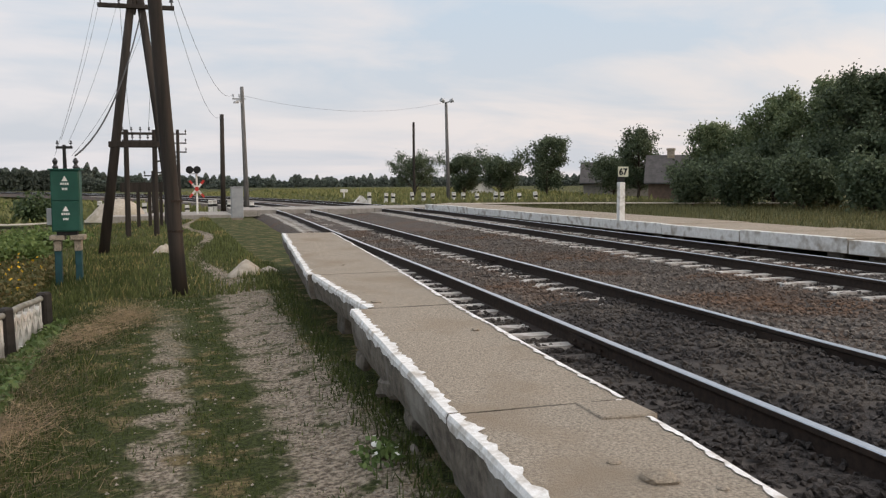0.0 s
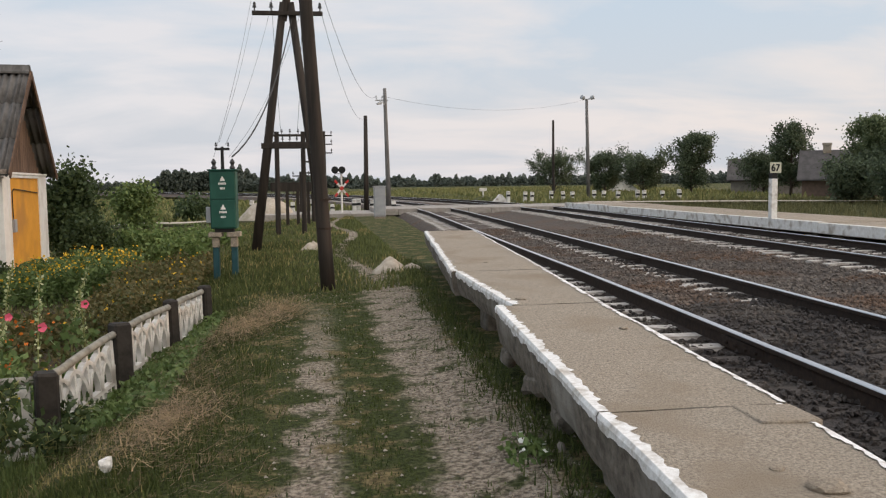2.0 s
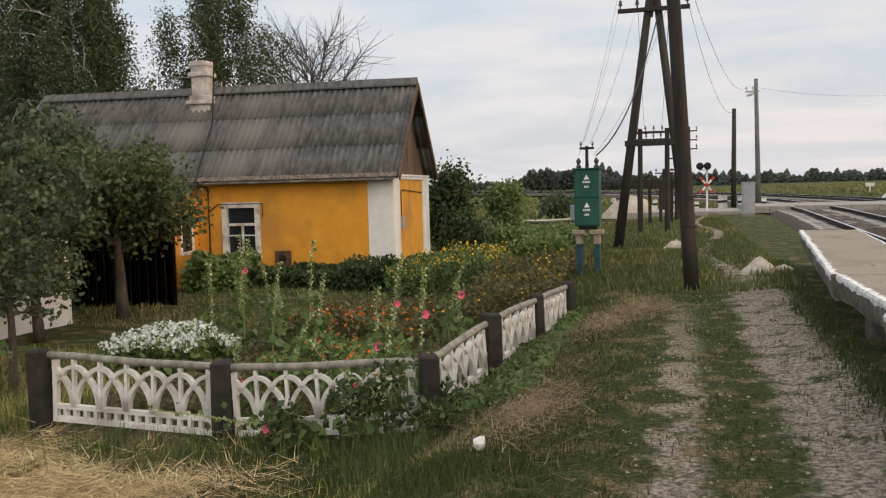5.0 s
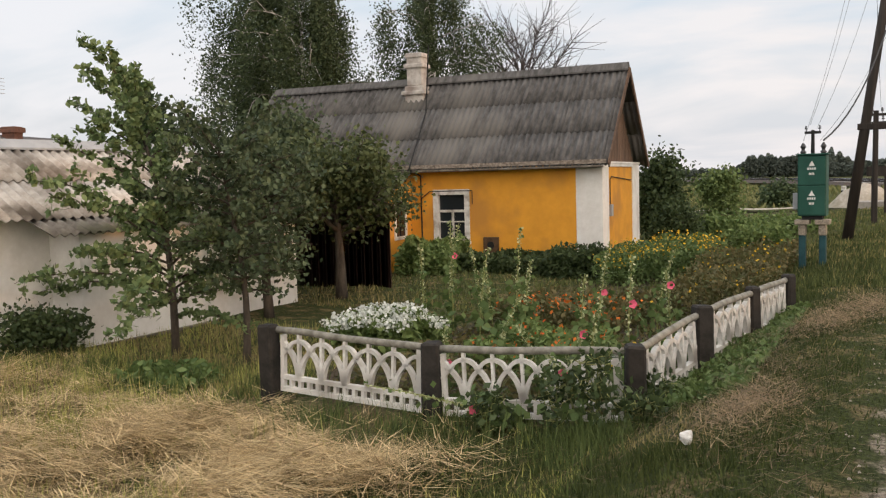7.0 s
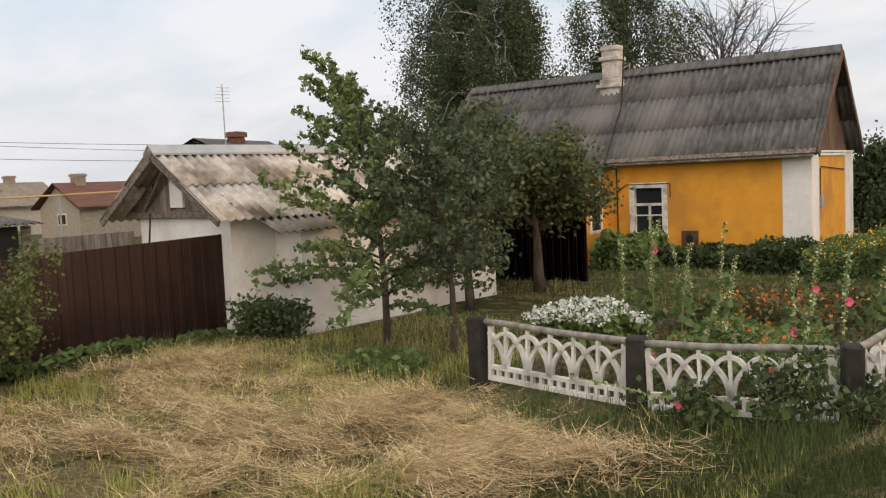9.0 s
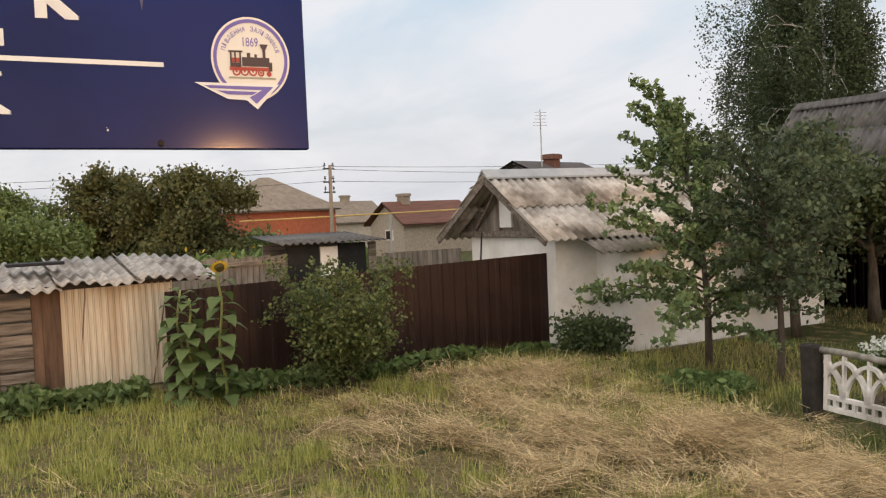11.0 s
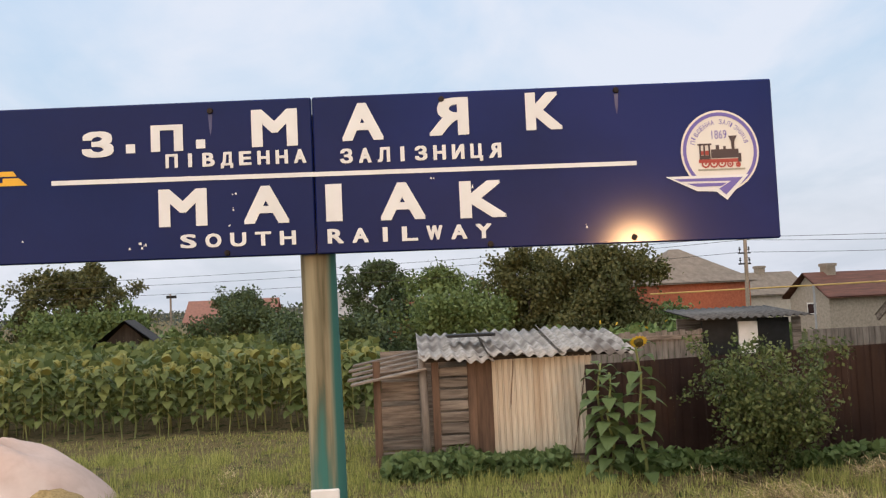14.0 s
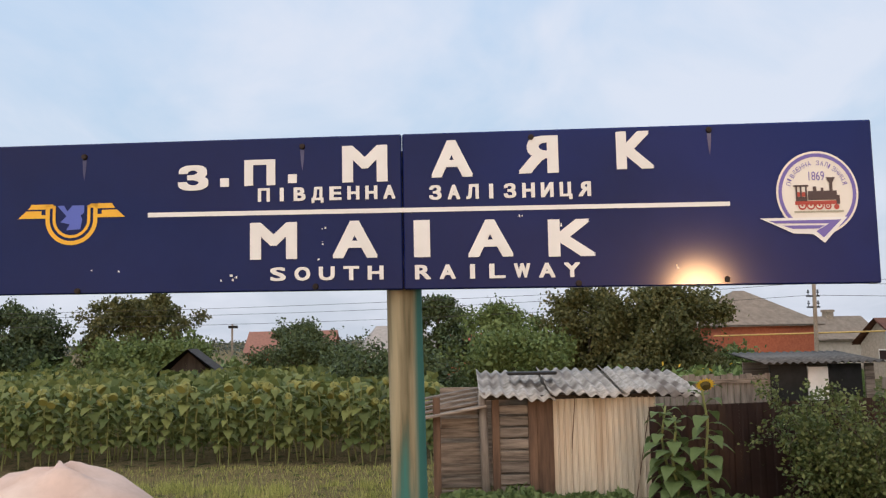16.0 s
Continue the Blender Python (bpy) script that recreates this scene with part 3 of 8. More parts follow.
def slab(y0, y1, xl0, xl1, xr0, xr1, z0, z1, thick, seed, label):
    """A cast slab with a crumbling edge; left and right edges and height run linearly."""
    rng = random.Random(seed)
    k = max(3, int((y1 - y0) / 0.12))
    bm = bmesh.new()
    rows = []
    for i in range(k + 1):
        f = i / k
        y = y0 + (y1 - y0) * f
        xl, xr, z = xl0 + (xl1 - xl0) * f, xr0 + (xr1 - xr0) * f, z0 + (z1 - z0) * f
        ja, jb = 0.014 * noise.noise((y * 1.4, seed, 0)), 0.012 * noise.noise((y * 1.4, seed, 5))
        t = thick * (1 + 0.15 * noise.noise((y * 2.2, seed, 9)))
        wx = xr - xl
        rough = 0.012 * noise.noise((y * 6, seed, 3))
        pts = [(xl + ja + 0.035 + rough, z - t), (xl + ja + 0.012 + rough, z - t * 0.6), (xl + ja + 0.002, z - 0.035), (xl + ja + 0.010, z)]
        pts += [(xl + wx * q, z + 0.006 * noise.noise((y * 2, q * 5, seed))) for q in (0.25, 0.5, 0.75)]
        pts += [(xr + jb - 0.02, z), (xr + jb, z - 0.025), (xr + jb, z - t)]
        rows.append([bm.verts.new((px, y, pz)) for px, pz in pts])
    for a, b in zip(rows, rows[1:]):
        for i in range(len(a)):
            j = (i + 1) % len(a)
            bm.faces.new((a[i], a[j], b[j], b[i]))
    bm.faces.new(rows[0])
    bm.faces.new(rows[-1][::-1])
    bmesh.ops.recalc_face_normals(bm, faces=bm.faces)
    root = thing("platform_slab", label, "platform slab", "near platform slabs")
    s = part("slab", bm, CONCRETE, root)
    # faces not turned up get the concrete with shade in its colour
    s.data.materials.append(SHADECONCRETE)
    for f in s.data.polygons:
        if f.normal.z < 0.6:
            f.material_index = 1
    # ragged painted stripe lapping over the edges
    for name, left, wid in (("painted_edge_inner", True, 0.06), ("painted_edge_track", False, 0.045)):
        bm = bmesh.new()
        prev = None
        kk = int((y1 - y0) / 0.035)
        for i in range(kk + 1):
            f = i / kk
            y = y0 + (y1 - y0) * f
            xl, xr, z = xl0 + (xl1 - xl0) * f, xr0 + (xr1 - xr0) * f, z0 + (z1 - z0) * f + 0.005
            w = wid * (1 + 0.35 * noise.noise((y * 5, seed, 2)) + 0.35 * noise.noise((y * 17, seed, 4)) + 0.30 * rng.uniform(-1, 1))
            if left:
                e = xl + 0.014 * noise.noise((y * 1.4, seed, 0))
                lap = 0.022 + 0.05 * abs(noise.noise((y * 4, 1, seed))) + 0.012 * rng.random()
                pts = [(e - 0.002, z - 0.02 - lap), (e - 0.004, z - 0.022), (e + 0.006, z), (e + w, z + 0.001)]
            else:
                e = xr + 0.012 * noise.noise((y * 1.4, seed, 5))
                pts = [(e + 0.004, z - 0.07), (e + 0.004, z - 0.02), (e - 0.015, z), (e - w, z + 0.001)]
            cur = [bm.verts.new((px, y, pz)) for px, pz in pts]
            if prev:
                for a in range(3):
                    bm.faces.new((prev[a], prev[a + 1], cur[a + 1], cur[a]))
            prev = cur
        bmesh.ops.recalc_face_normals(bm, faces=bm.faces)
        part(name, bm, EDGEPAINT, root, "worn white edge line")
    return root


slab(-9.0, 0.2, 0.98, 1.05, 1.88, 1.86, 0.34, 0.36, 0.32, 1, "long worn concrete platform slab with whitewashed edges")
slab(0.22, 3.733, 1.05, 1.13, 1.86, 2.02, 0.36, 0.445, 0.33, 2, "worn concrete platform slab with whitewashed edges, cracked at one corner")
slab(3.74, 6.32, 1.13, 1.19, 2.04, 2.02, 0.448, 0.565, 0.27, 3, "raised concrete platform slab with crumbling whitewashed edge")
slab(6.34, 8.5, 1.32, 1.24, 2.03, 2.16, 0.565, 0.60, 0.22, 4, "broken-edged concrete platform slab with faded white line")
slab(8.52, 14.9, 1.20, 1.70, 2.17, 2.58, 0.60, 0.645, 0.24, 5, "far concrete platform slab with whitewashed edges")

# low concrete blocks under the slabs
for i, (by, bx) in enumerate(((0.4, 1.45), (2.2, 1.5), (4.0, 1.5), (5.9, 1.45), (6.9, 1.6), (8.3, 1.55), (10.6, 1.75), (12.6, 1.9), (14.6, 2.05), (-3, 1.4), (-7, 1.4))):
    bm = bmesh.new()
    box(bm, (bx - 0.08, by - 0.16, -0.12), (bx + 0.40, by + 0.16, 0.30 if by < 3 else 0.42), bevel=0.02)
    tagged(part("support_block", bm, SHADECONCRETE), "rough grey concrete block under the platform", "concrete block", "platform supports")
# lumps broken out of the slab's underside, with a rusted bar
for bi, (lo, hi, tilt) in enumerate((((1.19, 5.0, 0.16), (1.30, 5.45, 0.27), -9), ((1.20, 4.62, 0.10), (1.29, 4.86, 0.21), 14), ((1.14, 4.42, 0.05), (1.19, 4.50, 0.09), 30), ((1.22, 6.1, 0.14), (1.30, 6.30, 0.28), 6))):
    bm = bmesh.new()
    box(bm, lo, hi, bevel=0.02)
    bmesh.ops.subdivide_edges(bm, edges=bm.edges[:], cuts=2, use_grid_fill=True)
    c = (Vector(lo) + Vector(hi)) / 2
    turn = Matrix.Rotation(radians(tilt), 3, "X")
    for v in bm.verts:
        q = v.co - c
        v.co = c + turn @ (q * (1 + 0.45 * noise.noise(v.co * 9 + Vector((bi, 0, 0)))))
    tagged(part("broken_concrete", bm, SHADECONCRETE), "broken lump of concrete fallen from the slab edge", "rubble", "rubble under the platform")

# ---------------- far platform ----------------
rng = random.Random(8)
y = -6.0
while y < 37:
    ln = 3.02
    sh = float(shift(y + 1.5)) * 0.3
    root = thing("far_platform_slab", "low concrete platform slab with whitewashed front face", "platform slab", "far platform slabs")
    bm = bmesh.new()
    zt = 0.47 + rng.uniform(-0.015, 0.015)
    box(bm, (10.78 + sh, y, 0.22), (13.2 + sh, y + ln - 0.04, zt), bevel=0.012)
    part("slab", bm, CONCRETE, root)
    bm = bmesh.new()
    box(bm, (10.765 + sh, y + 0.02, 0.235), (10.785 + sh, y + ln - 0.06, zt + 0.004), bevel=0.004)
    box(bm, (10.77 + sh, y + 0.02, zt - 0.01), (10.93 + sh, y + ln - 0.06, zt + 0.006))
    part("painted_face", bm, WHITEPAINT, root, "whitewashed front edge")
    bm = bmesh.new()
    box(bm, (10.95 + sh, y + 0.3, -0.1), (12.9 + sh, y + 0.7, 0.23))
    box(bm, (10.95 + sh, y + 2.3, -0.1), (12.9 + sh, y + 2.7, 0.23))
    part("footing", bm, SHADECONCRETE, root)
    y += ln

# ---------------- yellow house ----------------
HOUSE = pose(-6.36, 18.6, 0, 0, 0, 5.5)      # front right corner; x to the right, y to the back


def placed(root, m):
    root.matrix_basis = m
    return root


def build_house():
    base, eave, ridge, wide, left = -0.66, 1.76, 4.04, 4.2, -9.8
    root = placed(thing("house", "small ochre-yellow house with white corners and dark corrugated slate roof", "house"), HOUSE)
    # front wall with the window opening
    w0, w1, wz0, wz1 = -4.02, -3.28, 0.05, 1.16
    bm = bmesh.new()
    xs, zs = (left, w0, w1, -0.6), (base, wz0, wz1, eave)
    for i in range(3):
        for j in range(3):
            if (i, j) != (1, 1):
                box(bm, (xs[i], 0, zs[j]), (xs[i + 1], 0.35, zs[j + 1]))
    bmesh.ops.remove_doubles(bm, verts=bm.verts[:], dist=0.0005)
    part("front_wall", bm, ORANGE, root)
    for nm, lo, hi in (("rear_wall", (left, wide - 0.35, base), (0, wide, eave)), ("end_wall", (left, 0.35, base), (left + 0.35, wide - 0.35, eave)), ("gable_wall", (-0.35, 0.62, base), (-0.02, 3.38, eave - 0.07))):
        bm = bmesh.new()
        box(bm, lo, hi)
        part(nm, bm, ORANGE, root)
    # white corner pilasters and door-side frame
    for lo, hi in (((-0.6, -0.012, base), (0.012, 0.36, eave + 0.02)), ((-0.35, 0.36, base), (0.012, 0.62, eave)), ((-0.35, 3.38, base), (0.012, wide + 0.01, eave)), ((-0.35, 0.62, eave - 0.07), (0.012, 3.38, eave))):
        bm = bmesh.new()
        box(bm, lo, hi, bevel=0.01)
        part("corner_pilaster", bm, LIMEWASH, root, "whitewashed corner pilaster")
    bm = bmesh.new()
    box(bm, (-0.02, 0.55, base), (0.05, 3.45, base + 0.12))
    part("plinth", bm, SHADECONCRETE, root)
    # boarded gable
    k = 22
    for i in range(k):
        y0, y1 = 0.1 + (wide - 0.2) * i / k, 0.1 + (wide - 0.2) * (i + 1) / k - 0.012
        h0 = eave + 0.02 + (ridge - eave - 0.25) * (1 - abs((y0 + y1) / 2 - wide / 2) / (wide / 2))
        bm = bmesh.new()
        box(bm, (-0.16, y0, eave + 0.02), (-0.13, y1, max(h0, eave + 0.06)))
        part("gable_board", bm, BROWNWOOD, root)
    bm = bmesh.new()
    box(bm, (-0.25, -0.05, eave), (0.03, wide + 0.05, eave + 0.05), bevel=0.008)
    part("gable_ledge", bm, LIMEWASH, root)
    # roof: each slope in overlapping rows of corrugated sheets
    run, rise = wide / 2 + 0.30, ridge - eave + 0.02
    slope = math.hypot(run, rise)
    rng = random.Random(4)
    for front in (True, False):
        down = Vector((0, -run if front else run, -rise)).normalized()
        for r in range(3):
            x = left - 0.2
            while x < 0.18:
                wd = min(1.12, 0.19 - x)
                bm = bmesh.new()
                o = Vector((x, wide / 2, ridge)) + down * (slope * r / 3 - 0.02) + Vector((0, 0, 0.035 - 0.014 * r + rng.uniform(-0.006, 0.006)))
                wavy(bm, o, (1, rng.uniform(-0.004, 0.004), 0), down, wd + 0.02, slope / 3 + 0.05, 0.15, 0.027)
                part("slate_sheet", bm, ROOFSLATE, root, smooth=True)
                x += 1.12
    bm = bmesh.new()
    prism(bm, [(-0.16, -0.10), (0, 0.07), (0.16, -0.10), (0.16, -0.06), (0, 0.11), (-0.16, -0.06)], 10.1, pose(0.2, wide / 2, ridge + 0.05, 0, 0, 90))
    part("ridge_cap", bm, ROOFSLATE, root)
    for s in (-1, 1):
        bm = bmesh.new()
        a, b = Vector((0.2, wide / 2, ridge - 0.02)), Vector((0.2, wide / 2 + s * run, ridge - rise - 0.02))
        d = (b - a).normalized()
        q = Vector((0, -d.z, d.y)) * 0.07
        for p in ((a, b),):
            v = [bm.verts.new(c + off) for off in (Vector((0, 0, 0)), Vector((0.03, 0, 0))) for c in (a - q, b - q, b + q, a + q)]
            for f in ((0, 1, 2, 3), (7, 6, 5, 4), (0, 4, 5, 1), (1, 5, 6, 2), (2, 6, 7, 3), (3, 7, 4, 0)):
                bm.faces.new([v[i] for i in f])
        part("barge_board", bm, BROWNWOOD, root)
    bm = bmesh.new()
    box(bm, (left, -0.33, eave + 0.0), (0.16, -0.28, eave + 0.09))
    box(bm, (left, -0.28, eave - 0.01), (0.0, 0.0, eave + 0.02))
    part("eave_board", bm, GREYWOOD, root)
    bm = bmesh.new()
    rod(bm, (left, -0.30, eave - 0.05), (0.1, -0.30, eave - 0.06), 0.03)
    part("gutter", bm, SHADECONCRETE, root, "grey metal gutter")
    # chimney
    bm = bmesh.new()
    box(bm, (-5.55, 1.55, 3.3), (-5.02, 2.05, 3.95), bevel=0.02)
    box(bm, (-5.62, 1.48, 3.72), (-4.95, 2.12, 3.82), bevel=0.015)
    box(bm, (-5.50, 1.60, 3.95), (-5.07, 2.0, 4.72), bevel=0.02)
    box(bm, (-5.56, 1.54, 4.42), (-5.01, 2.06, 4.52), bevel=0.015)
    box(bm, (-5.53, 1.57, 4.68), (-5.04, 2.03, 4.80), bevel=0.015)
    part("chimney", bm, mat("whitewashed_brick", (0.56, 0.52, 0.48), (0.40, 0.36, 0.32), 9, 0.9, 0.4, c=(0.24, 0.20, 0.17), big=1.6), root, "sooty whitewashed brick chimney")
    bm = bmesh.new()
    tube(bm, [(-4.42, -0.04, -0.3), (-4.42, -0.04, 1.6), (-4.55, -0.42, 1.75), (-4.7, 1.0, 3.2), (-4.72, 1.3, 4.9)], 0.018)
    tube(bm, [(-4.42, -0.03, 1.05), (-4.2, -0.03, 1.22), (-3.1, -0.03, 1.22), (-3.1, -0.03, 0.9)], 0.012)
    part("cable", bm, BLACKISH, root)
    # window
    win = part("window", frame_bm(w0, w1, wz0, wz1), WHITEPAINT, root, "white-framed window")
    bm = bmesh.new()
    box(bm, (w0 - 0.12, -0.06, wz0 - 0.10), (w1 + 0.12, 0.03, wz0 - 0.03), bevel=0.008)
    part("window_sill", bm, WHITEPAINT, win)
    bm = bmesh.new()
    box(bm, (w0, 0.10, wz0), (w1, 0.108, wz1))
    part("pane", bm, GLASS, win)
    bm = bmesh.new()
    for cx in (w0 + 0.2, w1 - 0.2):
        pts = [(cx - 0.16 + 0.32 * i / 10, 0.16 + 0.015 * (i % 2)) for i in range(11)]
        for a, b in zip(pts, pts[1:]):
            v = [bm.verts.new((a[0], a[1], wz0)), bm.verts.new((b[0], b[1], wz0)), bm.verts.new((b[0], b[1], wz1)), bm.verts.new((a[0], a[1], wz1))]
            bm.faces.new(v)
    part("curtain", bm, LIMEWASH, win)
    # vent box in the wall
    bm = bmesh.new()
    box(bm, (-2.84, -0.05, -0.26), (-2.46, 0.02, 0.12), bevel=0.01)
    vb = part("vent_box", bm, mat("rusty_box", (0.12, 0.07, 0.035), (0.07, 0.04, 0.02), 8, 0.8, 0.3), root, "small rusty metal vent box")
    bm = bmesh.new()
    rod(bm, (-2.65, -0.058, -0.07), (-2.65, -0.05, -0.07), 0.09, n=14)
    part("vent_hole", bm, BLACKISH, vb)
    # meter box and cable on the gable side
    bm = bmesh.new()
    box(bm, (-0.02, 0.72, 0.55), (0.05, 0.9, 0.82), bevel=0.008)
    part("meter_box", bm, GREYPAINT, root, "small grey electric meter box")
    bm = bmesh.new()
    tube(bm, [(0.0, 0.78, 0.8), (0.0, 0.78, 1.4), (0.0, 0.95, 1.46), (0.0, 3.2, 1.36)], 0.012)
    part("cable", bm, BLACKISH, root)
    # front annex with lower roof
    ax0, ax1, ay = -8.6, -4.72, -1.25
    bm = bmesh.new()
    box(bm, (ax0, ay, base), (ax1, ay + 0.25, 1.12))
    box(bm, (ax1 - 0.25, ay + 0.25, base), (ax1, 0.0, 1.42))
    part("annex_wall", bm, ORANGE, root)
    bm = bmesh.new()
    dn = Vector((0, -1.75, -0.72)).normalized()
    wavy(bm, (ax0 - 0.1, 0.05, 1.82), (1, 0, 0), dn, ax1 - ax0 + 0.28, 1.95, 0.15, 0.024)
    part("annex_roof", bm, ROOFSLATE, root, smooth=True)
    bm = bmesh.new()
    box(bm, (ax1, -0.95, 0.1), (ax1 + 0.03, -0.3, 0.18))
    box(bm, (ax1, -0.95, 0.95), (ax1 + 0.03, -0.3, 1.03))
    box(bm, (ax1, -0.95, 0.18), (ax1 + 0.03, -0.87, 0.95))
    box(bm, (ax1, -0.38, 0.18), (ax1 + 0.03, -0.3, 0.95))
    aw = part("annex_window", bm, WHITEPAINT, root)
    bm = bmesh.new()
    box(bm, (ax1, -0.87, 0.18), (ax1 + 0.008, -0.38, 0.95))
    part("pane", bm, GLASS, aw)


def frame_bm(w0, w1, z0, z1):
    bm = bmesh.new()
    for lo, hi in (((w0 - 0.10, -0.03, z0 - 0.04), (w0 + 0.03, 0.12, z1 + 0.10)), ((w1 - 0.03, -0.03, z0 - 0.04), (w1 + 0.10, 0.12, z1 + 0.10)), ((w0 + 0.03, -0.03, z1 - 0.03), (w1 - 0.03, 0.12, z1 + 0.10)), ((w0 + 0.03, -0.03, z0 - 0.04), (w1 - 0.03, 0.12, z0 + 0.03))):
        box(bm, lo, hi, bevel=0.006)
    mx = (w0 + w1) / 2
    box(bm, (mx - 0.025, 0.06, z0), (mx + 0.025, 0.10, z0 + 0.68))
    box(bm, (w0, 0.06, z0 + 0.66), (w1, 0.10, z0 + 0.72))
    box(bm, (w0, 0.06, z0 + 0.42), (w1, 0.10, z0 + 0.45))
    return bm


build_house()

# ---------------- white shed ----------------


def build_shed():
    # coordinates run with the tracks
    root = thing("white_shed", "whitewashed outbuilding with pale mossy corrugated roof and boarded gable", "shed")
    base = -0.72
    y0, y1 = 6.75, 12.4                  # gable line and far end
    rx, rz = -11.75, 2.13                 # ridge
    ex, ez = -10.30, 1.25                # eave on the track side
    lx = 2 * rx - ex
    bm = bmesh.new()
    box(bm, (lx + 0.25, y0 + 0.15, base), (ex - 0.2, y1, ez - 0.02))
    part("wall", bm, LIMEWASH, root)
    # boarded gable
    k = 13
    for i in range(k):
        a, b = lx + 0.1 + (ex - lx - 0.2) * i / k, lx + 0.1 + (ex - lx - 0.2) * (i + 1) / k - 0.01
        h = ez + (rz - ez - 0.1) * (1 - abs((a + b) / 2 - rx) / (ex - rx))
        bm = bmesh.new()
        box(bm, (a, y0 + 0.12, ez - 0.02), (b, y0 + 0.15, max(h, ez + 0.05)))
        part("gable_board", bm, GREYWOOD_V, root)
    bm = bmesh.new()
    box(bm, (lx, y0 + 0.05, ez - 0.10), (ex - 0.1, y0 + 0.15, ez), bevel=0.008)
    part("gable_beam", bm, GREYWOOD, root)
    bm = bmesh.new()
    box(bm, (rx - 0.16, y0 + 0.07, ez + 0.06), (rx + 0.19, y0 + 0.12, ez + 0.66), bevel=0.006)
    ha = part("hatch", bm, LIMEWASH, root, "white loft hatch")
    bm = bmesh.new()
    box(bm, (rx - 0.20, y0 + 0.09, ez + 0.02), (rx - 0.16, y0 + 0.13, ez + 0.70))
    part("hatch_jamb", bm, mat("red_brown_paint", (0.20, 0.05, 0.035), (0.14, 0.04, 0.03), 8, 0.8, 0.2), ha)
    # roof in overlapping sheets
    dn = Vector((ex - rx + 0.12, 0, ez - rz - 0.10))
    L = dn.length
    rng = random.Random(2)
    for side in (1, -1):
        d = Vector((dn.x * side, 0, dn.z)).normalized()
        for r in range(2):
            y = y0 - 0.32
            while y < y1 + 0.2:
                bm = bmesh.new()
                o = Vector((rx, y, rz)) + d * (L * r / 2 - 0.02) + Vector((0, 0, 0.03 - 0.02 * r + rng.uniform(-0.006, 0.006)))
                wavy(bm, o, (0, 1, 0), d, 1.06, L / 2 + 0.09, 0.15, 0.024)
                part("roof_sheet", bm, LIGHTSLATE, root, smooth=True)
                y += 1.05
    bm = bmesh.new()
    prism(bm, [(-0.14, -0.08), (0, 0.05), (0.14, -0.08), (0.14, -0.05), (0, 0.08), (-0.14, -0.05)], y1 - y0 + 0.6, pose(rx, y0 - 0.33, rz + 0.05))
    part("ridge_cap", bm, GREYPAINT, root)
    for s in (1, -1):
        bm = bmesh.new()
        a, b = Vector((rx, y0 - 0.3, rz - 0.05)), Vector((rx + s * (dn.x + 0.05), y0 - 0.3, rz + dn.z - 0.06))
        q = Vector((-(b - a).z, 0, (b - a).x)).normalized() * 0.05
        v = [bm.verts.new(c + o) for o in (Vector(), Vector((0, 0.03, 0))) for c in (a - q, b - q, b + q, a + q)]
        for f in ((0, 1, 2, 3), (7, 6, 5, 4), (0, 4, 5, 1), (1, 5, 6, 2), (2, 6, 7, 3), (3, 7, 4, 0)):
            bm.faces.new([v[i] for i in f])
        part("barge_board", bm, GREYWOOD, root)
        bm = bmesh.new()
        rod(bm, (rx + s * 0.1, y0 - 0.05, rz - 0.25), (rx + s * 1.0, y0 + 0.1, ez - 0.02), 0.025)
        part("gable_strut", bm, GREYWOOD, root)
    # lower lean-to on the track side
    lx0, lx1, ly0 = -10.55, -9.9, 7.68
    bm = bmesh.new()
    box(bm, (lx0 - 0.9, ly0, base + 0.1), (lx1, y1 - 0.2, 0.90))
    part("leanto_wall", bm, LIMEWASH, root)
    bm = bmesh.new()
    box(bm, (lx0 - 0.9, ly0 - 0.06, base - 0.1), (lx1 + 0.07, y1 - 0.15, base + 0.10))
    part("plinth", bm, SHADECONCRETE, root, "dark concrete plinth")
    bm = bmesh.new()
    d2 = Vector((0.95, 0, -0.40)).normalized()
    wavy(bm, (ex - 0.10, ly0 - 0.55, 1.20), (0, 1, 0), d2, y1 - ly0 + 0.6, 0.72, 0.15, 0.024)
    part("leanto_roof", bm, mat("dark_mossy_slate", (0.25, 0.225, 0.19), (0.12, 0.105, 0.09), 6, 0.9, 0.4, c=(0.10, 0.10, 0.06), big=1.5), root, smooth=True)
    bm = bmesh.new()
    rod(bm, (rx - 0.45, y0 - 0.1, ez - 0.02), (rx - 0.05, y0 - 0.4, ez - 0.62), 0.015)
    part("cable", bm, BLACKISH, root)


build_shed()

# ---------------- brown profiled fences ----------------


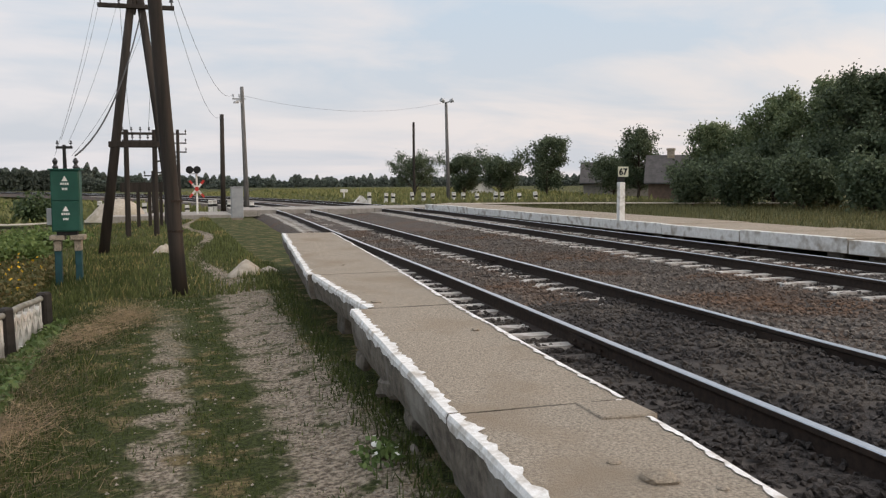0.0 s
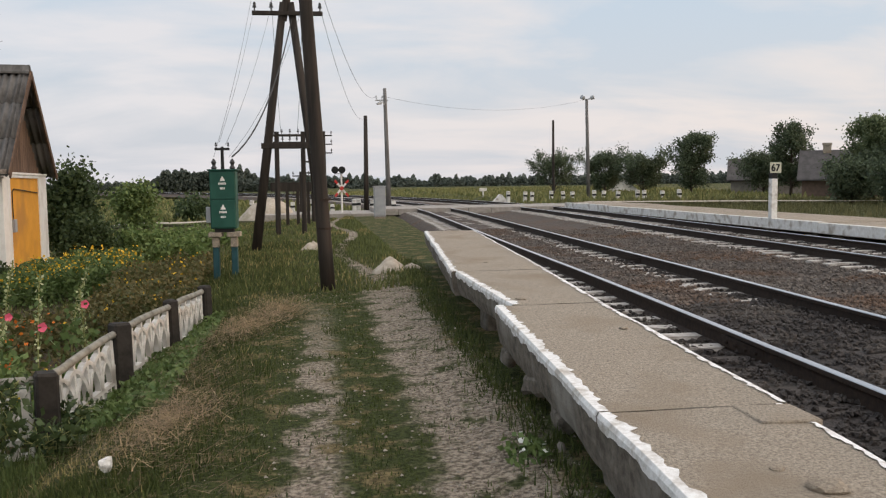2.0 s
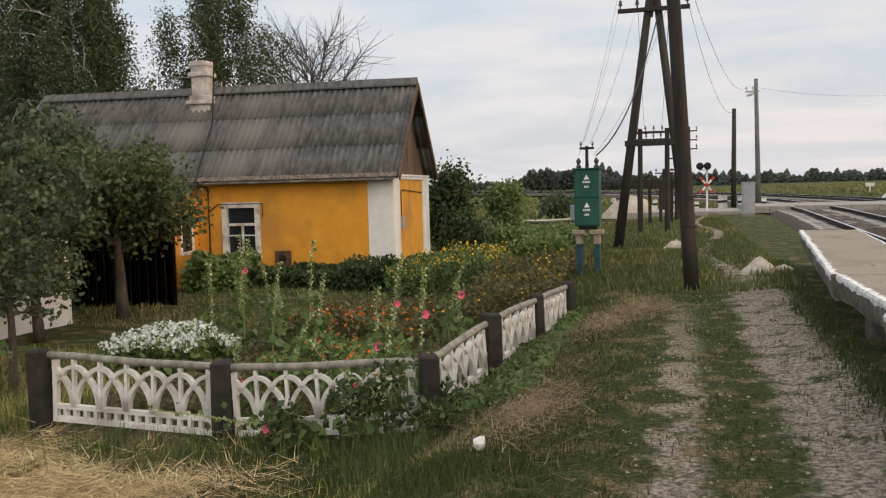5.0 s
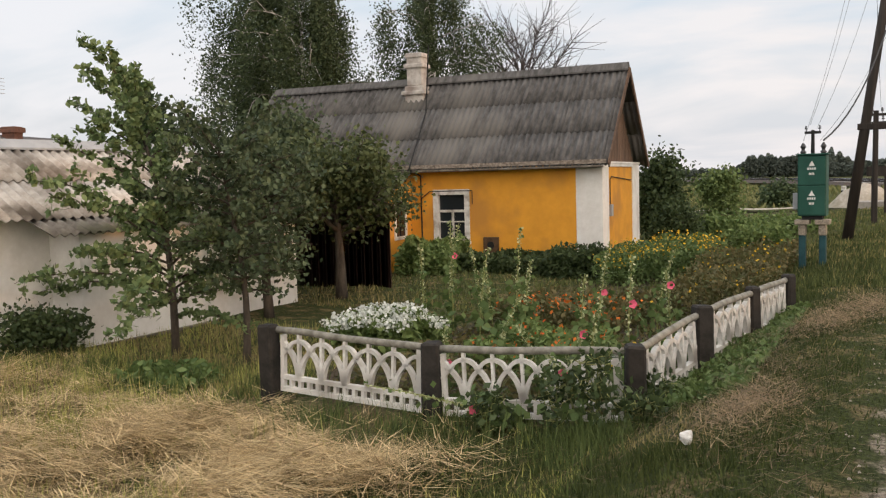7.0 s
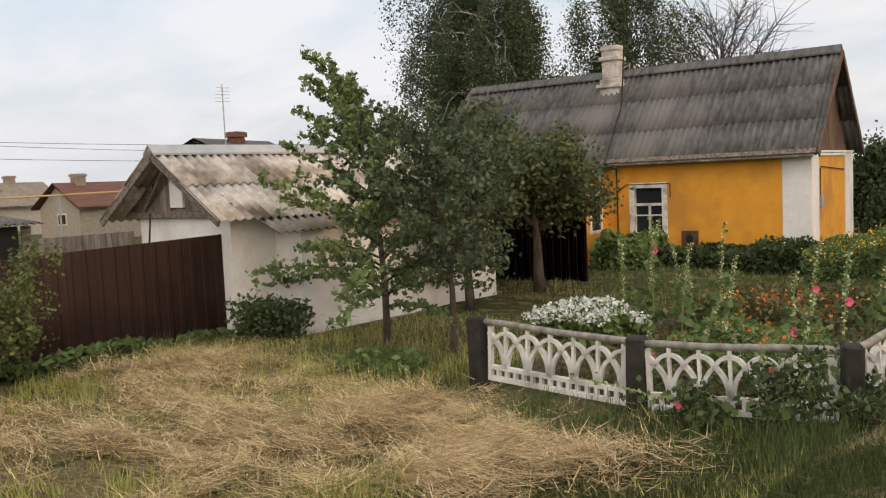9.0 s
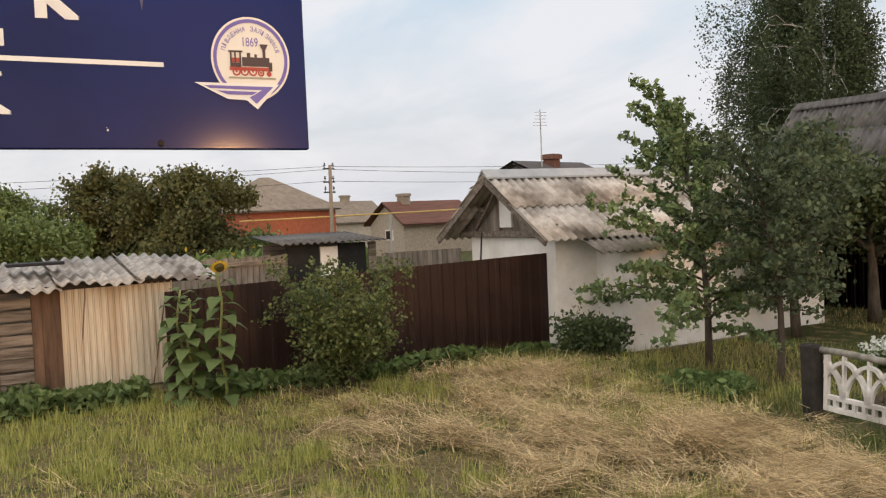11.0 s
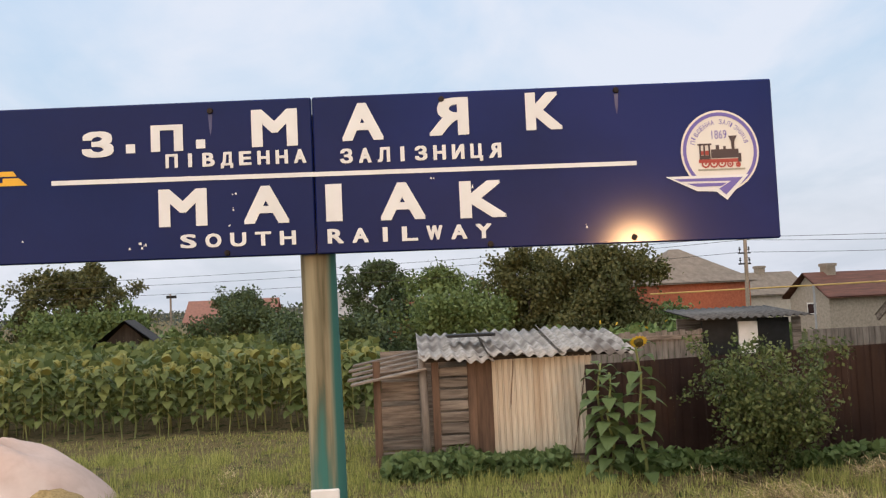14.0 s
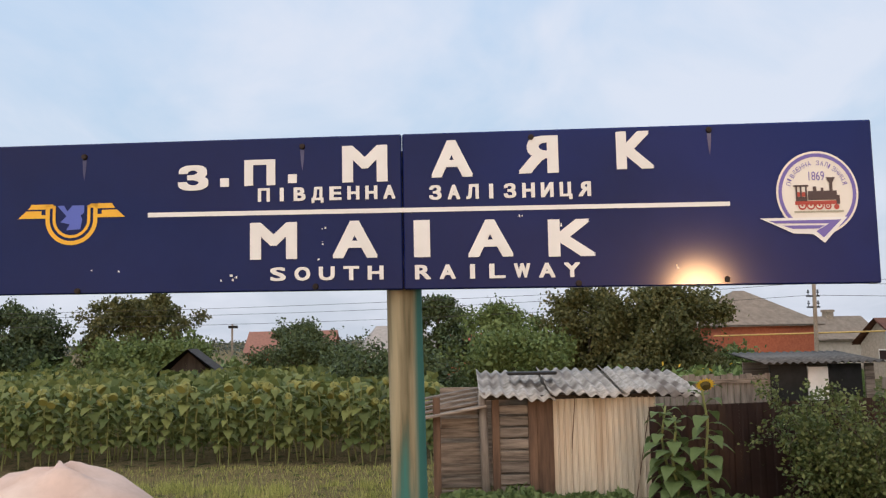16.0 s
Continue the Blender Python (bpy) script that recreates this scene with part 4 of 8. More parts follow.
def sheet_fence(x0, y0, x1, y1, z0, za, zb, label):
    root = thing("metal_fence", label, "fence")
    d = Vector((x1 - x0, y1 - y0, 0))
    L = d.length
    d.normalize()
    n = Vector((d.y, -d.x, 0))
    if n.x < 0:
        n = -n
    k, w = 0, 1.13
    while k * w < L - 0.05:
        a, b = k * w, min(L, (k + 1) * w)
        bm = bmesh.new()
        m = max(2, int((b - a) / 0.0235))
        top, bot = [], []
        prof = [0, 0, 0.008, 0.008, 0.008, 0.0, 0, 0]
        for i in range(m + 1):
            s = a + (b - a) * i / m
            off = n * (prof[i % 8] + 0.003 * (k % 2))
            p = Vector((x0, y0, 0)) + d * s + off
            zt = za + (zb - za) * s / L
            top.append(bm.verts.new((p.x, p.y, zt)))
            bot.append(bm.verts.new((p.x, p.y, z0)))
        for i in range(m):
            bm.faces.new((bot[i], bot[i + 1], top[i + 1], top[i]))
        r = bmesh.ops.solidify(bm, geom=bm.faces[:], thickness=0.002)
        part("fence_sheet", bm, BROWNMETAL, root)
        k += 1
    for f in (0.02, 0.35, 0.68, 0.98):
        p = Vector((x0, y0, 0)) + d * (L * f) - n * 0.06
        bm = bmesh.new()
        box(bm, (p.x - 0.03, p.y - 0.03, z0 - 0.2), (p.x + 0.03, p.y + 0.03, za + (zb - za) * f - 0.03))
        part("fence_post", bm, BROWNMETAL, root)
    return root


sheet_fence(-11.3, 1.3, -10.68, 7.45, -0.78, 0.74, 0.93, "dark brown profiled metal sheet fence")
sheet_fence(-12.6, 14.3, -9.25, 14.3, -0.75, 0.75, 0.85, "dark brown metal sheet gate behind the fruit trees")

# ---------------- low concrete garden fence ----------------


def ribbon(bm, pts, w, depth, lo, hi):
    """A flat bar bent through (x, z) points, cut off outside lo..hi."""
    for (xa, za), (xb, zb) in zip(pts, pts[1:]):
        if min(xa, xb) < lo or max(xa, xb) > hi:
            continue
        k = math.hypot(xb - xa, zb - za)
        nx, nz = -(zb - za) / k * w / 2, (xb - xa) / k * w / 2
        ex, ez = (xb - xa) / k * 0.004, (zb - za) / k * 0.004
        prism(bm, [(xa + nx - ex, za + nz - ez), (xa - nx - ex, za - nz - ez), (xb - nx + ex, zb - nz + ez), (xb + nx + ex, zb + nz + ez)], depth)


def fence_panel(length, height, motifs):
    """An openwork cast panel: foot grid, fans on stems whose arms meet in pointed arches."""
    bm = bmesh.new()
    d, H = 0.055, height
    pz, g = length / motifs, 0.26 * H
    box(bm, (0, 0, 0), (length, d, 0.045))
    box(bm, (0, 0, g - 0.025), (length, d, g + 0.015))
    k = int(motifs * 2.6)
    for i in range(k + 1):
        x = 0.018 + (length - 0.036) * i / k
        box(bm, (x - 0.017, 0.003, 0.03), (x + 0.017, d - 0.003, g))
    for i in range(-1, motifs + 1):
        s = (i + 0.80) * pz
        if 0.03 < s < length - 0.03:
            prism(bm, [(s - 0.022, g), (s + 0.022, g), (s + 0.026, 0.46 * H), (s + 0.012, 0.56 * H), (s + 0.014, H + 0.02), (s - 0.014, H + 0.02), (s - 0.012, 0.56 * H), (s - 0.026, 0.46 * H)], d - 0.010)
        for q in (-1, 1):
            a, b, c = (s + q * 0.014, g), (s + q * pz * 0.10, 0.60 * H), (s + q * pz * 0.5, 0.75 * H)
            pts = [((1 - t) ** 2 * a[0] + 2 * t * (1 - t) * b[0] + t * t * c[0], (1 - t) ** 2 * a[1] + 2 * t * (1 - t) * b[1] + t * t * c[1]) for t in [n / 10 for n in range(11)]]
            ribbon(bm, pts, 0.036, d - 0.004, 0, length)
        arc = [(s + pz * 0.47 * math.cos(math.pi * n / 14), 0.72 * H + 0.19 * H * math.sin(math.pi * n / 14)) for n in range(15)]
        ribbon(bm, arc, 0.034, d - 0.006, 0, length)
    box(bm, (0, 0.001, 0.02), (0.04, d - 0.001, H))
    box(bm, (length - 0.04, 0.001, 0.02), (length, d - 0.001, H))
    bmesh.ops.recalc_face_normals(bm, faces=bm.faces)
    return bm


def garden_fence():
    # posts: x, y, top z, foot z
    P = [(-5.62, 6.42, 0.15, -0.66), (-3.86, 6.48, 0.07, -0.62), (-2.12, 6.78, 0.12, -0.58), (-1.86, 8.06, 0.27, -0.42), (-1.62, 9.35, 0.30, -0.36), (-1.42, 10.42, 0.32, -0.30)]
    for i, (x, y, zt, zf) in enumerate(P):
        s = 0.085 if i < 4 else 0.065
        root = placed(thing("fence_post", "stubby dark tarred garden fence post with crumbling top", "fence post", "garden fence posts"), pose(x, y, zf - 0.1, random.Random(i).uniform(-2, 2), random.Random(i + 9).uniform(-2, 2), 12 * i))
        bm = bmesh.new()
        h = zt - zf + 0.1
        box(bm, (-s, -s, 0), (s, s, h), bevel=0.02)
        for v in bm.verts:
            if v.co.z > h * 0.8:
                v.co.z += 0.02 * noise.noise((v.co.x * 20, v.co.y * 20, i))
                v.co.x *= 0.94
        part("shaft", bm, POSTDARK, root)
    for i in range(5):
        (xa, ya, za, fa), (xb, yb, zb, fb) = P[i], P[i + 1]
        d = Vector((xb - xa, yb - ya, 0))
        L = d.length - 0.2
        ang = math.degrees(math.atan2(d.y, d.x))
        tilt = math.degrees(math.atan2((zb - 0.12) - (za - 0.12), d.length))
        o = Vector((xa, ya, 0)) + d.normalized() * 0.1
        top0 = za - 0.10
        H = 0.55 if i < 2 else 0.50
        root = placed(thing("garden_fence_panel", "whitewashed openwork concrete fence panel with arched fan pattern" if i != 1 else "peeling whitewashed openwork fence panel overgrown by hollyhocks", "fence panel", "garden fence panels"), pose(o.x, o.y, top0 - H, 0, -tilt, ang))
        part("openwork", fence_panel(L, H, 6 if i < 2 else 5), FENCEWHITE, root)
        bm = bmesh.new()
        pts = [(-0.06 + (L + 0.12) * k / 8, 0.02 + 0.006 * math.sin(k * 1.7 + i), H + 0.040 + 0.006 * math.sin(k * 1.1 + i)) for k in range(9)]
        pipe(bm, pts, 0.034, 8)
        part("top_rail", bm, RAILPIPE, root, "weathered round top rail", smooth=True)


garden_fence()

# ---------------- hen coop and its neighbours ----------------


def build_coop():
    root = placed(thing("hen_coop", "ramshackle coop of grey planks and cream corrugated tin", "shed"), pose(0, 0, 0))
    X = -11.85
    base = -0.66
    # plank cheek on the left, set back and leaning
    for i in range(8):
        z = base + 0.12 + i * 0.165
        bm = bmesh.new()
        r = random.Random(i)
        box(bm, (X - 0.25, -1.50 + r.uniform(-0.04, 0.04) + 0.012 * i, z + r.uniform(-0.01, 0.01)), (X - 0.22 + r.uniform(0, 0.02), -0.76, z + r.uniform(0.135, 0.15)), Matrix.Translation((0, 0, 0.02 * r.uniform(-1, 1))), bevel=0.006)
        part("side_plank", bm, GREYWOOD, root)
    for y, w in ((-1.46, 0.05), (-0.66, 0.05), (-0.16, 0.06)):
        bm = bmesh.new()
        box(bm, (X - 0.06, y - w, base - 0.1), (X + 0.04, y + w, 0.88), bevel=0.006)
        part("upright", bm, BROWNWOOD, root)
    bm = bmesh.new()
    pipe(bm, [(X + 0.02, -0.80, base - 0.1), (X + 0.03, -0.82, 0.2), (X + 0.02, -0.84, 0.93)], [0.062, 0.058, 0.052], 10)
    part("corner_post", bm, GREYWOOD_V, root, "round grey corner post", smooth=True)
    for i in range(9):
        z = base + 0.05 + i * 0.155
        bm = bmesh.new()
        r = random.Random(i + 40)
        box(bm, (X - 0.03, -0.64, z), (X - 0.005 + r.uniform(0, 0.015), -0.20, z + r.uniform(0.122, 0.142)), bevel=0.006)
        part("door_plank", bm, GREYWOOD, root)
    bm = bmesh.new()
    box(bm, (X - 0.02, -0.10, base + 0.1), (X + 0.02, 0.16, 0.86), bevel=0.004)
    part("wide_board", bm, BROWNWOOD, root)
    # corrugated tin
    tin = mat("cream_tin", (0.66, 0.59, 0.47), (0.50, 0.43, 0.33), 5, 0.6, 0.15, c=(0.46, 0.37, 0.265), big=2.6, stretch=(1, 2.5, 0.2))
    bm = bmesh.new()
    # narrow standing ribs with flat pans between, one edge bent outwards
    prof, yy = [], 0.12
    while yy < 1.44:
        prof += [(yy, 0.0), (yy + 0.052, 0.0), (yy + 0.058, 0.026), (yy + 0.066, 0.027), (yy + 0.072, -0.016)]
        yy += 0.082
    front = [[bm.verts.new((X + 0.035 + d, y, z + 0.02 * (y - 0.1) * (z > 0))) for y, d in prof] for z in (0.82, 0.1, -0.5)]
    for ra, rb in zip(front, front[1:]):
        for q in range(len(prof) - 1):
            bm.faces.new((ra[q], rb[q], rb[q + 1], ra[q + 1]))
    bmesh.ops.recalc_face_normals(bm, faces=bm.faces)
    bmesh.ops.solidify(bm, geom=bm.faces[:], thickness=0.002)
    part("tin_sheet", bm, tin, root, "pale cream ribbed tin")
    bm = bmesh.new()
    box(bm, (X - 0.02, 0.0, base - 0.05), (X + 0.03, 1.55, base + 0.16), bevel=0.006)
    part("sill_board", bm, GREYWOOD, root)
    bm = bmesh.new()
    rod(bm, (X + 0.05, 0.35, 0.1), (X + 0.05, 0.42, 0.85), 0.006)
    part("stain_wire", bm, BROWNWOOD, root)
    bm = bmesh.new()
    rod(bm, (X + 0.05, 1.2, -0.5), (X + 0.05, 1.42, 0.7), 0.006)
    part("stain_wire", bm, BROWNWOOD, root)
    # inside walls so that it is not hollow to the light
    bm = bmesh.new()
    box(bm, (X - 1.9, -1.45, base), (X - 1.85, 1.5, 0.9))
    box(bm, (X - 1.85, 1.44, base), (X - 0.03, 1.49, 0.9))
    part("back_wall", bm, GREYWOOD, root)
    # roof: wavy slates, the left one a plank lid
    dn = Vector((1.0, 0, -0.13)).normalized()
    rng = random.Random(6)
    for y, w, dz, tw in ((-0.88, 1.02, 0.0, 0.0), (0.06, 1.06, 0.015, 0.02), (1.02, 1.10, 0.03, -0.03)):
        bm = bmesh.new()
        o = Vector((X - 1.75, y, 1.16 + dz))
        wavy(bm, o, (0, 1, -0.045 + tw), dn, w, 2.0 + rng.uniform(-0.06, 0.08), 0.155, 0.026, 0.009, 0.05, 5)
        part("roof_slate", bm, mat("grey_coop_slate", (0.44, 0.41, 0.37), (0.21, 0.19, 0.165), 8, 0.9, 0.5, c=(0.12, 0.10, 0.085), big=2.0, obj_random=0.25), root, smooth=True)
    for i in range(5):
        bm = bmesh.new()
        x = X - 1.2 + i * 0.28
        box(bm, (x, -1.86 - 0.05 * (i % 2), 0.92 - 0.045 * i), (x + 0.27, -0.82, 0.95 - 0.045 * i), Matrix.Translation((0, -0.82, 0.98)) @ Matrix.Rotation(radians(10), 4, "X") @ Matrix.Translation((0, 0.82, -0.98)), bevel=0.004)
        part("roof_plank", bm, GREYWOOD, root)
    bm = bmesh.new()
    box(bm, (X - 0.9, -0.45, 1.13), (X - 0.5, 0.25, 1.17), bevel=0.01)
    part("roofing_scrap", bm, BLACKISH, root, "scrap of black roofing felt")
    bm = bmesh.new()
    box(bm, (X - 0.02, -0.85, 0.83), (X + 0.05, 2.05, 0.88))
    part("eave_beam", bm, OLDWOOD, root)


build_coop()


def build_outhouse():
    root = thing("outhouse", "low dark timber outhouse with pale door and wavy roof", "shed")
    x = -16.6
    for y0, y1, m in ((4.75, 5.44, BLACKISH), (5.86, 6.48, BLACKISH), (6.55, 6.72, GREYWOOD)):
        bm = bmesh.new()
        box(bm, (x - 0.05, y0, -0.7), (x, y1, 1.05))
        part("wall_panel", bm, m, root)
    bm = bmesh.new()
    box(bm, (x - 0.02, 5.46, -0.6), (x + 0.03, 5.84, 1.0), bevel=0.006)
    part("door", bm, LIMEWASH, root, "pale painted plank door")
    bm = bmesh.new()
    box(bm, (x - 1.6, 4.75, -0.7), (x - 1.55, 6.7, 1.05))
    part("back_wall", bm, GREYWOOD, root)
    bm = bmesh.new()
    wavy(bm, (x - 1.8, 4.5, 1.24), (0, 1, 0), Vector((1, 0, -0.07)), 2.35, 2.1, 0.15, 0.022)
    part("roof", bm, ROOFSLATE, root, smooth=True)
    # paling beside it
    f = thing("plank_fence", "grey weathered plank fence beside the outhouse", "fence")
    y = 1.9
    k = 0
    while y < 4.7:
        bm = bmesh.new()
        box(bm, (x - 0.02, y, -0.7), (x, y + 0.11, 0.86 + 0.02 * (k % 3)))
        part("paling", bm, GREYWOOD_V, f)
        y += 0.12
        k += 1
    bm = bmesh.new()
    box(bm, (x, 1.9, 0.72), (x + 0.04, 4.7, 0.80))
    part("fence_rail", bm, GREYWOOD, f)
    f2 = thing("plank_fence", "grey plank fence behind the brown metal sheets", "fence")
    y = 6.7
    while y < 8.6:
        bm = bmesh.new()
        box(bm, (x + 0.3, y, -0.7), (x + 0.32, y + 0.11, 0.80))
        part("paling", bm, GREYWOOD_V, f2)
        y += 0.12


build_outhouse()

# ---------------- station sign ----------------
SX, SEAM = -1.85, -1.265


def text_mesh(body, height, width, x, y, z, material, name, parent, bold=0.0, angle=0.0):
    """Flat letters on the board's face, fitted to the given width and height, lower left corner at y, z."""
    flip = body == "Я"
    body = "R" if flip else "".join(dict(zip("МАКВЕНІ", "MAKBEHI")).get(c, c) for c in body)
    cu = bpy.data.curves.new(name, "FONT")
    cu.body, cu.size, cu.resolution_u = body, 1.0, 3
    ob = bpy.data.objects.new(name, cu)
    scene.collection.objects.link(ob)
    dg = bpy.context.evaluated_depsgraph_get()
    dg.update()
    me = bpy.data.meshes.new_from_object(ob.evaluated_get(dg))
    bpy.data.objects.remove(ob)
    co = np.empty(len(me.vertices) * 3)
    me.vertices.foreach_get("co", co)
    co = co.reshape(-1, 3)
    lo, hi = co.min(0), co.max(0)
    q = (co - lo) / np.maximum(hi - lo, 1e-6)
    if flip:
        q[:, 0] = 1 - q[:, 0]
    yy, zz = (q[:, 0] - 0.5) * width, (q[:, 1] - 0.5) * height
    ca, sa = math.cos(angle), math.sin(angle)
    out = np.stack([np.full(len(co), x), y + width / 2 + yy * ca - zz * sa, z + height / 2 + yy * sa + zz * ca], -1)
    faces = [list(p.vertices) for p in me.polygons]
    bpy.data.meshes.remove(me)
    verts, polys = [], []
    steps = [(a * bold, b * bold * 0.55) for a in (-1, 0, 1) for b in (-1, 0, 1)] if bold else [(0, 0)]
    for i, (dy, dz) in enumerate(steps):
        polys += [[v + len(verts) for v in f] for f in faces]
        verts += [(p[0] + 0.0002 * i, p[1] + dy, p[2] + dz) for p in out.tolist()]
    me = bpy.data.meshes.new(name)
    me.from_pydata(verts, [], polys)
    me.materials.clear()
    me.materials.append(material)
    me.name = name
    o = new(name, me)
    o.parent = parent
    return o


def flat(bm, pts, x):
    """A flat outline of (y, z) on the board."""
    bm.faces.new([bm.verts.new((x, y, z)) for y, z in pts])


def ring(bm, cy, cz, r0, r1, x, a0=0.0, a1=6.2832, k=40):
    for i in range(k):
        a, b = a0 + (a1 - a0) * i / k, a0 + (a1 - a0) * (i + 1) / k
        flat(bm, [(cy + r0 * math.cos(a), cz + r0 * math.sin(a)), (cy + r1 * math.cos(a), cz + r1 * math.sin(a)), (cy + r1 * math.cos(b), cz + r1 * math.sin(b)), (cy + r0 * math.cos(b), cz + r0 * math.sin(b))], x)


def build_sign():
    root = thing("station_sign", "glossy navy station name board with white lettering on one post", "sign")
    half, z0, z1 = 1.095, 1.79, 2.155
    skew, droop = radians(4.6), radians(0.65)      # the board is turned and droops at one end
    blue = mat("navy_gloss_paint", (0.007, 0.014, 0.085), (0.006, 0.011, 0.070), 3, 0.09, 0.0, c=(0.009, 0.018, 0.115), big=1.2, spec=0.15)
    white = mat("sign_white", (0.80, 0.79, 0.76), (0.74, 0.73, 0.70), 8, 0.4, 0)
    violet = mat("sign_violet", (0.16, 0.13, 0.42), (0.14, 0.11, 0.38), 8, 0.4, 0)
    yellow = mat("sign_yellow", (0.80, 0.45, 0.03), (0.74, 0.40, 0.03), 8, 0.4, 0)
    cream = mat("sign_cream", (0.78, 0.74, 0.66), (0.74, 0.70, 0.62), 8, 0.4, 0)
    for a, b in ((SEAM - half, SEAM - 0.0012), (SEAM + 0.0012, SEAM + half)):
        bm = bmesh.new()
        box(bm, (SX - 0.022, a, z0), (SX, b, z1), bevel=0.003)
        part("board", bm, blue, root)
    bm = bmesh.new()
    box(bm, (SX - 0.05, SEAM - 0.9, z1 - 0.08), (SX - 0.0225, SEAM + 0.9, z1 - 0.05))
    box(bm, (SX - 0.05, SEAM - 0.9, z0 + 0.05), (SX - 0.0225, SEAM + 0.9, z0 + 0.08))
    part("rear_batten", bm, GREYPAINT, root)
    f = SX + 0.0015
    # lettering: text, left y, width, lower z, height
    for s, y, w, z, h in (
        ("З", -1.790, 0.062, 2.036, 0.055), (".", -1.695, 0.021, 2.040, 0.021), ("П", -1.632, 0.063, 2.044, 0.056), (".", -1.534, 0.021, 2.045, 0.021),
        ("М", -1.400, 0.096, 2.046, 0.081), ("А", -1.190, 0.086, 2.052, 0.081), ("Я", -0.986, 0.083, 2.056, 0.081), ("К", -0.757, 0.076, 2.060, 0.081),
        ("ПІВДЕННА", -1.606, 0.338, 2.003, 0.030), ("ЗАЛІЗНИЦЯ", -1.203, 0.392, 1.998, 0.032),
        ("M", -1.618, 0.100, 1.868, 0.081), ("A", -1.424, 0.094, 1.868, 0.081), ("I", -1.234, 0.027, 1.867, 0.080), ("A", -1.108, 0.094, 1.865, 0.080), ("K", -0.922, 0.098, 1.863, 0.079),
        ("SOUTH", -1.578, 0.285, 1.815, 0.030), ("RAILWAY", -1.240, 0.402, 1.814, 0.031)):
        if s == ".":
            bm = bmesh.new()
            flat(bm, [(y, z), (y + w, z), (y + w, z + h), (y, z + h)], f)
            part("letter", bm, white, root)
            continue
        wide = len(s) > 1
        if wide:
            # spaced letters, one mesh a word
            made = []
            step = w / len(s)
            for i, ch in enumerate(s):
                narrow = ch in "ІI"
                lw = step * (0.13 if narrow else 0.58)
                hh, zz = (h * 1.18, z - h * 0.18) if ch in "ДЦ" else (h, z)
                made.append(text_mesh(ch, hh, lw, f, y + step * i + (step * 0.72 - lw) / 2, zz, white, "letter", root, 0.0021))
        else:
            text_mesh(s, h, w, f, y, z, white, "letter", root, 0.0055)
    bm = bmesh.new()
    flat(bm, [(-1.866, 1.971), (-0.505, 1.967), (-0.505, 1.977), (-1.866, 1.982)], f)
    part("dividing_line", bm, white, root)
    # round badge with a steam engine
    cy, cz, R = -0.304, 1.992, 0.094
    badge = thing("round_badge", "", "")
    for k in ("label", "category"):
        if k in badge:
            del badge[k]
    badge.parent = root
    bm = bmesh.new()
    ring(bm, cy, cz, 0.0, R, f, k=44)
    part("disc", bm, cream, badge)
    bm = bmesh.new()
    ring(bm, cy, cz, R - 0.013, R - 0.005, f + 0.001, radians(-60), radians(228))
    part("ring", bm, violet, badge)
    bm = bmesh.new()
    flat(bm, [(cy - 0.135, cz - 0.055), (cy + 0.065, cz - 0.055), (cy + 0.010, cz - 0.112), (cy - 0.015, cz - 0.092), (cy - 0.06, cz - 0.090)], f + 0.0015)
    part("wing_white", bm, white, badge)
    bm = bmesh.new()
    flat(bm, [(cy - 0.115, cz - 0.061), (cy + 0.050, cz - 0.061), (cy + 0.008, cz - 0.100), (cy - 0.008, cz - 0.086), (cy + 0.022, cz - 0.069), (cy - 0.10, cz - 0.067)], f + 0.0025)
    flat(bm, [(cy - 0.085, cz - 0.072), (cy + 0.012, cz - 0.073), (cy - 0.002, cz - 0.080), (cy - 0.06, cz - 0.080)], f + 0.0025)
    part("wing_violet", bm, violet, badge)
    word, rad = "ПІВДЕННА ЗАЛІЗНИЦЯ", R - 0.027
    for i, ch in enumerate(word):
        if ch == " ":
            continue
        a = radians(162 - 144 * i / (len(word) - 1))
        text_mesh(ch, 0.011, 0.0075 if ch not in "ІI" else 0.003, f + 0.001, cy + rad * math.cos(a) - 0.004, cz + rad * math.sin(a) - 0.005, violet, "letter", badge, 0.0, a - math.pi / 2)
    text_mesh("1869", 0.020, 0.036, f + 0.001, cy - 0.018, cz + 0.028, violet, "letter", badge, 0.0)
    redm = mat("engine_red", (0.42, 0.07, 0.05), (0.38, 0.06, 0.045), 8, 0.5, 0)
    dark = mat("engine_dark", (0.075, 0.05, 0.05), (0.06, 0.04, 0.04), 8, 0.5, 0)

    def bar(bm, a, b, c, d, lift):
        flat(bm, [(cy + a, cz + b), (cy + c, cz + b), (cy + c, cz + d), (cy + a, cz + d)], f + lift)

    bm = bmesh.new()
    bar(bm, -0.052, -0.026, 0.046, -0.018, 0.001)
    bar(bm, -0.046, -0.008, -0.026, 0.002, 0.001)
    for k, r in enumerate((0.010, 0.010, 0.010, 0.008, 0.006)):
        ring(bm, cy - 0.036 + 0.0195 * k, cz - 0.038 + r, r - 0.0035, r, f + 0.0016, k=14)
        ring(bm, cy - 0.036 + 0.0195 * k, cz - 0.038 + r, 0, 0.0025, f + 0.0016, k=8)
    part("running_gear", bm, redm, badge)
    bm = bmesh.new()
    bar(bm, -0.054, 0.014, -0.020, 0.018, 0.0022)
    for a in (-0.050, -0.040, -0.028):
        bar(bm, a, -0.018, a + 0.004, 0.014, 0.0022)
    bar(bm, -0.050, -0.018, -0.024, -0.009, 0.0020)
    bar(bm, -0.022, -0.016, 0.044, 0.004, 0.0020)
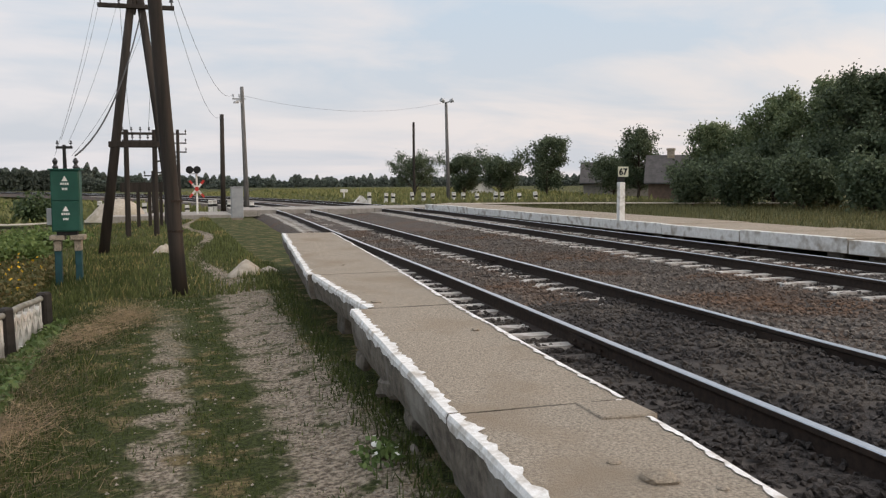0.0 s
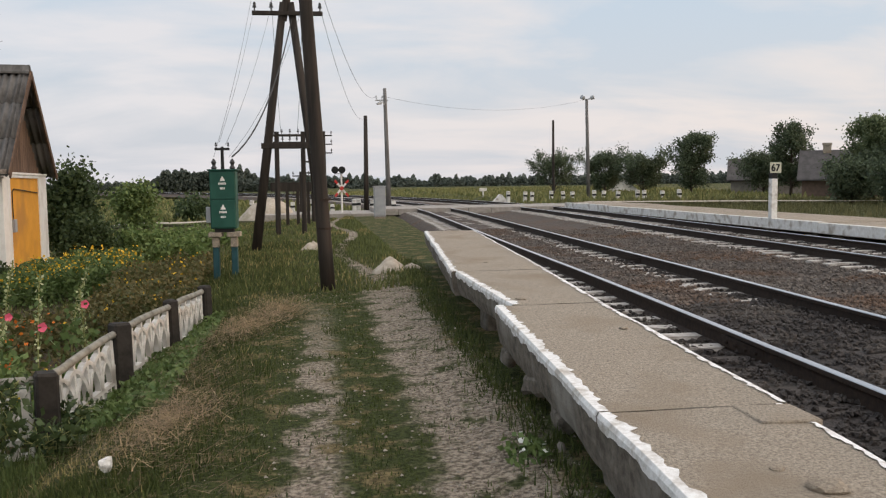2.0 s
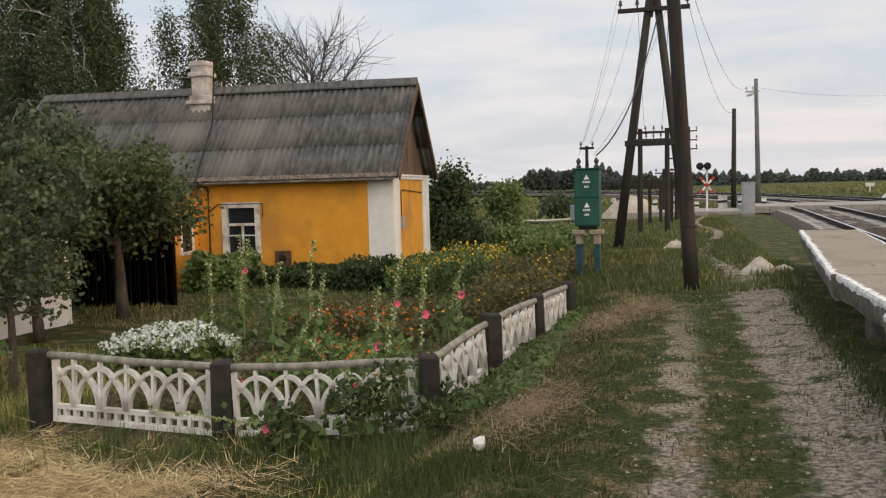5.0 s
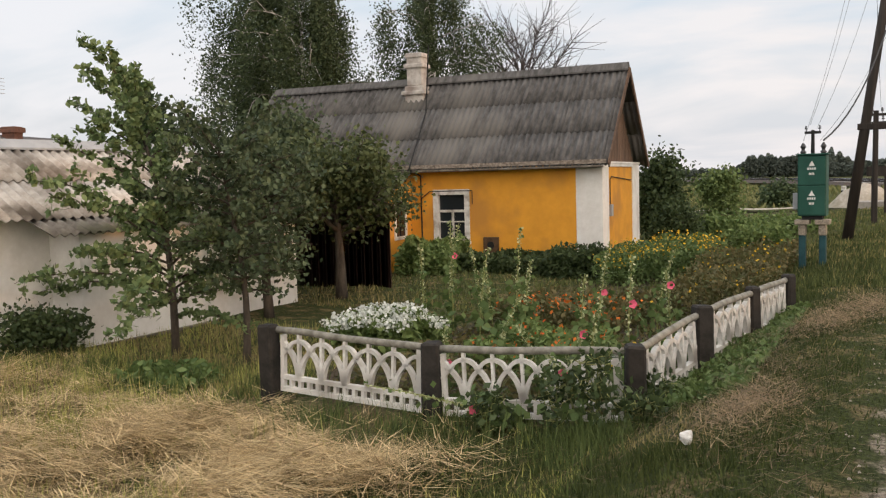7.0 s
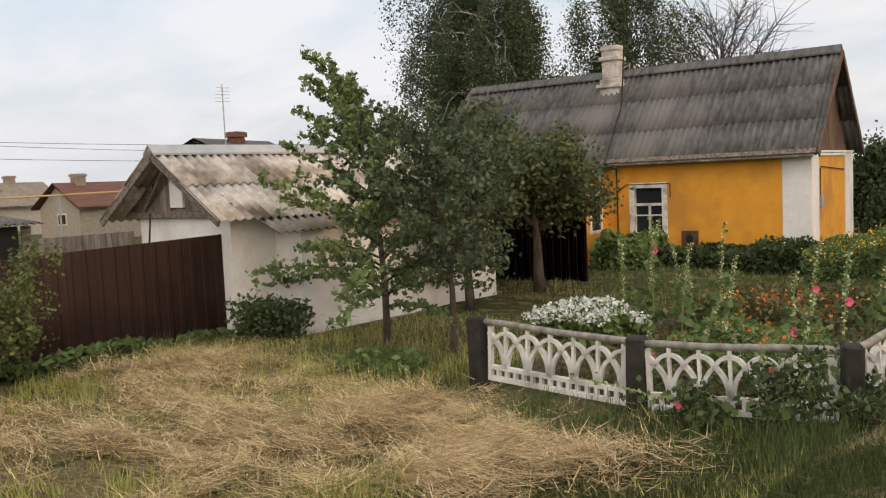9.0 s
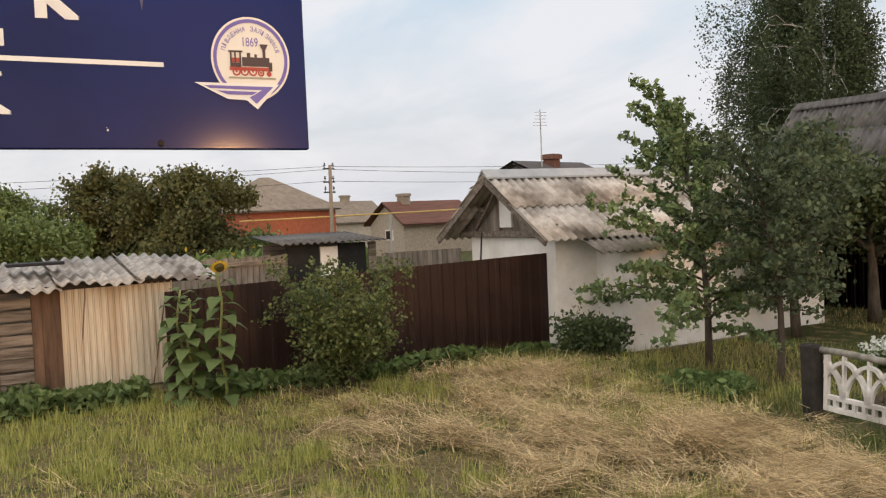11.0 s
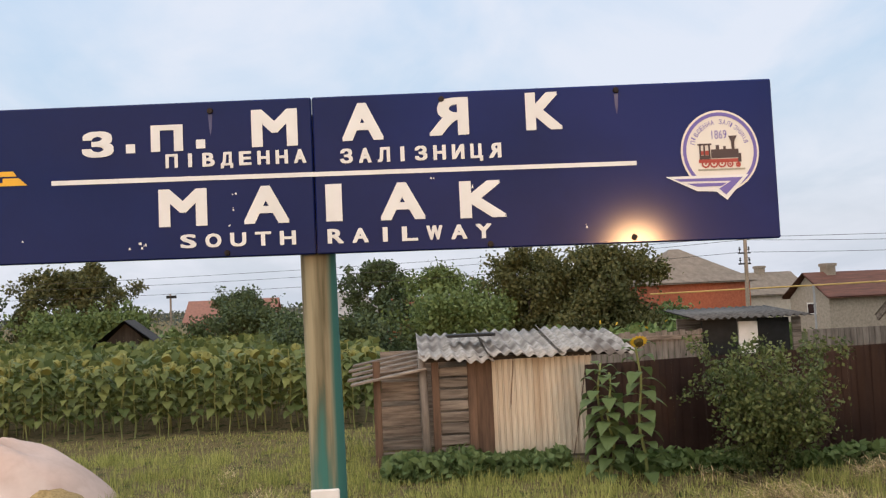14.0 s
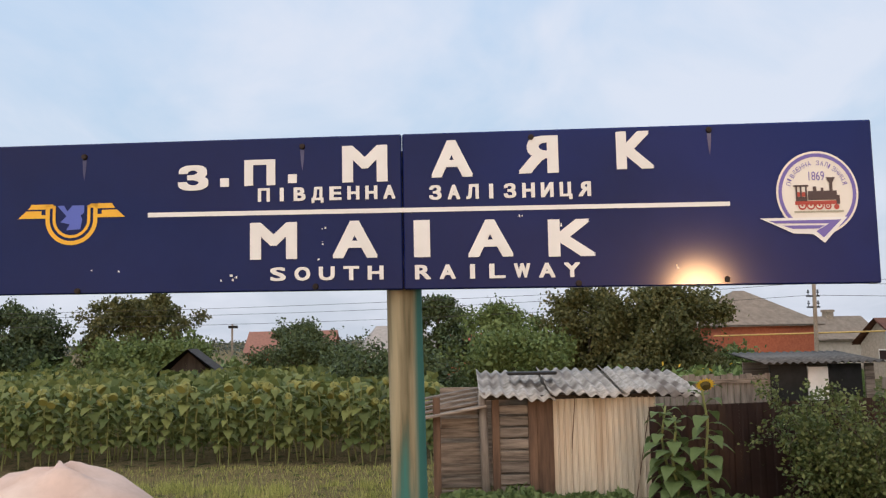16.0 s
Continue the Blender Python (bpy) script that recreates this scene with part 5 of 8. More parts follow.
    bar(bm, -0.010, 0.004, -0.002, 0.014, 0.0022)
    bar(bm, 0.008, 0.004, 0.014, 0.011, 0.0022)
    bar(bm, 0.028, 0.004, 0.035, 0.022, 0.0022)
    flat(bm, [(cy + 0.028, cz + 0.021), (cy + 0.035, cz + 0.021), (cy + 0.042, cz + 0.034), (cy + 0.021, cz + 0.034)], f + 0.0026)
    bar(bm, 0.042, -0.026, 0.050, -0.006, 0.0022)
    part("boiler", bm, dark, badge)
    bm = bmesh.new()
    flat(bm, [(cy - 0.055, cz - 0.044), (cy + 0.058, cz - 0.044), (cy + 0.058, cz - 0.040), (cy - 0.055, cz - 0.040)], f + 0.001)
    part("engine_ground", bm, mat("badge_olive", (0.40, 0.38, 0.28), (0.35, 0.33, 0.25), 9, 0.6, 0), badge)
    # winged badge: plain shapes
    wy, wz = -2.048, 1.968
    wing = new("winged_badge")
    wing.parent = root
    bm = bmesh.new()
    ring(bm, wy, wz + 0.002, 0.052, 0.062, f, radians(180), radians(360), 26)
    ring(bm, wy, wz + 0.002, 0.038, 0.045, f, radians(180), radians(360), 24)
    for s in (-1, 1):
        for pts in ([(0.052, 0.002), (0.062, 0.002), (0.062, 0.040), (0.045, 0.040), (0.038, 0.030), (0.052, 0.030)], [(0.045, 0.040), (0.096, 0.040), (0.104, 0.028), (0.062, 0.028)], [(0.062, 0.006), (0.128, 0.006), (0.108, 0.024), (0.072, 0.024), (0.072, 0.014), (0.062, 0.014)], [(0.038, 0.0), (0.045, 0.0), (0.045, 0.036), (0.038, 0.036)]):
            flat(bm, [(wy + s * a, wz + b) for a, b in pts][::s], f + 0.0004)
    part("wing_shape", bm, yellow, wing)
    bm = bmesh.new()
    flat(bm, [(wy - 0.034, wz + 0.036), (wy - 0.018, wz + 0.036), (wy - 0.010, wz + 0.022), (wy + 0.002, wz + 0.036), (wy + 0.030, wz + 0.036), (wy + 0.030, wz + 0.018), (wy + 0.022, wz + 0.012), (wy + 0.026, wz + 0.002), (wy + 0.022, wz - 0.022), (wy - 0.012, wz - 0.024), (wy - 0.004, wz - 0.010), (wy - 0.026, wz - 0.004), (wy - 0.012, wz + 0.010)], f + 0.0004)
    part("emblem_shape", bm, mat("badge_blue", (0.10, 0.14, 0.50), (0.09, 0.12, 0.45), 8, 0.4, 0), wing)
    # bolts
    for y, z in ((-0.545, 2.142), (-0.52, 1.803), (-0.96, 2.138), (-1.50, 2.132), (-2.02, 2.122), (-1.47, 1.800), (-0.86, 1.799), (-2.03, 1.797)):
        bm = bmesh.new()
        rod(bm, (SX, y, z), (SX + 0.006, y, z), 0.0075, 0.006, 8)
        part("bolt", bm, RAILRUST, root)
    # faded run-off streaks and chipped paint
    bm = bmesh.new()
    rng = random.Random(5)
    for y, z in ((-1.67, 1.825), (-1.66, 1.818), (-1.655, 1.828), (-1.69, 1.812), (-2.0, 1.85), (-0.9, 1.93), (-0.99, 1.95), (-1.93, 1.845), (-1.46, 1.86), (-0.63, 1.83), (-1.455, 1.90), (-1.45, 1.94)):
        for k in range(2):
            a, b, q = y + rng.uniform(-0.004, 0.004), z + rng.uniform(-0.006, 0.006), rng.uniform(0.001, 0.0028)
            flat(bm, [(a - q, b - q * 0.6), (a + q, b - q), (a + q * 0.7, b + q), (a - q * 0.5, b + q * 1.4)], f)
    part("paint_chip", bm, white, root)
    streak = mat("faded_streak", (0.10, 0.10, 0.19), (0.05, 0.05, 0.12), 9, 0.35, 0)
    for y, z in ((-0.545, 2.134), (-0.96, 2.130), (-1.50, 2.124), (-2.02, 2.114)):
        bm = bmesh.new()
        flat(bm, [(y - 0.005, z), (y + 0.005, z), (y + 0.003, z - 0.03), (y, z - 0.05), (y - 0.003, z - 0.03)], f - 0.0007)
        part("rain_streak", bm, streak, root)
    for o in [c for k in root.children for c in (k, *k.children) if c.type == "MESH"]:
        for v in o.data.vertices:
            u = v.co.y - SEAM
            u = u / (1 + u * 0.035)
            d = v.co.x - SX
            v.co = (SX + d * math.cos(skew) + u * math.sin(skew), SEAM + u * math.cos(skew) - d * math.sin(skew), v.co.z - u * math.tan(droop))
    # post: peeled green paint over wood
    pm = bpy.data.materials.new("peeling_green_post")
    pm.use_nodes = True
    nt = pm.node_tree
    p = nt.nodes["Principled BSDF"]
    p.inputs["Roughness"].default_value = 0.75
    tc = nt.nodes.new("ShaderNodeTexCoord")
    sp = nt.nodes.new("ShaderNodeSeparateXYZ")
    nt.links.new(tc.outputs["Object"], sp.inputs[0])
    mp = nt.nodes.new("ShaderNodeMapping")
    mp.inputs["Scale"].default_value = (22, 22, 1.6)
    nt.links.new(tc.outputs["Object"], mp.inputs[0])
    n = nt.nodes.new("ShaderNodeTexNoise")
    n.inputs["Scale"].default_value, n.inputs["Detail"].default_value = 1.6, 7
    nt.links.new(mp.outputs[0], n.inputs["Vector"])
    wood = nt.nodes.new("ShaderNodeValToRGB")
    wood.color_ramp.elements[0].position, wood.color_ramp.elements[0].color = 0.34, (0.085, 0.070, 0.030, 1)
    wood.color_ramp.elements[1].position, wood.color_ramp.elements[1].color = 0.62, (0.33, 0.28, 0.17, 1)
    nt.links.new(n.outputs[0], wood.inputs[0])
    ad = nt.nodes.new("ShaderNodeMath")
    ad.operation = "MULTIPLY_ADD"
    ad.inputs[1].default_value = 1.1
    nt.links.new(sp.outputs[2], ad.inputs[0])
    nt.links.new(n.outputs[0], ad.inputs[2])
    pe = nt.nodes.new("ShaderNodeMapRange")
    pe.inputs[1].default_value, pe.inputs[2].default_value = 2.05, 1.75
    nt.links.new(ad.outputs[0], pe.inputs[0])
    sd = nt.nodes.new("ShaderNodeMapRange")
    sd.inputs[1].default_value, sd.inputs[2].default_value = -1.248, -1.236
    nt.links.new(sp.outputs[1], sd.inputs[0])
    mxf = nt.nodes.new("ShaderNodeMath")
    mxf.operation = "MAXIMUM"
    nt.links.new(pe.outputs[0], mxf.inputs[0])
    nt.links.new(sd.outputs[0], mxf.inputs[1])
    mx = nt.nodes.new("ShaderNodeMix")
    mx.data_type = "RGBA"
    mx.inputs[7].default_value = (0.035, 0.14, 0.115, 1)
    nt.links.new(mxf.outputs[0], mx.inputs[0])
    nt.links.new(wood.outputs[0], mx.inputs[6])
    nt.links.new(mx.outputs[2], p.inputs["Base Color"])
    bp = nt.nodes.new("ShaderNodeBump")
    bp.inputs["Strength"].default_value, bp.inputs["Distance"].default_value = 0.5, 0.006
    nt.links.new(n.outputs[0], bp.inputs["Height"])
    nt.links.new(bp.outputs[0], p.inputs["Normal"])
    bm = bmesh.new()
    px = SX - 0.068
    for i in range(12):
        za, zb = -0.7 + 2.82 * i / 12, -0.7 + 2.82 * (i + 1) / 12
        rod(bm, (px, SEAM + 0.004 * math.sin(i), za), (px, SEAM + 0.004 * math.sin(i + 1), zb), 0.042, 0.042, 18, i in (0, 11))
    bmesh.ops.remove_doubles(bm, verts=bm.verts[:], dist=0.0005)
    part("post", bm, pm, root, "wooden post with peeling green paint", smooth=True)
    bm = bmesh.new()
    box(bm, (px + 0.036, SEAM - 0.036, 1.215), (px + 0.046, SEAM + 0.030, 1.252), bevel=0.003)
    part("small_plate", bm, LIMEWASH, root, "small white plate")


build_sign()

# ---------------- poles, wires and railway fixtures ----------------


def insulator(bm, x, y, z, s=1.0):
    rod(bm, (x, y, z), (x, y, z + 0.10 * s), 0.012 * s, n=6)
    rod(bm, (x, y, z + 0.07 * s), (x, y, z + 0.12 * s), 0.045 * s, 0.03 * s, 8)
    rod(bm, (x, y, z + 0.13 * s), (x, y, z + 0.18 * s), 0.035 * s, 0.018 * s, 8)


def wire(points, r=0.006, label="thin overhead wire sagging between poles"):
    cu = bmesh.new()
    pipe(cu, points, r, 4)
    return tagged(part("overhead_wire", cu, WIRE), label, "wire", "overhead wires")


def sag(a, b, drop, k=12):
    a, b = Vector(a), Vector(b)
    return [a.lerp(b, i / k) - Vector((0, 0, drop * 4 * (i / k) * (1 - i / k))) for i in range(k + 1)]


# leaning tarred pole by the path
p = thing("telegraph_pole", "leaning dark tarred wooden pole standing in the grass", "pole", "wooden poles")
bm = bmesh.new()
pipe(bm, [(0.03 - 0.055 * t * 1.0, 12.24, -0.2 + t) for t in (0, 1, 2, 3, 4, 5.2)], [0.105, 0.10, 0.097, 0.093, 0.09, 0.085], 14)
part("shaft", bm, OLDWOOD, p, smooth=True)
for z in (0.85, 1.25):
    bm = bmesh.new()
    rod(bm, (-0.02, 12.24, z), (-0.02, 12.24, z + 0.03), 0.108, n=14)
    part("wire_binding", bm, RAILRUST, p)

# two-legged pole with a cross tie and insulator arms
p = thing("a_frame_pole", "dark two-legged wooden telegraph pole with crossarms and insulators", "pole", "wooden poles")
for pts in ([(-1.57, 20.5, -0.25), (-0.78, 20.5, 5.6)], [(0.06, 20.5, -0.25), (-0.62, 20.5, 5.6)]):
    bm = bmesh.new()
    rod(bm, pts[0], pts[1], 0.115, 0.085, 12)
    part("leg", bm, OLDWOOD, p, smooth=True)
bm = bmesh.new()
box(bm, (-1.36, 20.40, 2.30), (0.0, 20.60, 2.43), bevel=0.01)
part("cross_tie", bm, OLDWOOD, p)
for z in (5.30, 5.75):
    bm = bmesh.new()
    box(bm, (-1.48, 20.36, z), (0.10, 20.46, z + 0.09), bevel=0.006)
    part("crossarm", bm, OLDWOOD, p)
    for x in (-1.42, -1.05, -0.35, 0.04):
        bm = bmesh.new()
        insulator(bm, x, 20.41, z + 0.09, 1.1)
        part("insulator", bm, PORCELAIN, p)
bm = bmesh.new()
rod(bm, (-0.80, 20.5, 5.2), (-0.60, 20.5, 6.2), 0.09, 0.08, 10)
part("mast_top", bm, OLDWOOD, p)

# portal of a transformer post further off
p = thing("pole_portal", "dark wooden pole portal carrying insulators by the crossing", "pole", "wooden poles")
for x in (-1.35, -0.55):
    bm = bmesh.new()
    rod(bm, (x, 27.5, -0.3), (x + 0.02, 27.5, 3.1), 0.085, 0.07, 10)
    part("post", bm, OLDWOOD, p)
for z, x0, x1 in ((2.95, -1.5, -0.1), (2.72, -1.45, -0.2)):
    bm = bmesh.new()
    box(bm, (x0, 27.44, z), (x1, 27.54, z + 0.07))
    part("crossarm", bm, OLDWOOD, p)
    for k in range(6):
        bm = bmesh.new()
        insulator(bm, x0 + 0.08 + (x1 - x0 - 0.16) * k / 5, 27.49, z + 0.07, 0.9)
        part("insulator", bm, PORCELAIN, p)
for x, h, y in ((-0.30, 2.6, 36), (-0.95, 2.1, 44), (0.24, 4.2, 46)):
    q = thing("line_pole", "thin grey pole with small insulator arms", "pole", "wooden poles")
    bm = bmesh.new()
    rod(bm, (x, y, -0.3), (x, y, h), 0.10, 0.075, 8)
    part("shaft", bm, OLDWOOD, q)
    for dz in (0.25, 0.7, 1.15):
        bm = bmesh.new()
        box(bm, (x - 0.42, y - 0.05, h - dz), (x + 0.42, y + 0.05, h - dz + 0.06))
        for s in (-0.38, 0.38):
            insulator(bm, x + s, y, h - dz + 0.06, 1.1)
        part("crossarm", bm, OLDWOOD, q)
# concrete bridge rail and dark frame behind
q = thing("loading_frame", "dark timber loading frame near the crossing", "frame")
for x in (-1.75, -1.35, -0.95, -0.55):
    bm = bmesh.new()
    box(bm, (x, 34.0, -0.3), (x + 0.12, 34.2, 1.25))
    part("post", bm, OLDWOOD, q)
bm = bmesh.new()
box(bm, (-1.9, 33.95, 1.2), (-0.35, 34.3, 1.55))
part("beam", bm, OLDWOOD, q)

# green switch cabinet on concrete legs
p = thing("switch_cabinet", "green metal electrical cabinet with white warning triangles on legs", "electrical cabinet")
X0, X1, Y0, Y1, Z0, Z1 = -1.86, -1.44, 14.80, 15.2, 0.76, 1.72
bm = bmesh.new()
box(bm, (X0, Y0, Z0), (X1, Y1, Z1), bevel=0.008)
body = part("body", bm, GREENPAINT, p)
for z0, z1 in ((Z0 + 0.02, (Z0 + Z1) / 2 - 0.01), ((Z0 + Z1) / 2 + 0.01, Z1 - 0.02)):
    bm = bmesh.new()
    box(bm, (X0 + 0.015, Y0 - 0.014, z0), (X1 - 0.015, Y0, z1), bevel=0.004)
    d = part("cabinet_door", bm, GREENPAINT, body)
    zc = z0 + 0.30
    bm = bmesh.new()
    xm = (X0 + X1) / 2
    for off in (0,):
        v = [bm.verts.new((xm + a, Y0 - 0.016, zc + b)) for a, b in ((-0.045, 0), (0.045, 0), (0, 0.085))]
        bm.faces.new(v)
    part("warning_triangle", bm, LIMEWASH, d)
    bm = bmesh.new()
    for k, (w, dz) in enumerate(((0.13, -0.06), (0.08, -0.14))):
        n = 4
        for i in range(n):
            a = xm - w / 2 + w * i / n
            box(bm, (a, Y0 - 0.017, zc + dz), (a + w / n * 0.7, Y0 - 0.0145, zc + dz + 0.035))
    part("lettering_bar", bm, LIMEWASH, d)
bm = bmesh.new()
box(bm, (X0 - 0.03, Y0 - 0.03, Z1), (X1 + 0.03, Y1 + 0.03, Z1 + 0.025), bevel=0.006)
part("lid", bm, GREENPAINT, p)
for x in (-1.80, -1.50):
    bm = bmesh.new()
    pipe(bm, [(x, 14.98, Z1), (x, 14.98, Z1 + 0.05), (x, 14.98, Z1 + 0.09), (x, 14.98, Z1 + 0.14), (x, 14.98, Z1 + 0.2)], [0.02, 0.05, 0.022, 0.045, 0.012], 8)
    part("insulator", bm, PORCELAIN, p)
bm = bmesh.new()
rod(bm, (-1.66, 15.0, Z1), (-1.66, 15.0, 2.12), 0.03, 0.025)
box(bm, (-1.78, 14.97, 2.06), (-1.54, 15.03, 2.10))
for x in (-1.76, -1.56):
    insulator(bm, x, 15.0, 2.10, 0.5)
part("top_mast", bm, BLACKISH, p)
bm = bmesh.new()
box(bm, (X0 - 0.09, 14.95, 0.86), (X0 - 0.005, 15.12, 1.12), bevel=0.006)
part("meter_box", bm, GREYPAINT, p)
blue = mat("teal_leg_paint", (0.022, 0.075, 0.085), (0.014, 0.05, 0.06), 6, 0.7, 0.2)
for x in (-1.80, -1.50):
    bm = bmesh.new()
    box(bm, (x - 0.055, 14.86, 0.45), (x + 0.055, 15.06, 0.62), bevel=0.01)
    part("leg_top", bm, CONCRETE, p)
    bm = bmesh.new()
    box(bm, (x - 0.05, 14.88, -0.4), (x + 0.05, 15.04, 0.46), bevel=0.01)
    part("leg", bm, blue, p, "teal painted concrete leg")
    bm = bmesh.new()
    box(bm, (x - 0.11, 14.82, 0.62), (x + 0.11, 15.12, 0.70), bevel=0.01)
    part("leg_head", bm, CONCRETE, p)
bm = bmesh.new()
box(bm, (-1.80, 14.84, 0.70), (-1.50, 15.1, 0.765))
part("bearer", bm, BLACKISH, p)
for z in (0.0, 0.085):
    bm = bmesh.new()
    box(bm, (-1.78 + z * 0.2, 14.55, z - 0.28), (-1.52, 14.72, z - 0.20), bevel=0.012)
    tagged(part("white_brick", bm, LIMEWASH), "loose whitewashed brick lying by the cabinet", "brick", "loose bricks")

# grey relay cabinet
p = thing("relay_cabinet", "plain grey metal relay cabinet beside the crossing", "cabinet")
bm = bmesh.new()
box(bm, (2.28, 37.8, 0.02), (2.78, 38.25, 1.32), bevel=0.02)
part("body", bm, GREYPAINT, p)
bm = bmesh.new()
box(bm, (2.25, 37.77, 1.32), (2.81, 38.28, 1.36))
part("lid", bm, GREYPAINT, p)
bm = bmesh.new()
box(bm, (2.32, 37.785, 0.08), (2.74, 37.8, 1.26), bevel=0.003)
part("cabinet_door", bm, GREYPAINT, p)
bm = bmesh.new()
box(bm, (2.3, 37.82, -0.3), (2.76, 38.2, 0.03))
part("plinth", bm, CONCRETE, p)

# crossing signal
p = thing("crossing_signal", "level crossing signal with two dark lamps and red-white cross", "traffic signal")
bm = bmesh.new()
rod(bm, (1.0, 42.0, -0.3), (1.0, 42.0, 2.2), 0.045, n=10)
part("mast", bm, WHITEPAINT, p)
for x in (0.70, 1.03):
    bm = bmesh.new()
    rod(bm, (x, 41.92, 2.13), (x, 41.95, 2.13), 0.17, n=18)
    rod(bm, (x, 41.80, 2.13), (x, 41.95, 2.13), 0.11, 0.10, 14)
    part("lamp_head", bm, BLACKISH, p)
bm = bmesh.new()
box(bm, (0.66, 41.95, 1.93), (1.08, 42.0, 1.97))
part("lamp_bracket", bm, GREYPAINT, p)
for s in (1, -1):
    bm = bmesh.new()
    for k in range(5):
        a, b = -0.5 + k * 0.2, -0.3 + k * 0.2
        box(bm, (a, -0.01, -0.05), (b, 0.01, 0.05), pose(1.0, 41.93 + 0.012 * s, 1.25, 0, s * 50, 0))
    cross = part("cross_arm", bm, WHITEPAINT, p)
    cross.data.materials.append(RED)
    for i, f in enumerate(cross.data.polygons):
        f.material_index = (i // 6) % 2 == 0

# other poles near the crossing
p = thing("dark_pole", "bare dark wooden pole beside the relay cabinet", "pole", "wooden poles")
bm = bmesh.new()
rod(bm, (2.38, 46, -0.4), (2.42, 46, 5.0), 0.14, 0.10, 10)
part("shaft", bm, OLDWOOD, p, smooth=True)
p = thing("concrete_pole", "tall grey concrete pole with lamp bracket and wires", "pole")
bm = bmesh.new()
rod(bm, (3.57, 45.9, -0.4), (3.44, 45.9, 6.4), 0.14, 0.09, 10)
part("shaft", bm, POLEGREY, p, smooth=True)
bm = bmesh.new()
box(bm, (2.95, 45.87, 5.75), (3.6, 45.95, 5.82))
insulator(bm, 3.0, 45.9, 5.82, 1.2)
insulator(bm, 3.3, 45.9, 5.82, 1.2)
part("crossarm", bm, GREYPAINT, p)
bm = bmesh.new()
pipe(bm, [(3.45, 45.9, 5.5), (3.3, 45.7, 5.7), (3.15, 45.5, 5.62)], 0.03)
rod(bm, (3.2, 45.55, 5.62), (3.0, 45.4, 5.55), 0.09, 0.05, 8)
part("street_lamp_head", bm, GREYPAINT, p)

p = thing("platform_lamp", "tall grey concrete lamp pole with two floodlights", "lamp post")
bm = bmesh.new()
rod(bm, (17.44, 55.3, -0.3), (17.30, 55.3, 6.75), 0.14, 0.09, 10)
part("shaft", bm, POLEGREY, p, smooth=True)
for s in (-1, 1):
    bm = bmesh.new()
    rod(bm, (17.3, 55.3, 6.7), (17.3 + s * 0.35, 55.2, 6.82), 0.04)
    rod(bm, (17.3 + s * 0.22, 55.15, 6.78), (17.3 + s * 0.42, 55.05, 6.86), 0.12, 0.14, 10)
    part("floodlight", bm, GREYPAINT, p)
p = thing("dark_pole", "slender dark wooden pole beyond the tracks", "pole", "wooden poles")
bm = bmesh.new()
rod(bm, (18.4, 67.5, -0.3), (18.4, 67.5, 6.25), 0.13, 0.09, 8)
part("shaft", bm, OLDWOOD, p)

# kilometre post with its number board
p = thing("kilometre_post", "white kilometre post with a small number board on the platform", "marker post")
bm = bmesh.new()
box(bm, (10.98, 20.2, 0.46), (11.14, 20.36, 1.46), bevel=0.01)
part("post", bm, WHITEPAINT, p)
bm = bmesh.new()
box(bm, (10.99, 20.21, 1.46), (11.13, 20.35, 1.62))
part("neck", bm, BLACKISH, p)
bm = bmesh.new()
box(bm, (-0.13, -0.015, 0), (0.13, 0.015, 0.26), pose(11.06, 20.17, 1.60, 0, 0, -24), bevel=0.004)
nb = part("number_board", bm, mat("cream_board", (0.62, 0.60, 0.46), (0.55, 0.53, 0.40), 8, 0.6, 0), p)
t = text_mesh("67", 0.17, 0.19, 0.0, -0.095, 0.045, BLACKISH, "numerals", nb, 0.008)
t.matrix_basis = pose(11.06, 20.17, 1.60, 0, 0, -24) @ pose(0, -0.019, 0, 0, 0, -90)

# white marker posts round the road
def bollard(x, y, z, h, lean=0):
    q = placed(thing("marker_bollard", "short whitewashed concrete road bollard with dark band", "bollard", "road bollards"), pose(x, y, z - 0.2, 0, lean, 0))
    bm = bmesh.new()
    box(bm, (-0.11, -0.11, 0), (0.11, 0.11, h + 0.2), bevel=0.03)
    part("shaft", bm, WHITEPAINT, q)
    bm = bmesh.new()
    box(bm, (-0.115, -0.115, h * 0.55 + 0.2), (0.115, 0.0, h * 0.72 + 0.2))
    part("band", bm, BLACKISH, q)


for x, y, h in ((-3.6, 47, 0.75), (-1.45, 46.2, 0.65), (-1.15, 46.8, 0.7), (-0.42, 46.5, 0.75), (0.6, 46, 0.5), (1.75, 46.2, 0.75), (2.0, 46.7, 0.75), (2.7, 46.3, 0.7), (3.75, 45.2, 0.65)):
    bollard(x, y, -0.1, h)
for k in range(13):
    bollard(11.9 + 0.80 * k + 0.25 * math.sin(k * 2.3), 54.6 - 0.34 * k, 0.1, 0.75 - 0.03 * (k % 3), 4 * math.sin(k))
bm = bmesh.new()
prism(bm, [(-0.6, 0), (0.6, 0), (0.05, 0.6), (-0.05, 0.6)], 0.5, pose(11.5, 55, 0.05))
tagged(part("pyramid_marker", bm, WHITEPAINT), "pale concrete pyramid block beside the road", "concrete block")
p = thing("crossing_board", "small white sign board on a post beyond the crossing", "sign")
bm = bmesh.new()
rod(bm, (12.9, 68.5, -0.2), (12.9, 68.5, 0.9), 0.05)
part("post", bm, WHITEPAINT, p)
bm = bmesh.new()
box(bm, (12.6, 68.47, 0.72), (13.2, 68.5, 0.98))
part("board", bm, WHITEPAINT, p)

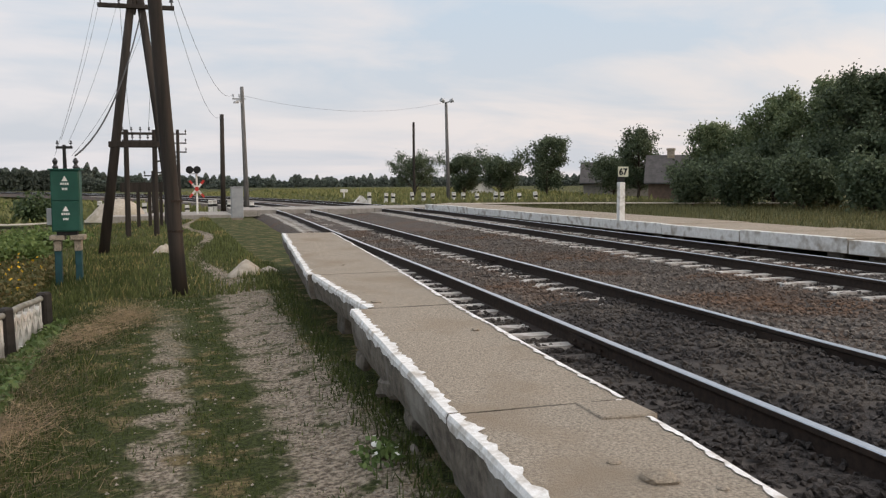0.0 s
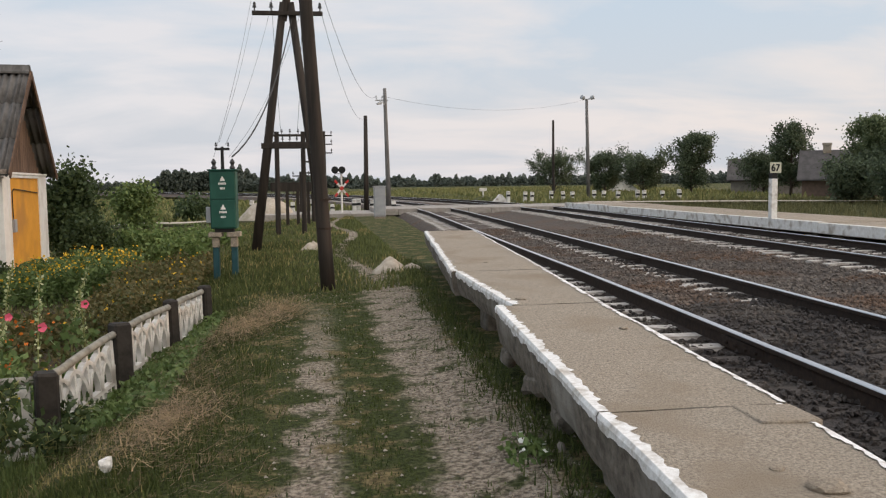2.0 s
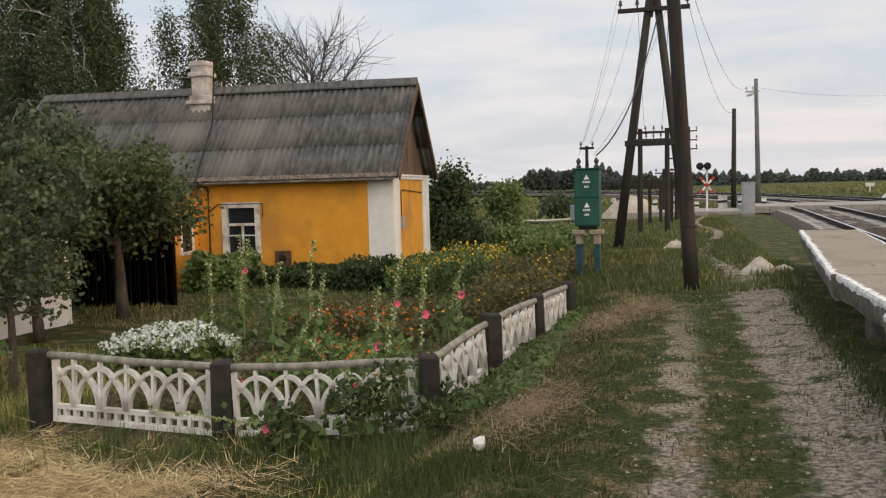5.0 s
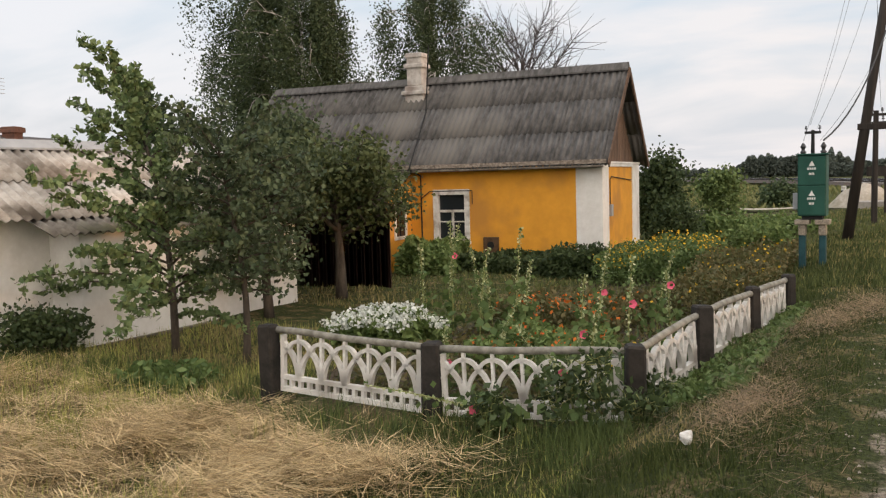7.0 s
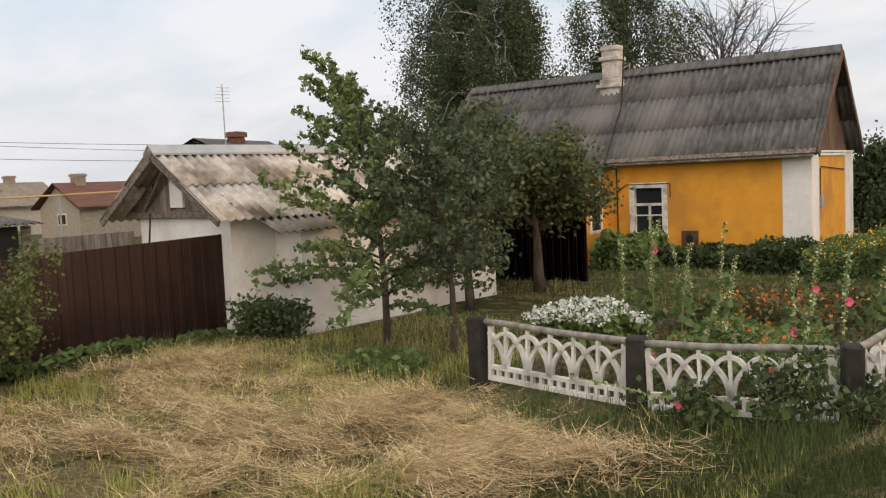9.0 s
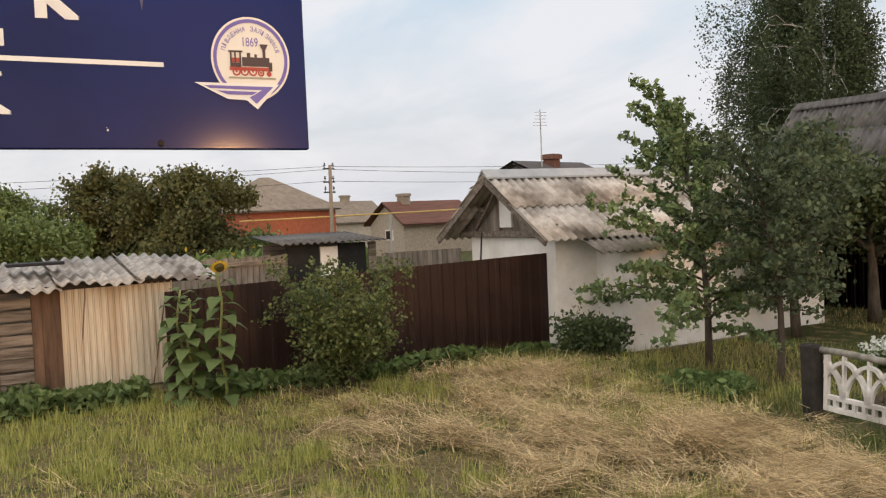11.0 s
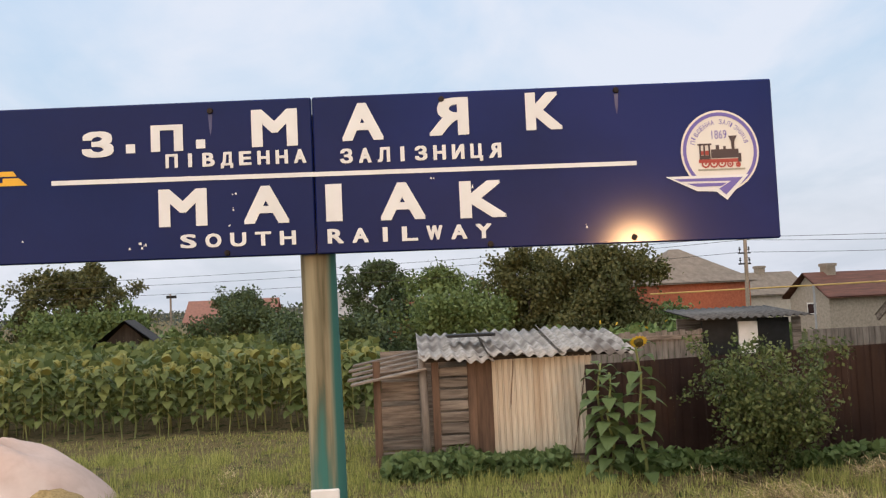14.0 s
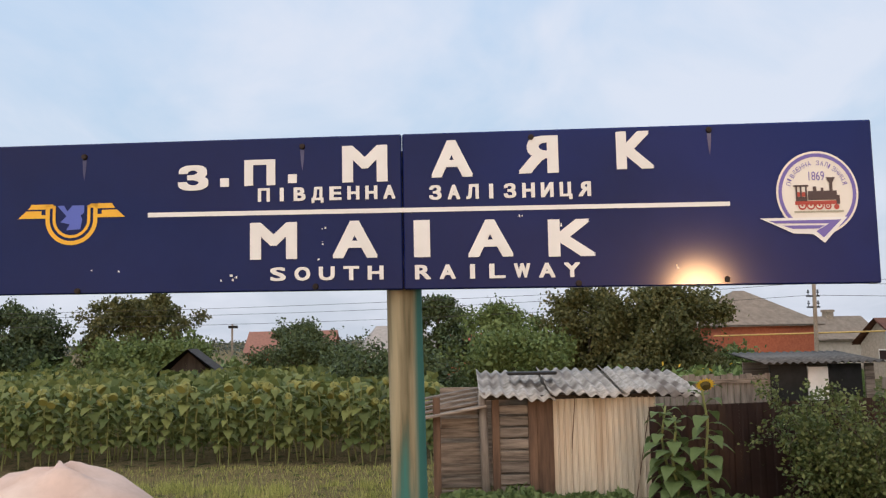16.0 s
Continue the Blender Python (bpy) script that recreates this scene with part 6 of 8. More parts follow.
# level crossing deck and road
bm = bmesh.new()
for i in range(24):
    x = -3 + i * 1.1
    zz = 0.27 if 2 < x < 13 else 0.08
    box(bm, (x, 40.6, zz - 0.3), (x + 1.08, 45.4, zz + 0.01 * (i % 2)), bevel=0.01)
tagged(part("crossing_deck", bm, mat("pale_deck", (0.36, 0.33, 0.30), (0.25, 0.23, 0.20), 5, 0.9, 0.3)), "pale concrete level crossing deck over the tracks", "road", kind="structure")
for ln, w, m, nm in (([(13, 43), (20, 40), (30, 33), (44, 25), (70, 12)], 2.4, SAND, "dirt_road"), ([(-3, 44), (-8, 44), (-14, 41), (-24, 38), (-60, 34)], 1.3, SAND, "dirt_road")):
    bm = bmesh.new()
    prev = None
    for i in range(len(ln) * 8 - 7):
        f = i / 8
        k = min(int(f), len(ln) - 2)
        f -= k
        x, y = ln[k][0] + (ln[k + 1][0] - ln[k][0]) * f, ln[k][1] + (ln[k + 1][1] - ln[k][1]) * f
        cur = [bm.verts.new((x, y + o * w, float(ground_z(x, y + o * w)) + 0.15)) for o in (-0.5, -0.2, 0.2, 0.5)]
        if prev:
            for a in range(3):
                bm.faces.new((prev[a], prev[a + 1], cur[a + 1], cur[a]))
        prev = cur
    tagged(part(nm, bm, m), "pale sandy dirt road through the grass", "road", kind="structure")

# wires
for a, b, d in (((-1.42, 20.4, 5.5), (-1.7, 15.0, 2.2), 0.15), ((-1.05, 20.4, 5.5), (-1.6, 15.0, 2.15), 0.2), ((-0.35, 20.4, 5.5), (-1.55, 15.0, 1.95), 0.35), ((-1.42, 20.4, 5.95), (-1.8, 15.0, 1.95), 0.2)):
    wire(sag(a, b, d), 0.003)
wire(sag((-0.6, 20.4, 5.2), (-1.5, 14.98, 1.95), 0.5), 0.014, "thick black cable dropping to the green cabinet")
for a, b, d in (((0.04, 20.4, 6.0), (3.0, 45.9, 6.0), 0.9), ((0.04, 20.4, 5.5), (2.4, 46, 4.9), 0.9), ((3.3, 45.9, 6.0), (17.2, 55.2, 6.7), 0.7), ((-0.35, 20.4, 5.5), (-0.7, 27.5, 3.1), 0.3), ((-1.05, 20.4, 6.0), (-1.2, 27.5, 3.1), 0.3)):
    wire(sag(a, b, d, 20), 0.006)

# heaps of sand and stone
def heap(name, x, y, rx, ry, h, material, label, cat, seed, base=None):
    k, rings = 22, 9
    bm = bmesh.new()
    z0 = float(ground_z(x, y)) - 0.05 if base is None else base
    prev = None
    for r in range(rings + 1):
        f = r / rings
        cur = []
        for i in range(k):
            a = 2 * math.pi * i / k
            s = 1 - f
            jit = 1 + 0.22 * noise.noise((math.cos(a) * 1.5, math.sin(a) * 1.5, seed + f * 2))
            z = h * (1 - (s ** (1.6 if h < 0.8 or h > 1 else 2.3))) * (1 + 0.18 * noise.noise((a, f * 4, seed)))
            cur.append(bm.verts.new((x + rx * s * jit * math.cos(a), y + ry * s * jit * math.sin(a), z0 + z)))
        if prev:
            for i in range(k):
                bm.faces.new((prev[i], prev[(i + 1) % k], cur[(i + 1) % k], cur[i]))
        prev = cur
    bmesh.ops.remove_doubles(bm, verts=bm.verts[:], dist=0.001)
    return tagged(part(name, bm, material, smooth=True), label, cat)


heap("sand_heap", -2.5, 43.2, 1.45, 1.1, 1.0, SAND, "pale heap of sand in the grass", "sand heap", 1)
heap("stone_mound", 1.05, 14.2, 0.30, 0.28, 0.27, SAND, "small pale mound of broken stone by the path", "mound", 2)
heap("stone_mound", 1.40, 14.3, 0.24, 0.2, 0.14, SAND, "low earthy mound grown over with grass", "mound", 3)
heap("stone_mound", -0.25, 20.0, 0.35, 0.25, 0.24, SAND, "pale stone slab half sunk in the grass", "mound", 4)
heap("covered_heap", -10.6, -6.05, 1.25, 1.35, 0.84, mat("tarpaulin_pinkish", (0.60, 0.44, 0.36), (0.50, 0.36, 0.29), 2.5, 0.7, 0.4, c=(0.66, 0.53, 0.45), big=0.9), "rounded heap covered with a pale pinkish tarpaulin", "covered heap", 5, -0.64)
heap("hay_pile", -9.75, -5.05, 0.8, 0.7, 0.42, mat("hay", (0.45, 0.31, 0.13), (0.26, 0.17, 0.07), 30, 0.95, 0.8), "small pile of yellow hay against the tarpaulin", "hay", 6, -0.64)
# crumpled litter on the slope
bm = bmesh.new()
bmesh.ops.create_icosphere(bm, subdivisions=2, radius=0.04)
for v in bm.verts:
    v.co *= 1 + 0.5 * noise.noise(v.co * 40)
    v.co += Vector((-1.24, 4.83, 0.0))
tagged(part("crumpled_paper", bm, LIMEWASH), "crumpled white paper lying in the grass", "litter")

# ---------------- far houses ----------------


def far_house(name, m, w, l, h, r, wall, roof, label, hip=0.0, windows=(), chimney=None, stack=None):
    """A simple house: w across x, l along y, eave height h, ridge height r along y."""
    root = placed(thing(name, label, "house"), m)
    bm = bmesh.new()
    box(bm, (-w / 2, -l / 2, -0.8), (w / 2, l / 2, h))
    if not hip:
        for y in (-l / 2, l / 2 - 0.1):
            prism(bm, [(-w / 2, h), (w / 2, h), (0, r)], 0.1, pose(0, y, 0))
    part("wall", bm, wall, root)
    o = 0.3
    bm = bmesh.new()
    e = [(-w / 2 - o, -l / 2 - o), (w / 2 + o, -l / 2 - o), (w / 2 + o, l / 2 + o), (-w / 2 - o, l / 2 + o)]
    for k in (0, 0.08):
        a = [bm.verts.new((x, y, h - 0.05 + k)) for x, y in e]
        b = [bm.verts.new((0, y, r + k)) for y in (-l / 2 - o + hip, l / 2 + o - hip)]
        bm.faces.new((a[0], a[1], b[0]))
        bm.faces.new((a[1], a[2], b[1], b[0]))
        bm.faces.new((a[2], a[3], b[1]))
        bm.faces.new((a[3], a[0], b[0], b[1]))
    if not hip:
        bmesh.ops.delete(bm, geom=[f for f in bm.faces if len(f.verts) == 3], context="FACES")
    part("roof", bm, roof, root)
    for x, y, z, ww, hh, side in windows:
        bm = bmesh.new()
        if side == "y":
            box(bm, (x - ww / 2 - 0.06, y - 0.05, z - 0.06), (x + ww / 2 + 0.06, y, z + hh + 0.06))
        else:
            box(bm, (x, y - ww / 2 - 0.06, z - 0.06), (x + 0.05, y + ww / 2 + 0.06, z + hh + 0.06))
        wn = part("window", bm, LIMEWASH, root)
        bm = bmesh.new()
        if side == "y":
            box(bm, (x - ww / 2, y - 0.06, z), (x + ww / 2, y - 0.045, z + hh))
        else:
            box(bm, (x + 0.045, y - ww / 2, z), (x + 0.06, y + ww / 2, z + hh))
        part("pane", bm, GLASS, wn)
    if chimney:
        bm = bmesh.new()
        cx, cy, cz = chimney
        cw = 0.25 if stack is None else 0.17
        box(bm, (cx - cw, cy - cw, cz - 1.2), (cx + cw, cy + cw, cz))
        box(bm, (cx - cw - 0.05, cy - cw - 0.05, cz - 0.15), (cx + cw + 0.05, cy + cw + 0.05, cz - 0.02))
        part("chimney", bm, stack or CONCRETE, root)
    return root


far_house("brick_house", pose(-47.6, 14.2, 0, 0, 0, 8), 6.5, 5.2, 2.0, 3.85, BRICK, FARROOF, "red brick house with pale brown hipped roof", hip=2.6)
far_house("grey_house", pose(-42, 21.2, -0.1, 0, 0, 13), 2.8, 5.0, 1.10, 2.25, mat("grey_boards_far", (0.40, 0.35, 0.285), (0.28, 0.245, 0.20), 8, 0.9, 0.2), RUSTROOF, "grey boarded house with rusty red tin roof", windows=((0.2, -2.5, 0.35, 0.5, 0.45, "y"),), chimney=(0.0, -1.3, 2.75))
far_house("cottage", pose(-56, 22.5, 0, 0, 0, 10), 4, 4, 1.1, 2.5, mat("pale_plaster", (0.5, 0.45, 0.38), (0.4, 0.36, 0.3), 4, 0.9, 0.1), FARROOF, "pale cottage with tan roof far behind the gardens", chimney=(0, 0, 3.0))
far_house("red_roof_house", pose(-60, -12.5, 0, 0, 0, 2), 4, 5.5, 0.9, 2.3, BRICK, mat("faded_red_tile", (0.30, 0.15, 0.11), (0.22, 0.11, 0.085), 6, 0.9, 0.2), "distant low house with faded red roof")
far_house("pale_roof_house", pose(-56, -5.0, 0, 0, 0, 12), 4.5, 4.6, 0.9, 2.45, LIMEWASH, mat("pale_grey_slate", (0.38, 0.35, 0.32), (0.29, 0.27, 0.25), 4, 0.9, 0.2), "distant white house with pale grey slate roof", hip=1.2)
far_house("red_roof_house", pose(-57, -1.2, 0, 0, 0, 10), 3.0, 2.6, 0.9, 1.9, BRICK, mat("bright_red_tin", (0.42, 0.07, 0.05), (0.34, 0.06, 0.04), 6, 0.6, 0.1), "distant outbuilding with bright red roof")
far_house("garden_hut", pose(-30.5, -10.5, 0, 0, 0, -80), 1.7, 2.2, 0.55, 1.4, OLDWOOD, OLDWOOD, "small dark timber garden hut beyond the sunflowers")
far_house("white_cottage", pose(-40, -24.5, 0, 0, 0, 20), 4.0, 5.0, 0.9, 2.2, LIMEWASH, FARROOF, "white cottage with brown roof under the birches")
far_house("white_gable_house", pose(30.5, 85, 0, 0, 0, -20), 3.6, 4.2, 0.2, 1.6, LIMEWASH, DARKROOF, "small white gabled house beyond the level crossing")
far_house("village_house", pose(36.0, 66.5, 0, 0, 0, 62), 5.0, 5.5, 1.3, 3.0, mat("dim_plaster", (0.25, 0.23, 0.2), (0.18, 0.165, 0.15), 4, 0.9, 0.1), DARKROOF, "grey village house with dark slate roof among trees", windows=((-0.8, -2.75, 0.1, 0.7, 0.7, "y"),))
far_house("village_house", pose(34.3, 53.5, 0, 0, 0, 56), 4.0, 4.8, 1.3, 3.2, mat("brown_plaster", (0.16, 0.11, 0.085), (0.11, 0.08, 0.06), 4, 0.9, 0.1), DARKROOF, "brown village house with steep dark roof", chimney=(0.0, 1.0, 3.75))
far_house("chimney_house", pose(-20.6, 14.2, 0, 0, 0, 20), 2.6, 3.0, 2.2, 2.85, mat("dim_plaster", (0.25, 0.23, 0.2)), DARKROOF, "low house with dark roof and brick chimney behind the shed", chimney=(0.3, -0.3, 3.12), stack=mat("sooty_brick", (0.17, 0.085, 0.06), (0.10, 0.055, 0.042), 12, 0.9, 0.3))
p = thing("tv_antenna", "thin metal television antenna mast", "antenna")
bm = bmesh.new()
rod(bm, (-19.9, 13.45, 2.2), (-19.9, 13.45, 4.35), 0.02, 0.015, 6)
part("mast", bm, GREYPAINT, p)
bm = bmesh.new()
for k in range(5):
    rod(bm, (-19.98 + 0.03 * k, 13.25, 3.9 + 0.09 * k), (-19.86, 13.65, 3.9 + 0.09 * k), 0.008, n=4)
part("antenna_rods", bm, GREYPAINT, p)
p = thing("utility_pole", "grey concrete utility pole with insulators behind the gardens", "pole")
bm = bmesh.new()
rod(bm, (-27.7, 10.15, -0.7), (-27.68, 10.2, 3.35), 0.09, 0.06, 8)
part("shaft", bm, CONCRETE, p)
for z in (3.2, 2.75, 2.4):
    bm = bmesh.new()
    box(bm, (-27.72, 9.95, z), (-27.65, 10.35, z + 0.05))
    insulator(bm, -27.68, 10.0, z + 0.05, 1.0)
    insulator(bm, -27.68, 10.3, z + 0.05, 1.0)
    part("crossarm", bm, BLACKISH, p)
for z, dz in ((3.3, 0.2), (3.2, 0.35), (2.8, 0.3)):
    wire(sag((-27.7, 10.3, z), (-30, 36, z + 0.4), dz, 16), 0.010)
    wire(sag((-27.7, 10.0, z), (-34, -22, z - 0.3), dz, 16), 0.009)
p = thing("street_lamp", "distant street lamp on a thin pole", "lamp post")
bm = bmesh.new()
rod(bm, (-48.2, -13.7, -0.6), (-48.2, -13.7, 2.7), 0.07, 0.05, 6)
part("shaft", bm, CONCRETE, p)
bm = bmesh.new()
box(bm, (-48.3, -13.9, 2.45), (-48.1, -13.4, 2.6))
part("lamp_head", bm, BLACKISH, p)
p = thing("gas_pipe", "yellow gas pipe on posts above the fences", "pipe")
bm = bmesh.new()
pipe(bm, [(-33, 8.5, 1.55), (-30, 13.5, 1.62), (-24, 16.5, 1.7)], 0.03, 6)
part("pipe_run", bm, mat("gas_yellow", (0.55, 0.38, 0.12), (0.45, 0.31, 0.10), 5, 0.6, 0.1), p)
bm = bmesh.new()
rod(bm, (-30, 13.5, -0.6), (-30, 13.5, 1.62), 0.04)
part("pipe_post", bm, GREYPAINT, p)

# ---------------- plants ----------------
LEAF_APPLE = leafmat("apple_leaves", (0.068, 0.112, 0.033), (0.150, 0.203, 0.068))
LEAF_LIGHT = leafmat("light_leaves", (0.090, 0.143, 0.042), (0.210, 0.270, 0.090))
LEAF_DARK = leafmat("dark_leaves", (0.033, 0.054, 0.021), (0.083, 0.112, 0.042))
LEAF_BIRCH = leafmat("birch_leaves", (0.034, 0.052, 0.024), (0.088, 0.115, 0.050))
LEAF_RUST = leafmat("autumn_tinged_leaves", (0.068, 0.083, 0.027), (0.165, 0.128, 0.053))
LEAF_WALNUT = leafmat("walnut_leaves", (0.060, 0.075, 0.027), (0.150, 0.143, 0.053))
LEAF_FAR = leafmat("far_leaves", (0.036, 0.058, 0.025), (0.094, 0.128, 0.052), trans=0.15)
LEAF_FARLIGHT = leafmat("far_light_leaves", (0.075, 0.115, 0.036), (0.175, 0.228, 0.075), trans=0.2)
LEAF_SUN = leafmat("sunflower_leaves", (0.062, 0.092, 0.026), (0.195, 0.220, 0.068))
LEAF_SUNDARK = leafmat("sunflower_big_leaves", (0.075, 0.12, 0.04), (0.17, 0.22, 0.08))
STALK = leafmat("plant_stalks", (0.150, 0.195, 0.060), (0.390, 0.375, 0.150))
GRASS = leafmat("green_grass_blades", (0.030, 0.045, 0.012), (0.105, 0.125, 0.036))
GRASSDRY = leafmat("dry_grass_blades", (0.130, 0.112, 0.045), (0.410, 0.335, 0.140))
STRAW = leafmat("straw_blades", (0.220, 0.148, 0.066), (0.880, 0.680, 0.380))
SPRUCE = leafmat("spruce_needles", (0.021, 0.042, 0.024), (0.060, 0.093, 0.051))
YELLOWF = leafmat("yellow_petals", (0.62, 0.38, 0.02), (0.80, 0.52, 0.05))
ORANGEF = leafmat("orange_petals", (0.55, 0.10, 0.015), (0.72, 0.22, 0.03))
PINKF = leafmat("pink_petals", (0.62, 0.045, 0.12), (0.85, 0.16, 0.26))
WHITEF = leafmat("white_petals", (0.62, 0.64, 0.58), (0.82, 0.82, 0.78))


def leaf_quads(C, size, rng, long=1.5, flatness=0.0, droop=0.0):
    """Diamond leaves at points C, in random attitudes."""
    C = np.asarray(C, float)
    k = len(C)
    d = rng.normal(size=(k, 3))
    d[:, 2] = d[:, 2] * (1 - flatness) - droop
    d /= np.linalg.norm(d, axis=1)[:, None]
    e = rng.normal(size=(k, 3))
    e -= (e * d).sum(1)[:, None] * d
    e /= np.linalg.norm(e, axis=1)[:, None] + 1e-9
    s = (np.asarray(size) * rng.uniform(0.6, 1.3, k))[:, None]
    a, b = d * s * long * 0.5, e * s * 0.5
    return np.stack([C - a, C - a * 0.05 + b, C + a, C - a * 0.05 - b], 1)


def skeleton_tree(rng, base, height, start, spread, limbs, profile, lean=(0, 0), up=0.5, trunk_r=0.1, sub=4, droop=0.0, top=0.82):
    """Trunk and limbs as polylines with radii, and the twig points that carry leaves."""
    base = Vector(base)
    lines, tips = [], []
    pts = []
    for i in range(9):
        f = i / 8
        pts.append(base + Vector((lean[0] * f + 0.03 * height * math.sin(3 * f + base.x) * f, lean[1] * f + 0.025 * height * math.sin(4 * f + base.y) * f, height * top * f)))
    lines.append((pts, [trunk_r * (1 - 0.88 * (i / 8)) for i in range(9)]))
    for k in range(limbs):
        f = start + (1 - start) * (k + rng.uniform(0, 0.8)) / limbs
        f = min(f, 0.98)
        j = min(int(f * 8), 7)
        o = pts[j].lerp(pts[j + 1], f * 8 - j)
        g = (f - start) / (1 - start)
        L = spread * profile(g) * rng.uniform(0.5, 1.3)
        a = k * 2.4 + rng.uniform(-0.5, 0.5)
        d = Vector((math.cos(a), math.sin(a), up * (1 - 0.3 * g))).normalized()
        line = [o]
        for s in range(1, 6):
            q = s / 5
            line.append(o + d * (L * q) + Vector((rng.normal() * 0.04, rng.normal() * 0.04, -droop * L * q * q)) * 1.0)
        r = max(0.006, trunk_r * 0.42 * (1 - 0.7 * g))
        lines.append((line, [r * (1 - 0.8 * s / 5) for s in range(6)]))
        tips += [line[s] for s in (2, 3, 4, 5)] + [line[3].lerp(line[4], 0.5), line[4].lerp(line[5], 0.5), line[5]]
        for s in range(sub):
            q = rng.uniform(0.3, 0.95)
            jj = min(int(q * 5), 4)
            oo = line[jj].lerp(line[jj + 1], q * 5 - jj)
            dd = (d + Vector(rng.normal(size=3)) * 0.75).normalized()
            l2 = L * rng.uniform(0.25, 0.5)
            sub_line = [oo, oo + dd * l2 * 0.5, oo + dd * l2 + Vector((0, 0, -droop * l2 * 1.2))]
            lines.append((sub_line, [r * 0.4, r * 0.25, 0.004]))
            tips += [sub_line[1], sub_line[2], sub_line[1].lerp(sub_line[2], 0.5)]
    return lines, tips


def tree(name, label, base, height, spread, leaves, leaf, material, bark=BARK, seed=1, start=0.25, limbs=16, profile=None, trunk_r=0.1, sigma=0.16, lean=(0, 0), up=0.5, droop=0.0, sub=4, category="tree", hang=0.0, long=1.5, group="", min_r=0.0, even=0.7):
    rng = np.random.default_rng(seed)
    profile = profile or (lambda g: math.sqrt(max(0.05, 1 - (1.6 * g - 0.6) ** 2)))
    lines, tips = skeleton_tree(rng, base, height, start, spread, limbs, profile, lean, up, trunk_r, sub, droop)
    root = thing(name, label, category, group)
    bm = bmesh.new()
    for pts, rs in lines:
        if max(rs) > min_r:
            pipe(bm, pts, [max(x, 0.003) for x in rs], 7 if rs[0] > 0.05 else 4)
    part("trunk", bm, bark, root, smooth=True)
    if leaves:
        T = np.array([tuple(t) for t in tips])
        wt = rng.gamma(even, 1.0, len(T))
        if even > 2.5:
            f = (T[:, 2] - base[2]) / height
            wt *= 0.12 + np.hypot(T[:, 0] - base[0] - lean[0] * f, T[:, 1] - base[1] - lean[1] * f) / spread
        C = T[rng.choice(len(T), leaves, p=wt / wt.sum())] + rng.normal(size=(leaves, 3)) * sigma
        if hang:
            C[:, 2] -= np.abs(rng.normal(size=leaves)) * hang
        q = quads("crown", leaf_quads(C, leaf, rng, long, droop=0.6 if hang else 0.1), material, root)
    return root


def cone(g):
    return max(0.12, 1.0 - 0.9 * g)


def branchy_tree(name, label, base, height, lean, reach, limbs, leaf, per_metre, material, seed, start=0.14, side=(0, 0), rise=0.75, sag=0.28, trunk_r=0.055, profile=cone, sigma=0.03):
    """A young tree whose long arching branches carry leaves along their whole length."""
    rng = np.random.default_rng(seed)
    root = thing(name, label, "tree", "fruit trees")
    base = Vector(base)
    bm = bmesh.new()
    trunk = [base + Vector((lean[0] * f ** 1.6 + 0.05 * math.sin(5 * f + seed), lean[1] * f ** 1.6 + 0.05 * math.cos(4 * f + seed), height * f)) for f in [n / 10 for n in range(11)]]
    pipe(bm, trunk, [max(0.006, trunk_r * (1 - 0.9 * n / 10)) for n in range(11)], 8)
    C = []

    def leafy(a, b):
        n = max(1, int((b - a).length * per_metre * rng.uniform(0.6, 1.4)))
        for t in rng.uniform(0, 1, n):
            C.append(tuple(a.lerp(b, float(t)) + Vector(rng.normal(size=3)) * sigma))

    for k in range(limbs):
        f = start + (0.97 - start) * (k + rng.uniform(0, 0.9)) / limbs
        j = min(int(f * 10), 9)
        o = trunk[j].lerp(trunk[j + 1], f * 10 - j)
        g = (f - start) / (1 - start)
        az = k * 2.4 + rng.uniform(-0.5, 0.5)
        d = Vector((math.cos(az), math.sin(az), 0))
        L = reach * profile(g) * rng.uniform(0.65, 1.2) * (1 + d.x * side[0] + d.y * side[1])
        el = rise * (0.5 + 0.9 * g) * rng.uniform(0.7, 1.3)
        line = [o + d * (L * q) + Vector((0.05 * L * rng.normal() * q, 0.05 * L * rng.normal() * q, el * L * q - sag * L * q * q * (1.3 - g))) for q in [n / 7 for n in range(8)]]
        r = max(0.006, trunk_r * 0.38 * (1 - 0.6 * g))
        pipe(bm, line, [max(0.003, r * (1 - n / 8)) for n in range(8)], 5)
        for n in range(1, 7):
            leafy(line[n], line[n + 1])
            for q in range(2 if L > 0.5 else 1):
                u = (line[n + 1] - line[n]).normalized()
                w = (u + Vector(rng.normal(size=3)) * 0.6).normalized() * L * rng.uniform(0.07, 0.24)
                e = line[n] + w + Vector((0, 0, 0.15 * w.length))
                pipe(bm, [line[n], line[n] + w * 0.5, e], [0.004, 0.003, 0.002], 3)
                leafy(line[n] + w * 0.2, e)
    leafy(trunk[8], trunk[10])
    part("trunk", bm, BARK, root, smooth=True)
    quads("crown", leaf_quads(C, leaf, rng, 1.45, droop=0.35), material, root)
    return root


